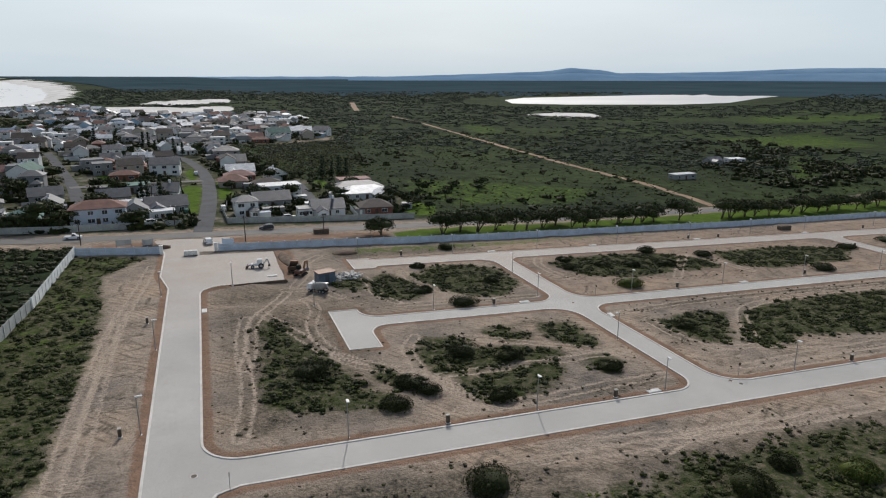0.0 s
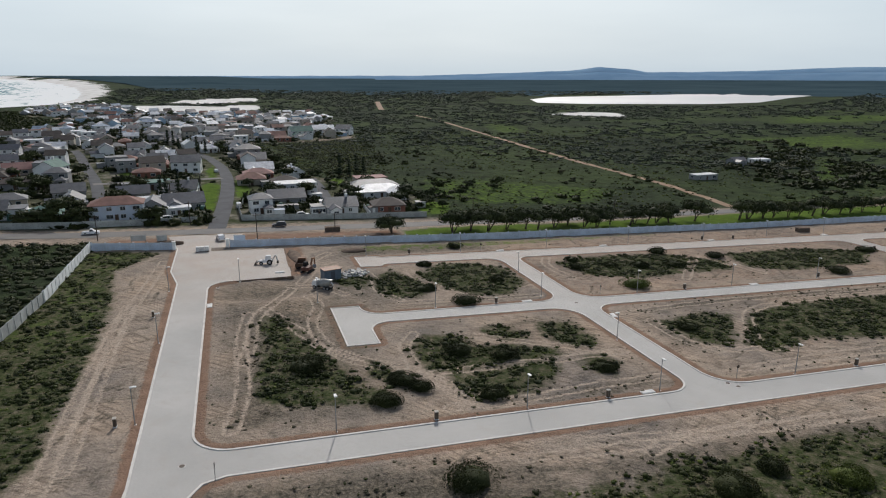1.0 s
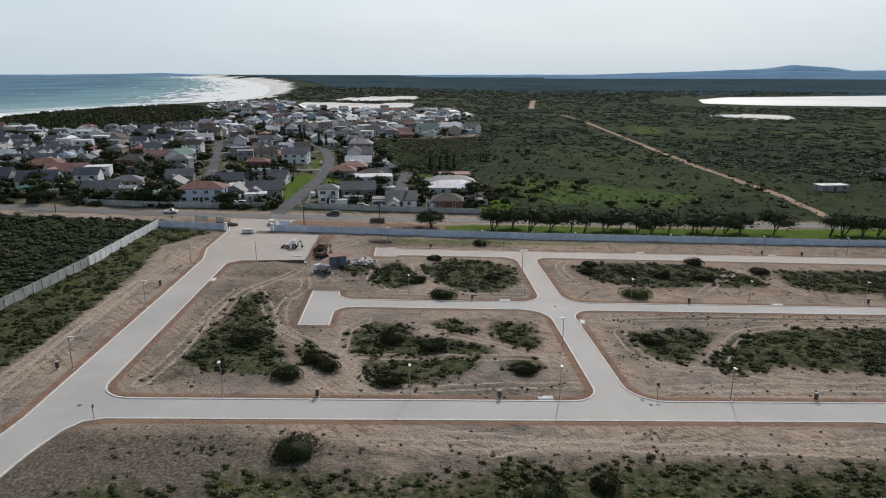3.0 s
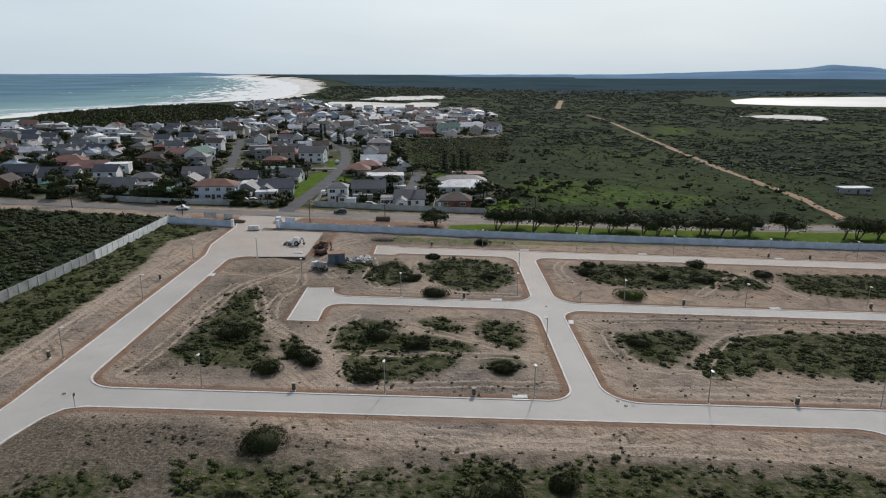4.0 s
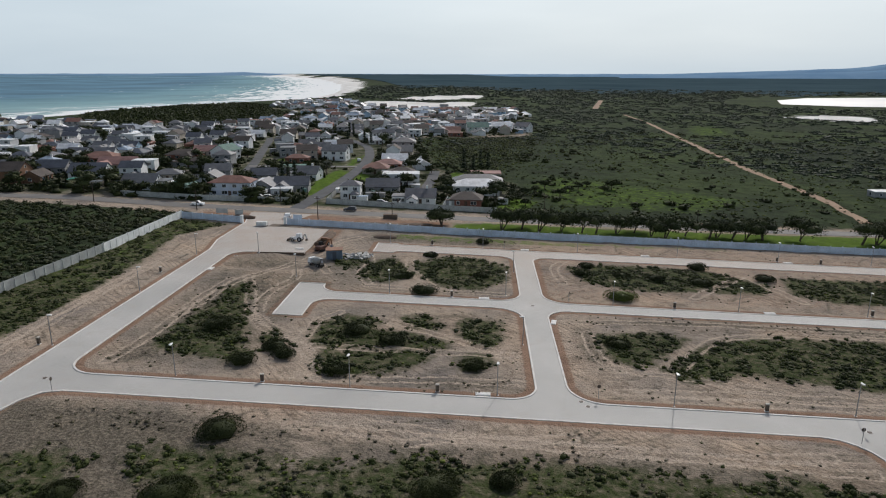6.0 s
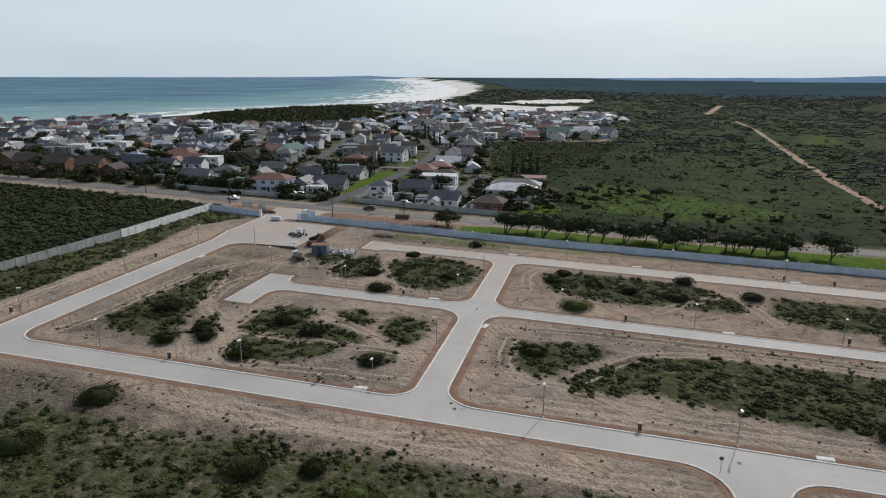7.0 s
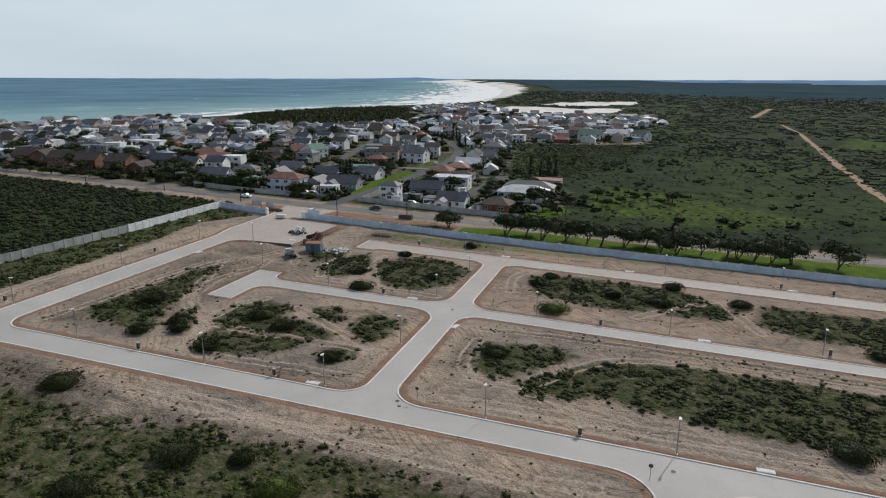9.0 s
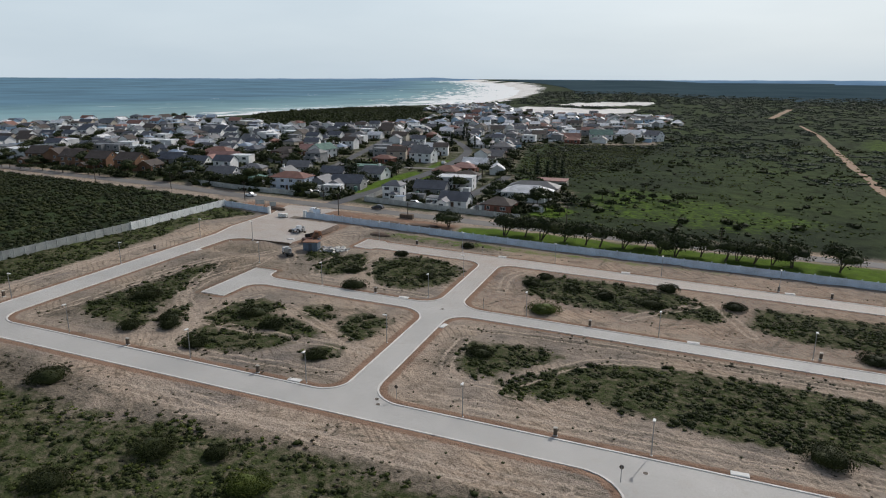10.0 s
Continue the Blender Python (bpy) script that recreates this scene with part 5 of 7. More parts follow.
for i, (x, y, r, h) in enumerate([
    (23.2, 50.0, 2.3, 2.3), (47.4, 42.2, 2.2, 2.0), (54.2, 44.3, 1.3, 1.3), (116.9, 69.6, 2.5, 2.3), (98.6, 126.6, 1.9, 1.9), (95.6, 115.8, 2.2, 1.5), (87.2, 116.8, 1.7, 1.5),
    (110.6, 120.8, 1.9, 1.4), (40.4, 126.6, 1.4, 1.2), (74.2, 124.0, 1.5, 1.2), (52.3, 141.0, 1.7, 1.4), (41.2, 101.9, 2.3, 1.7), (77.6, 104.2, 2.7, 1.9), (129.6, 103.8, 2.3, 1.6),
    (50.6, 70.7, 1.5, 1.3), (19.0, 68.2, 1.7, 1.5), (32.3, 67.0, 1.6, 1.3), (60.4, 41.0, 2.0, 1.5), (42.1, 33.8, 2.0, 1.6), (10.6, 80.2, 2.4, 1.9), (38.6, 78.0, 1.8, 1.4), (32.8, 81.0, 2.3, 1.7),
    (22.2, 73.4, 1.7, 1.5), (24.0, 70.9, 1.4, 1.3), (22.6, 38.6, 2.4, 1.8), (69.8, 36.4, 1.8, 1.4), (72.4, 118.4, 1.5, 1.2), (80.6, 118.2, 1.5, 1.2), (155.2, 118.2, 2.2, 1.5), (174.5, 121.0, 3.2, 1.8),
    (36.0, 110.5, 1.8, 1.2), (52.0, 113.4, 1.6, 1.2), (12.9, 38.0, 1.8, 1.3), (72.6, 81.2, 1.8, 1.3), (86.0, 40.5, 1.9, 1.5), (64.5, 33.0, 1.7, 1.3),
]):
    round_bush(x, y, r * 1.17, h * 0.88, 200 + i, M["scrub_lush" if i in (12, 17, 35) else "bush"])


def limb(bm, rng, p, way, length, r, depth, tips):
    q = p + way * length
    tube(bm, p, q, r, r * 0.62, 6)
    if depth == 0:
        tips.append(q)
        return
    for _ in range(rng.choice((2, 3))):
        w = (way + Vector((rng.uniform(-0.75, 0.75), rng.uniform(-0.75, 0.75), rng.uniform(-0.1, 0.5)))).normalized()
        limb(bm, rng, q, w, length * rng.uniform(0.62, 0.85), r * 0.6, depth - 1, tips)


def coastal_tree(seed, height, spread, label, group, lean=0.25):
    """A wind-bent tree: forked trunk, spreading limbs, uneven leaf clumps with gaps."""
    rng = random.Random(seed)
    ob = thing("tree", 0, 0, 0, 0, label, "tree", group)
    bm, tips = bmesh.new(), []
    for _ in range(rng.choice((2, 2, 3))):
        w = Vector((lean + rng.uniform(-0.45, 0.45), rng.uniform(-0.4, 0.4), 1)).normalized()
        limb(bm, rng, Vector((rng.uniform(-0.2, 0.2), rng.uniform(-0.2, 0.2), -0.3)), w, height * 0.27, 0.2, 2, tips)
    part("trunk", bm, M["bark"], ob)
    vs, fs, k = [], [], 0
    g = np.random.default_rng(seed)
    for q in tips:
        s = spread * rng.uniform(0.2, 0.31)
        c = (q.x * spread / height * 1.25, q.y * spread / height * 1.25, min(q.z, height * 0.86) - 0.05 * height)
        size = (s * 1.15, s * 1.15, s * 0.78)
        v, f = lump(g, c, np.array(size) * 0.8)
        vs.append(v)
        fs.append(f + k)
        k += len(v)
        v = leaf_cloud(g, 150, c, size, 0.36, low=-0.7)
        vs.append(v)
        fs.append(np.arange(len(v)).reshape(-1, 3) + k)
        k += len(v)
    part("crown", tri_mesh("crown", np.concatenate(vs), np.concatenate(fs), M["tree"]), None, ob)
    return ob


def garden_tree(seed, height, spread):
    rng = np.random.default_rng(seed)
    ob = thing("garden_tree", 0, 0, 0, 0, "dark green garden tree between the houses", "tree", "garden trees in the town")
    part("trunk", tube(bmesh.new(), (0, 0, -0.3), (0.1, 0, height * 0.6), 0.2, 0.09, 6), M["bark"], ob)
    bodies = []
    for _ in range(6):
        a, d = rng.random() * 6.28, spread * 0.28 * rng.random() ** 0.5
        bodies.append(((d * math.cos(a), d * math.sin(a), height * (0.42 + 0.36 * rng.random())), (spread * 0.3, spread * 0.3, height * 0.22)))
    v, f = plant(seed, bodies, 70, 0.5)
    part("crown", tri_mesh("crown", v, f, M["tree"]), None, ob)
    return ob


def column_tree(seed, height):
    rng = np.random.default_rng(seed)
    ob = thing("conifer", 0, 0, 0, 0, "tall narrow dark conifer between the houses", "tree", "conifers in the town")
    part("trunk", tube(bmesh.new(), (0, 0, -0.3), (0, 0, height * 0.9), 0.16, 0.04, 6), M["bark"], ob)
    bodies = [((0, 0, height * (0.2 + 0.14 * i)), (height * 0.14 * (1 - 0.1 * i), height * 0.14 * (1 - 0.1 * i), height * 0.13)) for i in range(6)]
    v, f = plant(seed, bodies, 60, 0.4)
    part("crown", tri_mesh("crown", v, f, M["conifer"]), None, ob)
    return ob


def plant_out(makers, spots, rng, low=0.85, high=1.15):
    """The first spots take the built plants, the rest their copies."""
    for i, (x, y) in enumerate(spots):
        m = pose(x, y, lz(x, y), 0, 0, rng.uniform(-40, 40) if low > 0.8 else rng.uniform(0, 360)) @ Matrix.Diagonal((*[rng.uniform(low, high)] * 3, 1))
        src = makers[i % len(makers)]
        if i < len(makers):
            src.matrix_basis = m
        else:
            keep = tuple(src.scale)
            src.scale = (1, 1, 1)
            copy_thing(src, m)
            src.scale = keep


ROW_LABEL, ROW_GROUP = "wind-bent dark coastal tree beside the road", "row of trees along the road"
row_makers = [coastal_tree(300 + i, 7.4 + 0.5 * (i % 3), 7.6, ROW_LABEL, ROW_GROUP) for i in range(6)]
row_spots = [(57.0, 156.4), (62.2, 157.2), (66.8, 156.3), (72.6, 157.4), (78.0, 157.0), (81.6, 156.6), (87.2, 157.6), (92.2, 159.6), (96.2, 156.8), (99.6, 155.9), (105.4, 158.8), (110.8, 156.4), (113.6, 158.6), (117.0, 157.6), (121.4, 159.0), (125.4, 158.3), (135.4, 159.6),
             (150.5, 158.0), (155, 159.2), (160.2, 158.4), (166, 160.4), (171.5, 159.6), (177, 161), (182, 160.4), (188.5, 162), (195, 161.5), (201, 163), (208, 164), (215, 163), (222, 165), (230, 166), (238, 166), (247, 168)]
plant_out(row_makers, row_spots, random.Random(5))
lone = coastal_tree(331, 6.6, 6.6, "bushy dark green tree alone on the road verge", "", 0.0)
lone.matrix_basis = pose(40.8, 158.2, lz(40.8, 158.2))


# ---- street furniture ----
def street_lamp():
    ob = thing("street_lamp", 0, 0, 0, 0, "slim grey street lamp with a flat white head", "street lamp", "street lamps of the estate")
    part("base_plate", boxed(-0.16, -0.16, -0.15, 0.16, 0.16, 0.06), M["slab"], ob)
    part("pole", tube(bmesh.new(), (0, 0, 0), (0, 0, 4.5), 0.07, 0.045, 8), M["steel"], ob)
    part("bracket", tube(bmesh.new(), (0, 0, 4.4), (0, -0.3, 4.55), 0.035, 0.03, 6), M["steel"], ob)
    bm = boxed(-0.17, -0.62, 4.52, 0.17, -0.08, 4.64, 0.03)
    tube(bm, (0, 0, 4.45), (0, 0, 4.62), 0.1, 0.13, 8)
    part("lamp_head", bm, M["lamp_white"], ob, "flat white lamp head")
    return ob


def lay_out(maker, spots):
    first = maker()
    for i, (x, y, a) in enumerate(spots):
        m = pose(x, y, lz(x, y) + 0.03, 0, 0, a)
        if i == 0:
            first.matrix_basis = m
        else:
            copy_thing(first, m)


lay_out(street_lamp, [(-9.0, 70.0, 90), (-8.8, 94.0, 90), (-9.3, 119, 90), (12.1, 63.0, 0), (35.0, 62.8, 0), (53.8, 62.9, 0), (75.8, 62.7, 0), (98.0, 63.0, 0), (121.0, 63.0, 0), (58.0, 79.6, -90), (58.3, 117.5, -90), (56.2, 102.4, 0),
                      (34.9, 100.2, 0), (75.4, 100.2, 0), (97.6, 100.2, 0), (120.4, 100.9, 0), (143, 100.3, 0), (15.6, 107.4, 0), (2.9, 122.9, 0), (30, 136.9, 180), (52, 136.2, 180), (74, 136.2, 180), (97, 136.4, 180), (120, 136.6, 180), (141, 136.8, 180), (162, 137.6, 180), (192, 139, 180)])


def kiosk():
    ob = thing("meter_kiosk", 0, 0, 0, 0, "dark brown electrical meter kiosk with pale lid", "meter kiosk", "meter kiosks of the plots")
    part("plinth", boxed(-0.26, -0.2, -0.1, 0.26, 0.2, 0.12, 0.02), M["slab"], ob)
    part("body", boxed(-0.21, -0.16, 0.12, 0.21, 0.16, 1.02, 0.03), M["kiosk"], ob)
    part("door", boxed(-0.17, -0.185, 0.2, 0.17, -0.162, 0.95), M["kiosk"], ob)
    part("lid", boxed(-0.25, -0.2, 1.022, 0.25, 0.2, 1.14, 0.03), M["kiosk_top"], ob, "pale weathered lid")
    return ob


lay_out(kiosk, [(-11.0, 70.1, 90), (-10.6, 105.5, 90), (23.6, 62.9, 0), (46.2, 62.9, 0), (87.2, 62.9, 0), (46.3, 100.3, 0), (86.4, 100.4, 0), (121.6, 101.6, 0), (129.6, 136.5, 0), (120, 137, 0), (185, 137, 0), (158.8, 119, 90), (40, 137.2, 0)])


def gully_slab():
    ob = thing("gully_slab", 0, 0, 0, 0, "white concrete gully slab at the road edge", "gully slab", "gully slabs along the roads")
    part("frame", boxed(-0.95, -0.42, -0.05, 0.95, 0.42, 0.17, 0.03), M["slab"], ob)
    part("cover", boxed(-0.8, -0.3, 0.172, 0.8, 0.3, 0.2, 0.01), M["slab"], ob)
    return ob


lay_out(gully_slab, [(52.0, 62.9, 0), (52.2, 100.0, 0), (103.0, 100.0, 0), (63.7, 89.7, 80), (-2.2, 109.3, 90), (89.6, 136.0, 0), (61.8, 136.0, 0), (122, 136.0, 0), (107.2, 62.9, 0), (160.6, 136, 0), (10.6, 127.5, 0)])


def manhole():
    ob = thing("manhole_cover", 0, 0, 0, 0, "dark iron manhole cover in the paving", "manhole cover", "manhole covers in the roads")
    part("ring", tube(bmesh.new(), (0, 0, -0.02), (0, 0, 0.035), 0.36, 0.36, 16), M["kerb"], ob)
    part("lid", tube(bmesh.new(), (0, 0, 0.0), (0, 0, 0.05), 0.29, 0.29, 16), M["kiosk"], ob)
    return ob


lay_out(manhole, [(-3.6, 60.3, 0), (64.3, 62.6, 0), (65.0, 61.4, 0), (-1.0, 119.6, 0), (60.8, 97.4, 0), (97.6, 59.2, 0)])


def traffic_sign(x, y, turn, face):
    ob = thing("traffic_sign", x, y, None, turn, "round traffic sign on a thin post, seen from behind", "traffic sign", "traffic signs of the estate")
    part("post", tube(bmesh.new(), (0, 0, -0.2), (0, 0, 2.0), 0.035, 0.035, 6), M["steel"], ob)
    part("plate", tube(bmesh.new(), (0, -0.05, 1.8), (0, -0.07, 1.8), 0.24, 0.24, 12), face, ob)


for x, y, a in ((95.2, 56.5, 180), (-0.4, 56.9, 90), (66.6, 63.6, 0), (57.0, 136.2, 0), (67.5, 100.5, 90)):
    traffic_sign(x, y, a, M["kiosk"])


def utility_pole(x, y, h):
    ob = thing("utility_pole", x, y, label="weathered wooden utility pole beside the road", category="utility pole", group="utility poles by the road")
    part("pole", tube(bmesh.new(), (0, 0, -0.3), (0, 0, h), 0.13, 0.09, 7), M["bark"], ob)
    part("crossarm", boxed(-0.7, -0.05, h - 0.6, 0.7, 0.05, h - 0.48), M["bark"], ob)
    for s in (-0.6, 0, 0.6):
        part("insulator", tube(bmesh.new(), (s, 0, h - 0.48), (s, 0, h - 0.3), 0.05, 0.035, 6), M["slab"], ob)


for x, y, h in ((7.5, 157.6, 6.5), (-28, 162.5, 6.0), (-8.6, 177.2, 6.2), (27, 162.6, 5.0), (-60, 166.5, 6.0), (-96, 169.5, 6.0), (110, 163.9, 6.5), (70, 176.6, 6.0), (-128, 186, 6.5)):
    utility_pole(x, y, h)


def sign_board(x, y, turn, w, h, material, label):
    ob = thing("sign_board", x, y, None, turn, label, "sign board", "sign boards at the entrance")
    for s in (-w / 2 + 0.1, w / 2 - 0.1):
        part("post", boxed(s - 0.06, -0.06, -0.3, s + 0.06, 0.06, h + 0.9), M["timber"], ob)
    part("board", boxed(-w / 2, -0.12, 0.8, w / 2, -0.065, 0.8 + h, 0.01), material, ob)


sign_board(-18.6, 157, 0, 3.2, 1.3, M["wall_grey"], "grey estate sign board on timber posts")
sign_board(-13.6, 156.2, 0, 2.2, 1.3, M["wall_grey"], "small grey sign board on timber posts")
sign_board(3.4, 152.6, -12, 2.6, 1.5, M["wall_blue"], "pale blue sign board behind the boundary wall")


def gate_pillar(x, y):
    ob = thing("gate_pillar", x, y, label="pale painted masonry gate pillar with a cap", category="gate pillar", group="gate pillars")
    part("shaft", boxed(-0.35, -0.35, -0.3, 0.35, 0.35, 1.9, 0.03), M["wall_pale"], ob)
    part("cap", boxed(-0.42, -0.42, 1.902, 0.42, 0.42, 2.05, 0.04), M["slab"], ob)


gate_pillar(0.7, 150.4)
gate_pillar(-10.6, 149.9)


def pallet_block(x, y):
    """The wrapped white stack in the entrance."""
    ob = thing("block_stack", x, y, label="white stack of wrapped paving blocks on the road", category="block stack")
    part("pallet", boxed(-1.4, -0.6, 0.05, 1.4, 0.6, 0.17), M["timber"], ob)
    for i in range(3):
        for j in range(2):
            part("wrapped_pack", boxed(-1.35 + i * 0.92, -0.55, 0.175 + j * 0.52, -0.5 + i * 0.92, 0.55, 0.66 + j * 0.52, 0.04), M["slab"], ob)


pallet_block(-4.6, 147.6)

# ---- the works yard ----
def yard_wall(name, x0, y0, x1, y1, h, label):
    ob = thing(name, x0, y0, label=label, category="retaining wall", kind="structure", turn=math.degrees(math.atan2(y1 - y0, x1 - x0)))
    d = math.hypot(x1 - x0, y1 - y0)
    k = max(2, int(d / 1.2))
    for i in range(k):
        part("block", boxed(i * d / k + 0.01, -0.12, -h, (i + 1) * d / k - 0.01, 0.12, 0.06, 0.02), M["soil"], ob)


yard_wall("retaining_wall", 2.2, 123.25, 12.9, 123.25, 0.9, "low dark retaining wall below the parking area")
yard_wall("retaining_edge", 13.0, 123.3, 13.0, 147.0, 0.7, "low dark edging wall beside the parking area")


def heap(x, y, rx, ry, h, material, label, seed, name="soil_heap"):
    rng = np.random.default_rng(seed)
    ob = thing(name, x, y, label=label, category="heap")
    v = ICO_V * (0.8 + 0.35 * rng.random((len(ICO_V), 1)))
    v[:, 2] = np.maximum(v[:, 2], -0.1)
    part("mound", tri_mesh("mound", v * (rx, ry, h), ICO_F, material), None, ob)
    return ob


heap(14.6, 140, 1.4, 6.0, 0.6, M["soil"], "low bank of dark brown soil", 1)
heap(28, 141.5, 3.4, 1.6, 0.8, M["soil"], "dark heap of soil and rubble", 3)
heap(-12.5, 155.6, 3.6, 1.4, 1.0, M["soil"], "dark soil heap beside the entrance", 4)
heap(22, 155.6, 9.0, 1.8, 0.5, M["soil"], "long low soil bank along the road", 5)
heap(33, 156.5, 6.0, 1.6, 0.6, M["soil"], "long low soil bank along the road", 6)


def rubble(x, y, n, spread, seed):
    rng = random.Random(seed)
    ob = thing("rubble_pile", x, y, label="pile of pale pipes, blocks and building rubble", category="rubble")
    for _ in range(n):
        a, d = rng.uniform(0, 6.28), spread * rng.random() ** 0.6
        px, py, s = d * math.cos(a) * 1.5, d * math.sin(a), rng.uniform(0.12, 0.32)
        h = max(0.0, 0.7 * (1 - d / spread))
        b = boxed(-s * rng.uniform(1, 3), -s, -s * 0.6, s * rng.uniform(1, 3), s, s * 0.6, 0.03)
        bmesh.ops.transform(b, matrix=pose(px, py, h * 0.5 + s * 0.4, rng.uniform(-20, 20), rng.uniform(-20, 20), rng.uniform(0, 180)), verts=b.verts)
        part("block", b, rng.choice((M["rubble"], M["rubble"], M["greywall"])), ob)


rubble(23.6, 123.4, 64, 3.0, 4)
rubble(27.6, 141.8, 10, 1.4, 6)


def site_hut(x, y, turn):
    ob = thing("site_hut", x, y, None, turn, "blue-grey site hut with a rusty orange roof", "site hut")
    part("wall", boxed(-1.7, -1.2, -0.1, 1.7, 1.2, 2.0, 0.03), M["shed_blue"], ob)
    bm = boxed(-1.85, -1.35, 2.002, 1.85, 1.35, 2.12, 0.02)
    part("roof", bm, M["paint_orange"], ob, "rusty orange roof sheet")
    part("door", boxed(-0.4, -1.24, 0.0, 0.4, -1.203, 1.7), M["r_slate"], ob)


site_hut(20.0, 121.6, 12)


def wheel(ob, x, y, r, w, rim=None):
    t = part("wheel", tube(bmesh.new(), (x, y - w / 2, r), (x, y + w / 2, r), r, r, 14), M["tyre"], ob)
    part("rim", tube(bmesh.new(), (x, y - w / 2 - 0.012, r), (x, y + w / 2 + 0.012, r), r * 0.55, r * 0.55, 10), rim or M["paint_silver"], t)


def profile(bm, pts, y0, y1, inset=0.0):
    """A side view drawn out across the width; the upper points draw in."""
    top = max(p[1] for p in pts)
    low = min(p[1] for p in pts)
    sides = []
    for y, s in ((y0, 1), (y1, -1)):
        sides.append([bm.verts.new((x, y + s * inset * (z - low) / (top - low), z)) for x, z in pts])
    n = len(pts)
    for i in range(n):
        j = (i + 1) % n
        bm.faces.new((sides[0][i], sides[0][j], sides[1][j], sides[1][i]))
    bm.faces.new(sides[0][::-1])
    bm.faces.new(sides[1])
    bmesh.ops.recalc_face_normals(bm, faces=bm.faces[:])
    return bm


def car(x, y, turn, paint, label, kind="hatch", name="car"):
    ob = thing(name, x, y, lz(x, y) + 0.12, turn, label, "car")
    L, W = 1.85, 0.78
    part("body", profile(bmesh.new(), [(-L, 0.22), (-L, 0.72), (-L * 0.9, 0.8), (L * 0.42, 0.82), (L * 0.95, 0.68), (L, 0.45), (L, 0.22)], -W, W, 0.03), paint, ob)
    roof = {"hatch": [(-L * 0.93, 0.8), (-L * 0.8, 1.3), (L * 0.08, 1.34), (L * 0.45, 0.81)], "van": [(-L * 0.98, 0.8), (-L * 0.95, 1.55), (L * 0.35, 1.55), (L * 0.62, 0.81)], "pickup": [(-L * 0.1, 0.8), (-L * 0.06, 1.34), (L * 0.2, 1.34), (L * 0.45, 0.81)]}[kind]
    part("cabin", profile(bmesh.new(), roof, -W + 0.05, W - 0.05, 0.12), paint, ob)
    g = [(px * 0.9 + (-0.06 if kind != "pickup" else 0.02), 0.84 + (pz - 0.8) * 0.78) for px, pz in roof]
    for s in (-1, 1):
        y0 = s * (W - 0.045)
        part("side_window", profile(bmesh.new(), g, min(y0, y0 + s * 0.012), max(y0, y0 + s * 0.012), 0.0), M["glass"], ob)
    for px in (-L * 0.62, L * 0.62):
        for s in (-1, 1):
            wheel(ob, px, s * (W - 0.06), 0.29, 0.18)
    for s in (-1, 1):
        part("headlight", boxed(L - 0.03, s * 0.58 - 0.14, 0.5, L + 0.012, s * 0.58 + 0.14, 0.64), M["slab"], ob)
        part("tail_light", boxed(-L - 0.012, s * 0.6 - 0.1, 0.5, -L + 0.03, s * 0.6 + 0.1, 0.7), M["paint_red"], ob)


car(-0.9, 158.2, 100, M["paint_white"], "white hatchback leaving the estate entrance")
car(13.6, 171.0, 178, M["paint_dark"], "dark hatchback on the asphalt road")
car(3.9, 199.5, 92, M["paint_white"], "white van parked on the street verge", "van", "van")
car(-3.8, 280, 95, M["paint_white"], "white car on the town street")
car(-40, 214, 60, M["paint_silver"], "silver car parked between the houses")
car(-17.0, 183.2, 5, M["paint_silver"], "silver car parked in a yard")
car(-14.2, 183.4, 8, M["paint_white"], "white car parked in a yard")
car(21, 183.5, 0, M["paint_silver"], "silver car parked behind the yard wall")
car(38.4, 215, 90, M["paint_white"], "white car parked in the side street")
car(-30.5, 168.9, 2, M["paint_white"], "white pickup on the asphalt road", "pickup", "pickup")


def mixer_truck(x, y, turn):
    ob = thing("mixer_truck", x, y, None, turn, "dusty concrete mixer truck with pale drum", "mixer truck")
    part("chassis", boxed(-2.5, -0.55, 0.5, 2.5, 0.55, 0.75, 0.03), M["tyre"], ob)
    cab = part("cab", profile(bmesh.new(), [(1.3, 0.72), (1.3, 2.1), (2.2, 2.1), (2.55, 1.4), (2.55, 0.55)], -0.95, 0.95, 0.08), M["paint_white"], ob)
    part("windscreen", profile(bmesh.new(), [(2.26, 2.0), (2.3, 2.02), (2.57, 1.45), (2.53, 1.43)], -0.75, 0.75), M["glass"], cab)
    bm = bmesh.new()
    for a, b, r0, r1 in (((1.0, 0, 1.25), (0.3, 0, 1.4), 0.55, 0.98), ((0.3, 0, 1.4), (-1.0, 0, 1.65), 0.98, 0.95), ((-1.0, 0, 1.65), (-2.2, 0, 2.05), 0.95, 0.42)):
        tube(bm, a, b, r0, r1, 14)
    part("drum", bm, M["drum"], ob, "pale dusty mixing drum")
    part("chute", profile(bmesh.new(), [(-2.2, 1.9), (-2.75, 1.2), (-2.85, 1.25), (-2.3, 2.0)], -0.25, 0.25), M["steel"], ob)
    part("hopper", tube(bmesh.new(), (-2.25, 0, 2.0), (-2.25, 0, 2.5), 0.25, 0.5, 8), M["steel"], ob)
    for px in (1.85, -0.9, -1.8):
        for s in (-1, 1):
            wheel(ob, px, s * 0.82, 0.46, 0.3)
    ob.scale = (0.78, 0.78, 0.78)


mixer_truck(17.6, 115.2, 140)


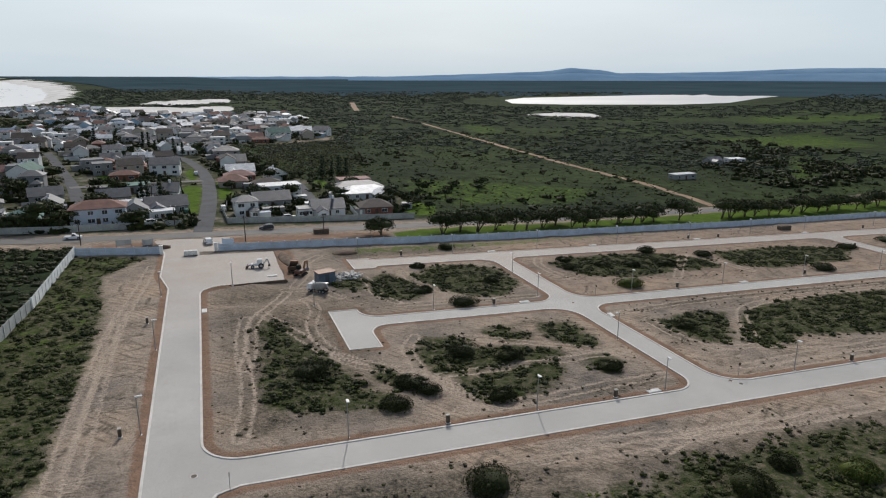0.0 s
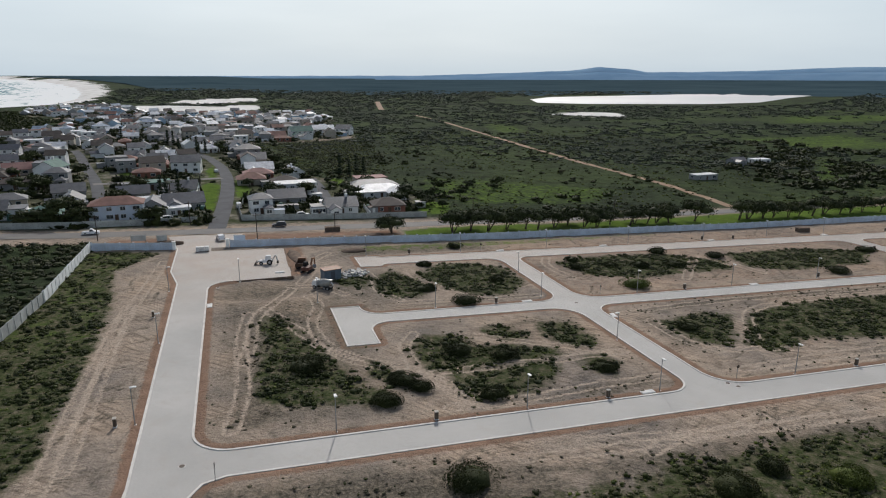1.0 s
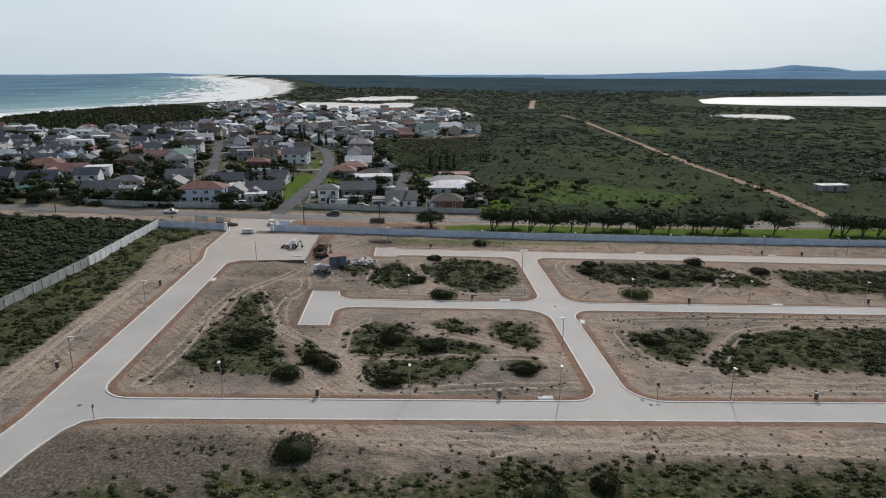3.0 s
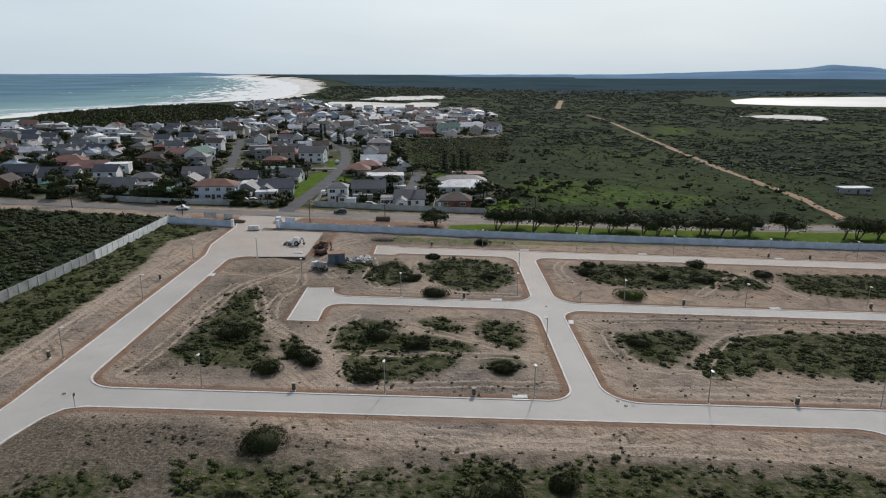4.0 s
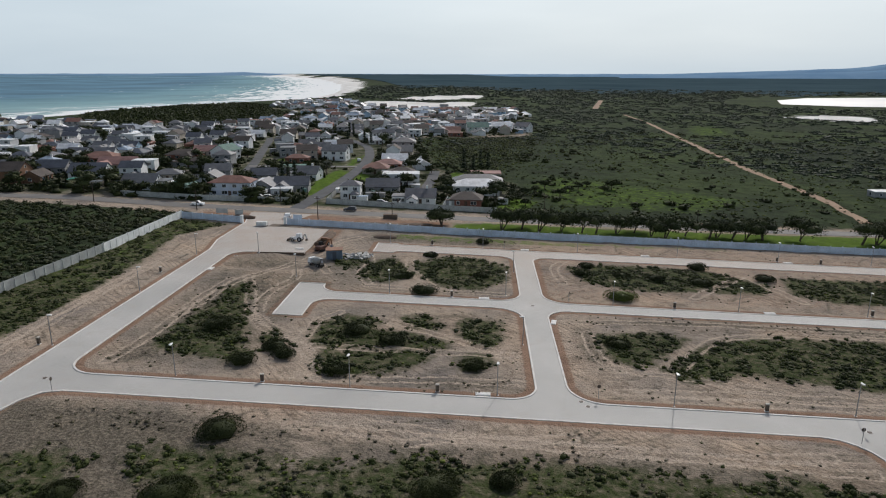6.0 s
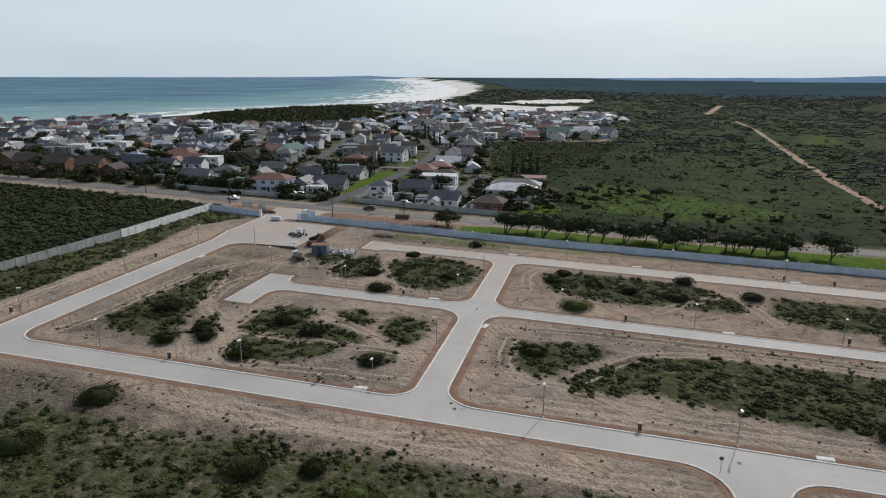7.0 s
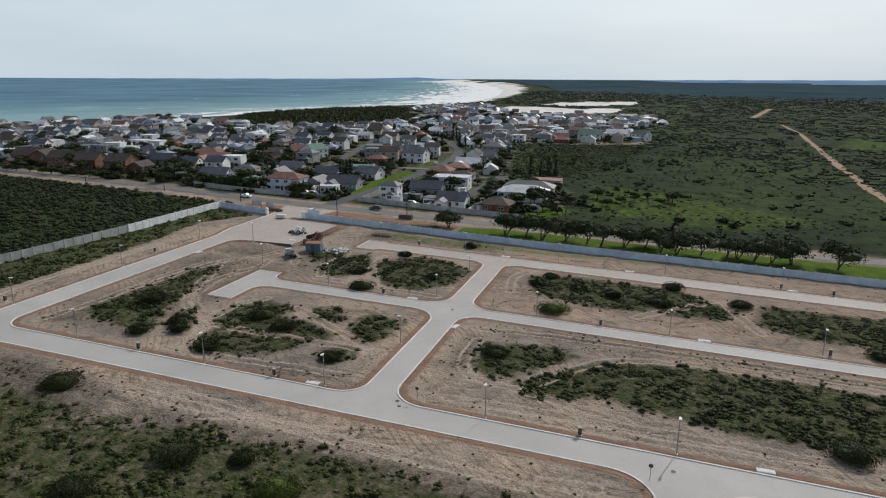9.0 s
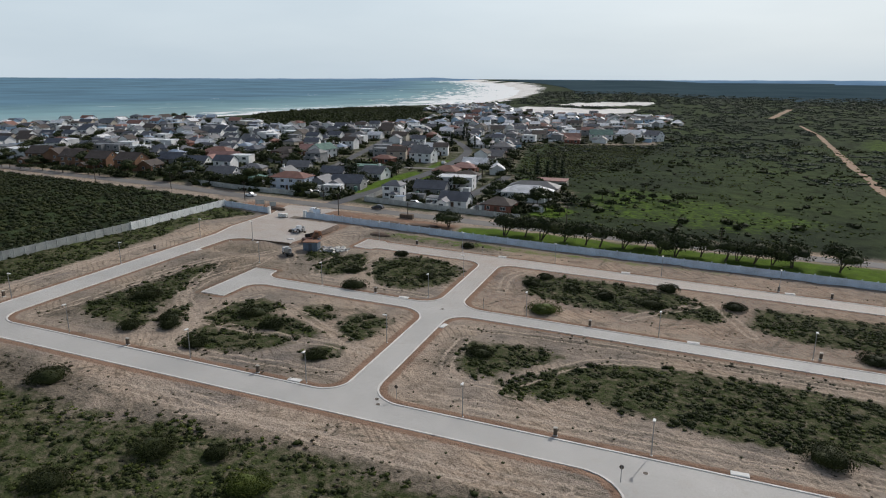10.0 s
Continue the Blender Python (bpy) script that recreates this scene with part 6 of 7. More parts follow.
def excavator(x, y, turn):
    ob = thing("excavator", x, y, None, turn, "dark dusty excavator with orange boom", "excavator")
    for s in (-1, 1):
        part("track", profile(bmesh.new(), [(-1.4, 0.2), (-1.2, 0.55), (1.2, 0.55), (1.4, 0.2), (1.15, 0.0), (-1.15, 0.0)], s * 0.75 - 0.2, s * 0.75 + 0.2), M["tyre"], ob)
    part("house", boxed(-1.3, -0.8, 0.62, 0.9, 0.8, 1.35, 0.08), M["paint_red"], ob)
    cab = part("cab", profile(bmesh.new(), [(-0.2, 1.352), (-0.2, 2.15), (0.6, 2.15), (0.85, 1.352)], 0.05, 0.78, 0.05), M["tyre"], ob)
    part("cab_window", profile(bmesh.new(), [(-0.1, 1.45), (-0.1, 2.05), (0.52, 2.05), (0.72, 1.45)], 0.785, 0.8), M["glass"], cab)
    part("boom", profile(bmesh.new(), [(0.7, 1.2), (1.7, 2.6), (2.7, 2.5), (2.7, 2.3), (1.8, 2.3), (0.95, 1.0)], -0.5, -0.22), M["paint_orange"], ob, "orange boom")
    part("stick", profile(bmesh.new(), [(2.6, 2.55), (2.8, 2.5), (3.0, 0.9), (2.85, 0.9)], -0.46, -0.26), M["paint_orange"], ob)
    part("bucket", profile(bmesh.new(), [(2.8, 0.95), (3.1, 0.9), (3.05, 0.3), (2.6, 0.25), (2.5, 0.55)], -0.65, -0.05), M["steel"], ob)


excavator(16.0, 126.6, 60)


def tipper(x, y, turn):
    ob = thing("tipper_truck", x, y, None, turn, "small dark tipper truck with an orange cab", "truck")
    part("chassis", boxed(-2.0, -0.5, 0.45, 2.0, 0.5, 0.65, 0.03), M["tyre"], ob)
    cab = part("cab", profile(bmesh.new(), [(0.9, 0.6), (0.9, 1.8), (1.6, 1.8), (1.95, 1.2), (2.0, 0.5)], -0.85, 0.85, 0.06), M["paint_orange"], ob)
    part("windscreen", profile(bmesh.new(), [(1.66, 1.72), (1.7, 1.74), (1.99, 1.25), (1.95, 1.23)], -0.7, 0.7), M["glass"], cab)
    bm = boxed(-2.1, -0.9, 0.7, 0.8, 0.9, 0.78)
    for a in ((-2.1, -0.9, 0.78, 0.8, -0.82, 1.4), (-2.1, 0.82, 0.78, 0.8, 0.9, 1.4), (0.72, -0.82, 0.78, 0.8, 0.82, 1.5), (-2.1, -0.82, 0.78, -2.02, 0.82, 1.4)):
        box(bm, *a)
    part("load_bed", bm, M["timber"], ob)
    for px in (1.4, -1.2):
        for s in (-1, 1):
            wheel(ob, px, s * 0.75, 0.4, 0.26)


tipper(15.2, 130.6, 75)


def loader(x, y, turn):
    """The small white machine on the parking area."""
    ob = thing("backhoe_loader", x, y, lz(x, y) + 0.05, turn, "white and grey backhoe loader parked on the paving", "loader")
    part("body", profile(bmesh.new(), [(-0.9, 0.5), (-0.9, 1.0), (0.3, 1.05), (1.5, 0.95), (1.6, 0.5)], -0.55, 0.55, 0.06), M["paint_white"], ob)
    cab = part("cab", profile(bmesh.new(), [(-0.8, 1.0), (-0.75, 1.9), (0.25, 1.9), (0.4, 1.05)], -0.55, 0.55, 0.05), M["paint_white"], ob)
    part("side_window", profile(bmesh.new(), [(-0.68, 1.15), (-0.65, 1.78), (0.18, 1.78), (0.28, 1.15)], -0.58, -0.545), M["glass"], cab)
    part("front_arm", profile(bmesh.new(), [(0.6, 1.1), (1.9, 0.8), (2.3, 0.4), (2.15, 0.35), (1.75, 0.65), (0.6, 0.9)], -0.4, 0.4), M["steel"], ob)
    part("front_bucket", profile(bmesh.new(), [(2.15, 0.1), (2.15, 0.7), (2.3, 0.7), (2.7, 0.08)], -0.85, 0.85), M["kiosk"], ob)
    part("rear_arm", profile(bmesh.new(), [(-0.9, 0.8), (-1.6, 1.9), (-1.9, 1.85), (-2.2, 0.7), (-2.0, 0.7), (-1.72, 1.6), (-0.9, 0.6)], -0.12, 0.12), M["paint_silver"], ob)
    part("rear_bucket", profile(bmesh.new(), [(-2.3, 0.7), (-1.9, 0.7), (-1.85, 0.3), (-2.3, 0.2)], -0.3, 0.3), M["kiosk"], ob)
    for px, r in ((-0.5, 0.55), (1.2, 0.38)):
        for s in (-1, 1):
            wheel(ob, px, s * 0.62, r, 0.26)


loader(8.6, 134.2, 172)


def skip(x, y, turn):
    ob = thing("skip_container", x, y, None, turn, "rusty brown steel container on the sand", "container")
    part("body", boxed(-1.9, -0.75, -0.05, 1.9, 0.75, 1.25, 0.04), M["kiosk"], ob)
    for i in range(5):
        part("rib", boxed(-1.7 + 0.8 * i, -0.8, 0.0, -1.6 + 0.8 * i, -0.752, 1.15), M["soil"], ob)
    part("rim", boxed(-1.95, -0.82, 1.252, 1.95, 0.82, 1.32), M["soil"], ob)


skip(157.6, 140.6, -4)
skip(26.4, 163.2, 0)


# ---- the town ----
def quad_roof(kind, w, d, z, rise, over=0.35, thick=0.16):
    """Gable (ridge along x), hip or flat roof over w by d."""
    bm = bmesh.new()
    a, b = w / 2 + over, d / 2 + over
    if kind == "flat":
        box(bm, -w / 2 - 0.12, -d / 2 - 0.12, z + 0.002, w / 2 + 0.12, d / 2 + 0.12, z + 0.25)
        return bm
    e = over * rise / (d / 2)
    run = 0.0 if kind == "gable" else min(a * 0.75, b)
    lo, hi = z - e, z + rise
    eaves = [(-a, -b, lo), (a, -b, lo), (a, b, lo), (-a, b, lo)]
    ridge = [(-a + run, 0, hi), (a - run, 0, hi)]
    top = [bm.verts.new((x, y, q + thick)) for x, y, q in eaves + ridge]
    bot = [bm.verts.new((x, y, q + 0.01)) for x, y, q in eaves + ridge]
    faces = [(0, 1, 5, 4), (2, 3, 4, 5), (1, 2, 5), (3, 0, 4)]
    for f in faces[: 4 if run else 2]:
        bm.faces.new([top[i] for i in f])
        bm.faces.new([bot[i] for i in f][::-1])
    rim = [(0, 1), (1, 2), (2, 3), (3, 0)] if run else [(0, 1), (2, 3), (1, 5), (5, 2), (3, 4), (4, 0)]
    for i, j in rim:
        bm.faces.new((bot[i], bot[j], top[j], top[i]))
    return bm


def wall_block(kind, w, d, h, rise):
    bm = bmesh.new()
    if kind != "gable":
        return box(bm, -w / 2, -d / 2, -0.6, w / 2, d / 2, h)
    s = [(-d / 2, -0.6), (d / 2, -0.6), (d / 2, h), (0, h + rise), (-d / 2, h)]
    ends = [[bm.verts.new((x, y, z)) for y, z in s] for x in (-w / 2, w / 2)]
    for i in range(5):
        j = (i + 1) % 5
        bm.faces.new((ends[0][i], ends[0][j], ends[1][j], ends[1][i]))
    bm.faces.new(ends[0][::-1])
    bm.faces.new(ends[1])
    bmesh.ops.recalc_face_normals(bm, faces=bm.faces[:])
    return bm


def window(parent, x, y, z, w, h, side, rich):
    """A window in a wall; side: s or n (faces y), e or w (faces x)."""
    out = {"s": (0, -1), "n": (0, 1), "e": (1, 0), "w": (-1, 0)}[side]
    def slab(p, q, a, b, c, d):
        if out[1]:
            y0, y1 = sorted((y + out[1] * p, y + out[1] * q))
            return boxed(x + a, y0, c, x + b, y1, d)
        x0, x1 = sorted((x + out[0] * p, x + out[0] * q))
        return boxed(x0, y + a, c, x1, y + b, d)
    f = part("window", slab(0.002, 0.05, -w / 2 - 0.07, w / 2 + 0.07, z - 0.07, z + h + 0.07), M["frame"], parent)
    if rich:
        part("pane", slab(0.052, 0.064, -w / 2, -0.03, z, z + h), M["glass"], f)
        part("pane", slab(0.052, 0.064, 0.03, w / 2, z, z + h), M["glass"], f)
    else:
        part("pane", slab(0.052, 0.064, -w / 2, w / 2, z, z + h), M["glass"], f)


def house(x, y, turn, w, d, storeys, roof, wall, tiles, label, seed, rich=True, chimney=False, garage=False, wing=False, lean_to=False):
    rng = random.Random(seed)
    ob = thing("house", x, y, (lz(x, y) if rich else 0.0), turn, label, "house", "houses of the town")
    h = 2.05 * storeys + 0.25
    rise = {"gable": d * 0.30, "hip": d * 0.21, "flat": 0.0}[roof]
    part("wall", wall_block(roof, w, d, h, rise), M[wall], ob)
    part("roof", quad_roof(roof, w, d, h, rise), M[tiles], ob)
    part("door", boxed(-0.45, -d / 2 - 0.05, -0.05, 0.45, -d / 2 - 0.002, 1.8), M["timber"], ob)
    cols = max(2, int(w / 3.2)) if rich else 2
    for s in range(storeys):
        for i in range(cols):
            px = -w / 2 + (i + 0.5) * w / cols
            if s == 0 and abs(px) < 1.0:
                continue
            window(ob, px, -d / 2, 0.8 + 2.05 * s, rng.choice((0.9, 1.2, 1.6)), 0.95, "s", rich)
        if rich:
            window(ob, w / 2, rng.uniform(-0.2, 0.2) * d, 0.8 + 2.05 * s, 1.0, 0.95, "e", True)
            window(ob, -w / 2, rng.uniform(-0.2, 0.2) * d, 0.8 + 2.05 * s, 1.0, 0.95, "w", True)
    if roof == "gable" and rich:
        window(ob, w / 2, 0, h + rise * 0.25, 0.8, 0.8, "e", False)
    if wing:
        ww, wd = w * rng.uniform(0.34, 0.46), d * rng.uniform(0.45, 0.65)
        wx, wh = rng.choice((-1, 1)) * w * 0.26, 2.2
        for nm, bm_, mt in (("wing_wall", wall_block(roof, wd + d * 0.3, ww, wh, ww * 0.28), M[wall]), ("wing_roof", quad_roof(roof, wd + d * 0.3, ww, wh, ww * 0.28, 0.25), M[tiles])):
            bmesh.ops.transform(bm_, matrix=pose(wx, -d / 2 - wd / 2 + d * 0.15, -0.004, 0, 0, 90), verts=bm_.verts)
            part(nm, bm_, mt, ob)
        window(ob, wx, -d / 2 - wd, 0.8, 1.3, 0.95, "s", rich)
    if lean_to:
        part("lean_to", boxed(-w / 2 - 3.2, -d * 0.1, -0.6, -w / 2 - 0.002, d * 0.4, 2.0), M[wall], ob)
        part("lean_to_roof", boxed(-w / 2 - 3.4, -d * 0.1 - 0.2, 2.002, -w / 2 - 0.02, d * 0.4 + 0.2, 2.14), M["r_grey"], ob)
    if chimney:
        c = part("chimney", boxed(w * 0.2 - 0.3, -0.3, h, w * 0.2 + 0.3, 0.3, h + rise + 0.9, 0.02), M["white"], ob)
        part("chimney_cap", boxed(w * 0.2 - 0.36, -0.36, h + rise + 0.902, w * 0.2 + 0.36, 0.36, h + rise + 1.02), M["slab"], c)
    if garage:
        part("garage", boxed(w / 2 + 0.002, -d / 2, -0.6, w / 2 + 4.0, d / 2 - 1.0, 2.5), M[wall], ob)
        part("garage_roof", boxed(w / 2 + 0.02, -d / 2 - 0.15, 2.502, w / 2 + 4.15, d / 2 - 0.9, 2.7), M[tiles], ob)
        part("garage_door", boxed(w / 2 + 0.6, -d / 2 - 0.04, 0.0, w / 2 + 3.4, -d / 2 - 0.002, 2.1), M["frame"], ob)
    return ob


WORDS = {"white": "white", "cream": "cream", "pinkish": "pale blue-white", "greywall": "grey", "bluewall": "light blue", "brick": "orange brick", "brick_red": "red brick",
         "r_grey": "grey", "r_slate": "slate-blue", "r_dark": "dark brown", "r_terra": "terracotta", "r_pink": "faded red", "r_green": "green", "r_white": "white", "r_blue": "pale blue"}


def house_label(wall, tiles, roof, storeys):
    return f"{WORDS[wall]} {'two-storey' if storeys > 1 else 'single-storey'} house with a {WORDS[tiles]} {roof} roof"


# x, y, turn, width, depth, storeys, roof, walls, tiles, chimney, garage
KNOWN = [
    (-27.2, 188.4, 3, 13.0, 7.6, 2, "hip", "pinkish", "r_terra", 0, 0), (-31.5, 198.5, 3, 8, 8, 1, "hip", "cream", "r_terra", 0, 0),
    (-19.2, 195.6, 92, 8.5, 6.8, 1, "gable", "greywall", "r_slate", 0, 0), (-12.2, 190.4, 8, 6.4, 4.2, 1, "flat", "white", "r_white", 0, 0), (-11.5, 200.5, 8, 11, 8, 1, "gable", "greywall", "r_slate", 0, 0), (-20, 206, 5, 9, 7, 1, "flat", "white", "r_white", 0, 0),
    (-13, 226, -5, 9, 8, 1, "gable", "white", "r_grey", 1, 0), (-44.5, 190.0, 10, 8, 6.5, 1, "hip", "greywall", "r_green", 0, 0), (-60, 192.6, 6, 12.5, 7.6, 1, "gable", "white", "r_grey", 0, 1),
    (-88, 212, 10, 12, 9, 1, "gable", "white", "r_slate", 0, 0), (-89, 233, 6, 14, 8, 1, "gable", "cream", "r_pink", 0, 0), (-107, 252, 4, 15, 10, 1, "hip", "brick_red", "r_terra", 0, 0),
    (-60, 267, 80, 11, 8, 2, "gable", "white", "r_green", 1, 0), (-78, 266, 3, 14, 9, 1, "hip", "brick_red", "r_dark", 0, 0), (-65, 243, 5, 12, 7, 1, "hip", "greywall", "r_dark", 0, 0),
    (-38, 286, 10, 7, 8, 2, "flat", "greywall", "r_grey", 0, 0), (-29, 296, 6, 12, 9, 1, "hip", "brick_red", "r_terra", 0, 0), (-15, 283, -4, 11, 8, 2, "gable", "white", "r_grey", 0, 0),
    (-183, 211, 12, 16, 10, 2, "flat", "white", "r_white", 0, 0),
    (-161, 203, 10, 9, 9, 2, "gable", "brick", "r_dark", 0, 0), (-150, 202, 100, 9, 8, 2, "gable", "brick", "r_dark", 0, 0), (-137, 199, 9, 10, 8.5, 2, "gable", "brick", "r_dark", 0, 0),
    (-122, 198, 8, 9.5, 8.5, 2, "gable", "brick", "r_dark", 0, 0), (-107, 198, 6, 9.5, 8.5, 2, "gable", "brick", "r_dark", 0, 0), (-99.5, 200, 96, 8, 6, 1, "gable", "brick", "r_dark", 0, 0),
    (-150, 222, 10, 16, 9, 1, "flat", "white", "r_white", 0, 0), (-128, 224, 8, 12, 9, 1, "hip", "cream", "r_grey", 0, 0), (-108, 222, 8, 11, 8, 1, "gable", "greywall", "r_slate", 0, 0),
    (9.9, 192.0, 4, 6.2, 6.0, 2, "hip", "white", "r_slate", 0, 0), (18.2, 205.5, 3, 11, 7.5, 1, "gable", "greywall", "r_slate", 0, 0), (22.5, 220.5, 5, 13, 8, 2, "flat", "white", "r_white", 0, 0),
    (32.6, 189.0, 1, 9.2, 7.4, 1, "gable", "white", "r_slate", 1, 0), (25.8, 187.6, 1, 4.0, 5.0, 1, "flat", "white", "r_grey", 0, 0),
    (47.0, 189.4, -4, 9.5, 8.4, 1, "hip", "brick_red", "r_dark", 0, 0), (50, 216, 2, 17, 9, 1, "hip", "white", "r_white", 0, 0), (50, 227, 2, 18, 9, 1, "hip", "cream", "r_grey", 0, 0), (53, 246, 2, 12, 8, 1, "flat", "cream", "r_pink", 0, 0),
    (48, 457, 10, 15, 10, 2, "gable", "white", "r_green", 0, 0), (66, 476, -8, 15, 9, 2, "gable", "white", "r_white", 0, 0), (82, 482, -30, 11, 9, 2, "gable", "white", "r_slate", 0, 0), (30, 440, 5, 13, 9, 1, "gable", "cream", "r_terra", 0, 0),
    (12, 310, 0, 11, 9, 1, "gable", "cream", "r_grey", 0, 0), (10, 336, 2, 12, 9, 2, "hip", "greywall", "r_grey", 0, 0), (13, 276, 3, 11, 8, 1, "gable", "white", "r_white", 0, 0), (9, 248, 2, 10, 9, 1, "hip", "cream", "r_terra", 0, 0), (12, 262, 2, 11, 8, 1, "hip", "brick_red", "r_pink", 0, 0),
    (-24, 240, 8, 12, 8, 1, "flat", "greywall", "r_green", 0, 0), (-27, 218, 8, 9, 7, 1, "gable", "greywall", "r_slate", 0, 0), (-46, 224, 12, 9, 7, 1, "gable", "greywall", "r_grey", 0, 0),
    (-203, 216, 14, 14, 10, 2, "flat", "cream", "r_grey", 0, 0), (-224, 222, 16, 14, 10, 2, "flat", "white", "r_white", 0, 0),
    (206, 243, 4, 12, 5, 1, "flat", "greywall", "r_white", 0, 0), (262, 286, 5, 9, 6, 1, "gable", "greywall", "r_grey", 0, 0), (279, 288, -6, 10, 6, 1, "flat", "white", "r_white", 0, 0),
]
for i, (x, y, a, w, d, st, rf, wl_, tl, ch, ga) in enumerate(KNOWN):
    house(x, y, a, w, d, st, rf, wl_, tl, house_label(wl_, tl, rf, st), 400 + i, True, bool(ch), bool(ga), (i % 3 == 1) and rf != "flat", i % 4 == 2)

KINDS = [
    (11, 8, 1, "gable", "white", "r_grey"), (12, 9, 1, "hip", "cream", "r_grey"), (10, 8, 2, "gable", "white", "r_slate"), (13, 9, 1, "hip", "greywall", "r_dark"), (11, 8, 2, "flat", "white", "r_white"),
    (12, 8, 1, "gable", "white", "r_white"), (10, 9, 2, "hip", "greywall", "r_grey"), (13, 8, 1, "hip", "brick_red", "r_terra"), (11, 9, 1, "gable", "bluewall", "r_slate"), (12, 9, 2, "gable", "cream", "r_dark"),
    (10, 8, 1, "hip", "white", "r_blue"), (12, 8, 1, "gable", "greywall", "r_grey"), (11, 9, 2, "flat", "greywall", "r_grey"), (13, 9, 1, "gable", "cream", "r_pink"), (10, 8, 2, "gable", "white", "r_dark"), (12, 9, 1, "hip", "greywall", "r_slate"),
]


def town_spots():
    rng = random.Random(21)
    lines = [MAIN_ROAD, STREET, BACK_STREET, SIDE_STREET, [(-1.5, 262), (-44, 250)]]
    clear = (13.5, 9.0, 8.5, 8.5, 7.0)
    out = []
    y = 196.0
    while y < 920:
        x = -398.0 + rng.uniform(0, 10)
        while x < 112:
            px, py = x + rng.uniform(-3, 3), y + rng.uniform(-3.5, 3.5)
            ax, ay = np.array(px), np.array(py)
            ok = inside(TOWN, ax, ay) and rng.random() > (0.24 if py < 340 else 0.1) and float(near(TOWN, ax, ay, True)) > 4
            ok = ok and all(float(near(l, ax, ay)) > c for l, c in zip(lines, clear))
            ok = ok and all(math.hypot(px - k[0], py - k[1]) > 0.5 * (k[3] + 9.5) for k in KNOWN)
            if ok and not (px > 40 and py < 300):
                out.append((px, py))
            x += 12.6
        y += 14.4
    return out


TOWN_SPOTS = sorted(town_spots(), key=lambda p: math.hypot(p[0] - 20, p[1] - 60))
NEAR_TOWN, FAR_TOWN = TOWN_SPOTS[:270], TOWN_SPOTS[270:]
rng_town = random.Random(9)
models = [house(0, 0, 0, w, d, st, rf, wl_, tl, house_label(wl_, tl, rf, st), 700 + i, False, i % 5 == 0, False, i % 2 == 0 and rf != "flat", i % 3 == 0) for i, (w, d, st, rf, wl_, tl) in enumerate((0.74 * q[0], 0.78 * q[1], *q[2:]) for q in KINDS)]
for i, (x, y) in enumerate(NEAR_TOWN):
    k = rng_town.choice((0, 0, 0, 1, 2, 2, 3, 4, 4, 5, 5, 6, 7, 8, 9, 10, 10, 11, 12, 14, 15))
    m = pose(x, y, lz(x, y), 0, 0, 8 + rng_town.choice((0, 0, 0, 90, -90)) + rng_town.uniform(-9, 9))
    if i < len(models):
        models[i].matrix_basis = m
    else:
        copy_thing(models[k], m)


def far_houses(spots):
    """The houses too far off to pick apart, with their own walls, roofs and windows."""
    rng = random.Random(12)
    walls, roofs = ["white", "white", "white", "cream", "greywall", "bluewall"], ["r_grey", "r_slate", "r_white", "r_white", "r_dark", "r_blue", "r_grey", "r_terra"]
    keys = sorted(set(walls + roofs)) + ["glass"]
    verts, faces, mats = [], [], []
    for x, y in spots:
        w, d, st = rng.uniform(6.4, 10), rng.uniform(5.4, 7.2), rng.choice((1, 1, 2))
        h, rf = 2.05 * st + 0.25, rng.choice(("gable", "gable", "hip", "flat"))
        rise = {"gable": 0.3, "hip": 0.21, "flat": 0.0}[rf] * d
        m = pose(x, y, lz(x, y), 0, 0, rng.uniform(-12, 25) + rng.choice((0, 0, 90)))
        for bm_, key in ((wall_block(rf, w, d, h, rise), rng.choice(walls)), (quad_roof(rf, w, d, h, rise), rng.choice(roofs)), (boxed(-w * 0.3, -d / 2 - 0.03, h - 1.4, -w * 0.12, -d / 2 - 0.002, h - 0.5), "glass"), (boxed(w * 0.1, -d / 2 - 0.03, h - 1.4, w * 0.3, -d / 2 - 0.002, h - 0.5), "glass")):
            k = len(verts)
            bm_.verts.index_update()
            verts += [m @ v.co for v in bm_.verts]
            for f in bm_.faces:
                faces.append([k + v.index for v in f.verts])
                mats.append(keys.index(key))
            bm_.free()
    me = mesh_of("far_houses", verts, faces, M[keys[0]])
    for key in keys[1:]:
        me.materials.append(M[key])
    me.polygons.foreach_set("material_index", mats)
    tagged(new("far_houses", me), "crowded small houses at the far end of town", "houses", "", "stuff")


far_houses(FAR_TOWN)


def town_shrubs():
    rng = random.Random(61)
    taken = np.array(TOWN_SPOTS + [(k[0], k[1]) for k in KNOWN])
    lines = [(MAIN_ROAD, 6), (STREET, 4.2), (BACK_STREET, 3.6), (SIDE_STREET, 3.8), ([(-1.5, 262), (-44, 250)], 3.2)]
    out = []
    for _ in range(13000):
        x, y = rng.uniform(-340, 105), 178 + 580 * rng.random() ** 1.25
        ax, ay = np.array(x), np.array(y)
        if inside(TOWN, ax, ay) and not (2 < x < 58 and y < 186) and not any(inside(q, ax, ay) for q in LAWNS) and np.hypot((taken[:, 0] - x) / 1.2, taken[:, 1] - y).min() > 3.9 and noise.noise((x * 0.07, y * 0.07, 2)) > rng.uniform(-0.5, 0.2) and all(float(near(l, ax, ay)) > c for l, c in lines):
            out.append((x, y, rng.uniform(0.9, 3.0)))
    return out


scatter("garden_shrubs", FAR_SHRUB, town_shrubs(), M["bush"], "dark green garden shrubs between the houses", "shrubs")


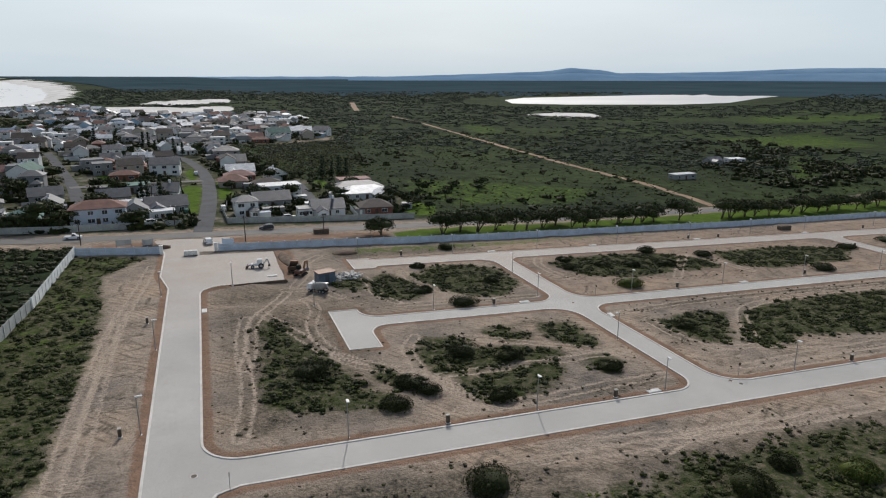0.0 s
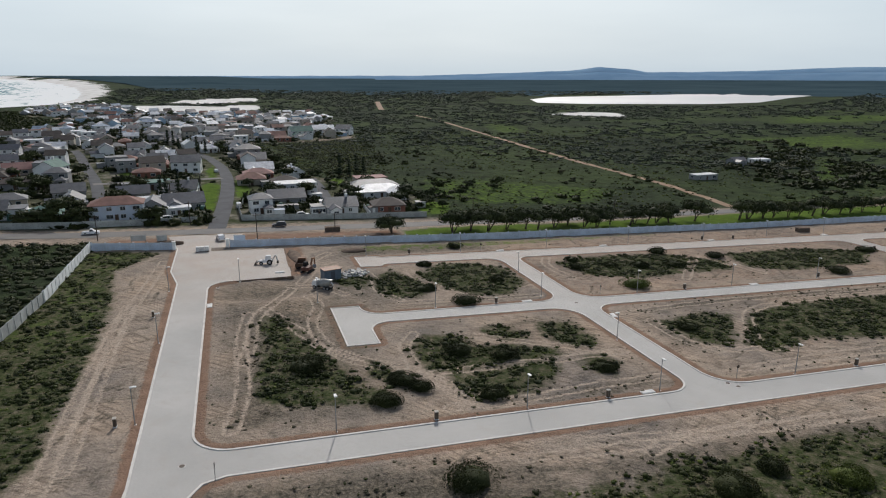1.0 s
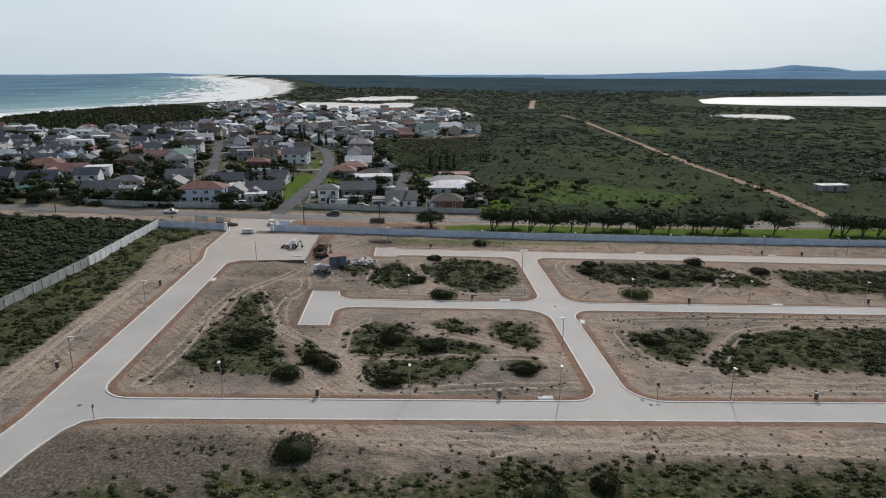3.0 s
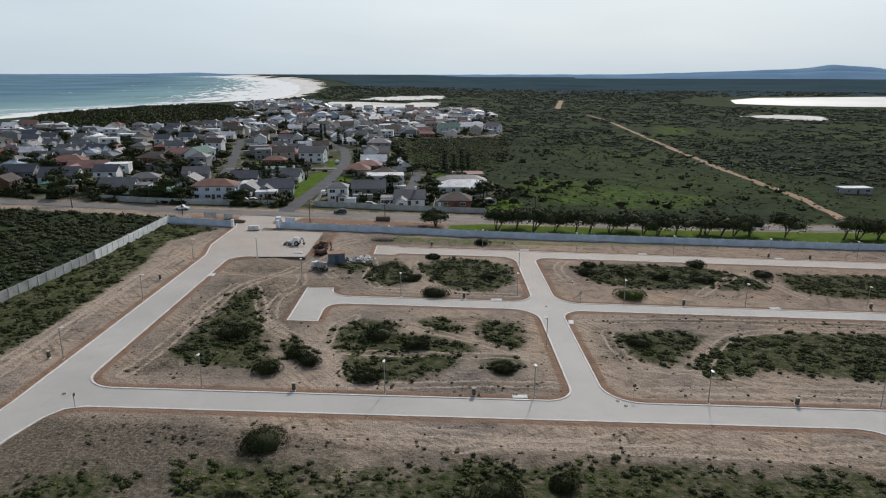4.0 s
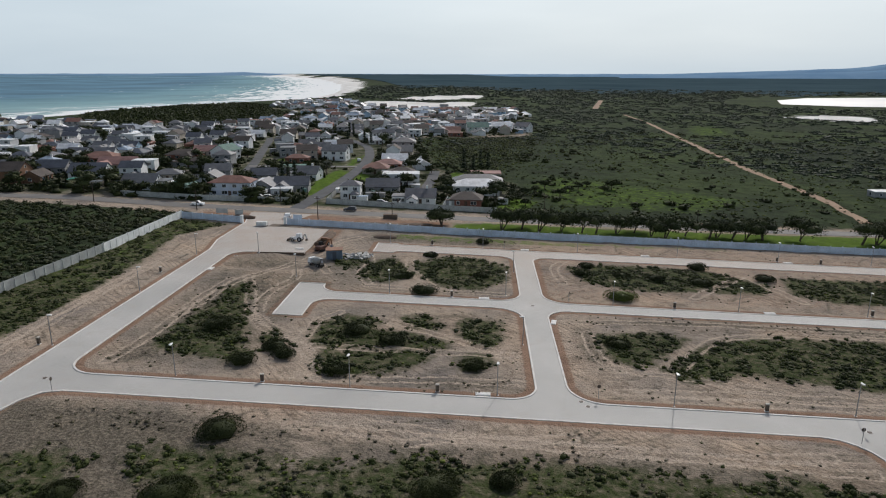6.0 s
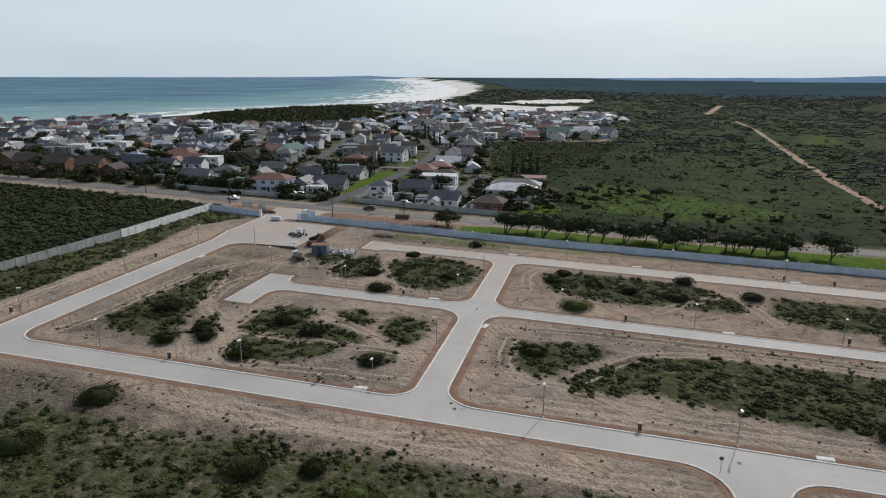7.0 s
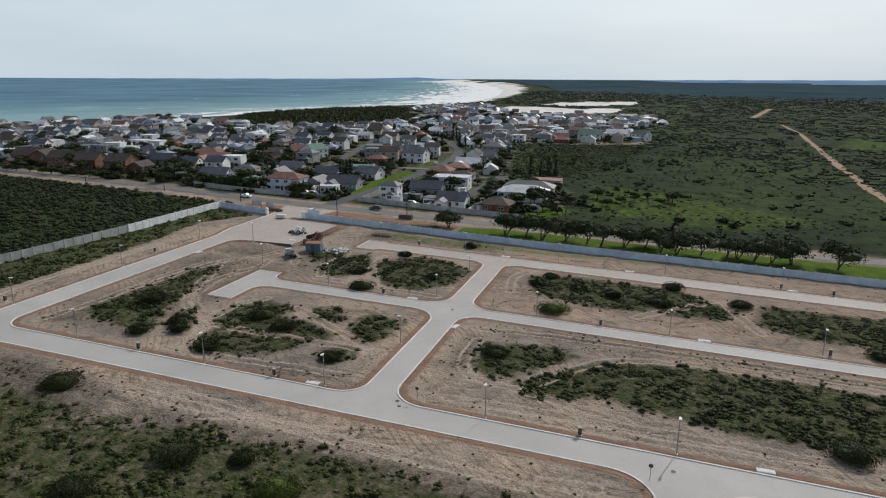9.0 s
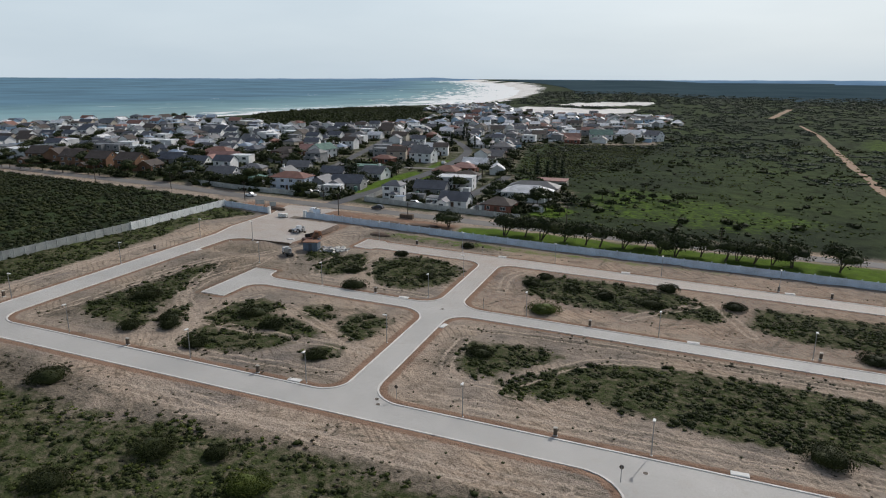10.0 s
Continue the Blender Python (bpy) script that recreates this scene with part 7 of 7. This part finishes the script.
def garden_spots():
    rng = random.Random(33)
    out = []
    taken = TOWN_SPOTS + [(k[0], k[1]) for k in KNOWN]
    while len(out) < 300:
        x, y = rng.uniform(-330, 105), 179 + 520 * rng.random() ** 2.1
        ax, ay = np.array(x), np.array(y)
        if not inside(TOWN, ax, ay) or float(near(MAIN_ROAD, ax, ay)) < 7 or float(near(STREET, ax, ay)) < 5 or float(near(BACK_STREET, ax, ay)) < 4.5 or float(near(SIDE_STREET, ax, ay)) < 4.5 or (2 < x < 58 and y < 196) or any(inside(q, ax, ay) for q in LAWNS):
            continue
        if min(math.hypot((x - a) / 1.25, y - b) for a, b in taken) > 5.0:
            out.append((x, y))
    return out


makers = [garden_tree(500 + i, h, s) for i, (h, s) in enumerate(((4.4, 6.0), (5.4, 6.6), (3.6, 5.6), (3.0, 5.2), (6.2, 7.0), (4.0, 7.0)))]
plant_out(makers, garden_spots(), random.Random(8), 0.7, 1.25)
cones = [column_tree(540, 9.0), column_tree(541, 7.5)]
plant_out(cones, [(-18.5, 212), (-17.2, 214.5), (-13.2, 209.5), (-22, 345), (-14, 352), (-10, 350), (-28, 392), (-31, 395), (44, 262), (48, 263), (51, 263.5), (54, 264), (-58, 420), (-40, 470)], random.Random(4), 0.9, 1.1)
hedge_makers = [garden_tree(560 + i, h, s) for i, (h, s) in enumerate(((2.6, 4.6), (3.4, 5.0), (2.2, 3.8)))]
hedge = [(-56 + 3.1 * i + random.Random(i).uniform(-0.8, 0.8), 181.0 + random.Random(i + 50).uniform(-0.8, 1.8)) for i in range(7)] + [(62 + 4.2 * i, 204 + 5 * (i % 4) + 2.4 * i) for i in range(10)] + [(58 + 2.5 * i, 192 + 3.0 * (i % 3)) for i in range(4)]
hedge += [(-200 + 6.3 * i, 187 - 0.075 * (6.3 * i) + random.Random(i + 9).uniform(-0.7, 0.7)) for i in range(18)] + [(28 + 4 * i, 262 + 3.4 * (i % 3)) for i in range(7)] + [(40.5, 199.5), (42, 203), (43.4, 197), (9, 210), (27, 205), (29, 232), (31, 252)]
plant_out(hedge_makers, hedge, random.Random(14), 0.75, 1.2)


def shade_net(x, y, turn):
    ob = thing("shade_net", x, y, None, turn, "bright green shade net over a yard", "shade net")
    for px in (-4, 0, 4):
        part("post", tube(bmesh.new(), (px, -1.5, -0.2), (px, -1.5, 1.9), 0.05, 0.05, 6), M["steel"], ob)
    part("net", profile(bmesh.new(), [(-4.2, 1.5), (0, 2.0), (4.2, 1.6), (4.2, 1.55), (0, 1.95), (-4.2, 1.45)], -2.2, 2.2), M["net_green"], ob)


shade_net(-83, 198, 8)


# ---- yards ----
def garden_shed(x, y, turn, w, d, tiles, wall):
    ob = thing("garden_shed", x, y, None, turn, "small flat-roofed shed in a yard", "shed", "sheds in the yards")
    part("wall", boxed(-w / 2, -d / 2, -0.3, w / 2, d / 2, 1.8), M[wall], ob)
    part("roof", boxed(-w / 2 - 0.15, -d / 2 - 0.15, 1.802, w / 2 + 0.15, d / 2 + 0.15, 1.92), M[tiles], ob)
    part("door", boxed(-0.4, -d / 2 - 0.04, -0.05, 0.4, -d / 2 - 0.002, 1.6), M["frame"], ob)


for x, y, a, w, d, t, q in ((-18.8, 188.6, 6, 4.6, 3.0, "r_white", "white"), (14.6, 186.0, 3, 3.0, 2.4, "r_blue", "white"), (17.6, 192.5, 3, 6.0, 2.6, "r_grey", "greywall"), (29.5, 199, 0, 3.4, 2.8, "r_white", "white"), (41.8, 186.5, 5, 2.6, 2.6, "r_dark", "greywall"), (58.5, 193.5, -8, 3.0, 2.6, "r_grey", "white"), (-50.5, 194.5, 8, 3.2, 2.8, "r_white", "white"), (-73.5, 191.5, 8, 3.4, 3.0, "r_grey", "cream"), (-17.6, 216.5, 4, 3.6, 3.0, "r_white", "cream"), (8.2, 204.6, 2, 3.0, 3.0, "r_slate", "greywall"), (-37, 205.5, 12, 4, 3, "r_grey", "white"), (28, 212.4, 3, 4, 3, "r_white", "white")):
    garden_shed(x, y, a, w, d, t, q)


def water_tank(x, y):
    ob = thing("water_tank", x, y, label="pale green plastic rainwater tank beside a house", category="water tank", group="rainwater tanks")
    part("drum", tube(bmesh.new(), (0, 0, -0.1), (0, 0, 1.6), 0.7, 0.7, 14), M["r_green"], ob)
    part("lid", tube(bmesh.new(), (0, 0, 1.602), (0, 0, 1.8), 0.66, 0.25, 14), M["r_green"], ob)


for x, y in ((-6.2, 195.2), (16.0, 197.5), (41.2, 190.6), (-35.8, 190), (57.2, 220.5), (-52.8, 189.4)):
    water_tank(x, y)

precast_wall("wall_plot", [(26.5, 181.5), (27.2, 196)], 1.4, 2.6, M["white"], "white plastered plot wall between two yards")
precast_wall("wall_plot", [(40.0, 181), (40.6, 194)], 1.4, 2.6, M["white"], "white plastered plot wall between two yards")
precast_wall("wall_plot", [(-12.6, 180.4), (-6.2, 181.2), (-6.4, 186)], 1.3, 2.2, M["wall_grey"], "low grey yard wall on the street corner")
precast_wall("wall_plot", [(-8.4, 199), (-9.2, 212)], 1.4, 2.6, M["white"], "white plastered wall along the street")
precast_wall("wall_plot", [(5.0, 203), (5.8, 217)], 1.4, 2.6, M["wall_grey"], "grey plot wall along the street")
precast_wall("wall_plot", [(-10, 402), (20, 420), (40, 436)], 1.5, 4.0, M["white"], "long pale wall at the edge of town")


def palm(x, y, h):
    ob = thing("palm_tree", x, y, label="tall palm with a drooping dark crown", category="palm", group="palms in the town")
    part("trunk", tube(bmesh.new(), (0, 0, -0.3), (0.2, 0, h), 0.2, 0.12, 8), M["bark"], ob)
    rng = random.Random(int(x * 7))
    for i in range(14):
        a, bm_, p, d = 6.283 * i / 14 + rng.uniform(-0.2, 0.2), bmesh.new(), Vector((0.2, 0, h)), rng.uniform(0.3, 1.0)
        rows_ = []
        for j in range(6):
            s = 0.32 * (1 - abs(j - 2) / 5)
            side = Vector((-math.sin(a), math.cos(a), 0)) * s
            rows_.append((bm_.verts.new(p - side), bm_.verts.new(p + Vector((0, 0, 0.06))), bm_.verts.new(p + side)))
            p = p + Vector((math.cos(a) * 0.42, math.sin(a) * 0.42, d * 0.3 - 0.13 * j))
        for q, r in zip(rows_, rows_[1:]):
            bm_.faces.new((q[0], q[1], r[1], r[0]))
            bm_.faces.new((q[1], q[2], r[2], r[1]))
        part("frond", bm_, M["conifer"], ob)


palm(-15.6, 207.5, 6.6)
palm(-8.4, 236, 5.0)
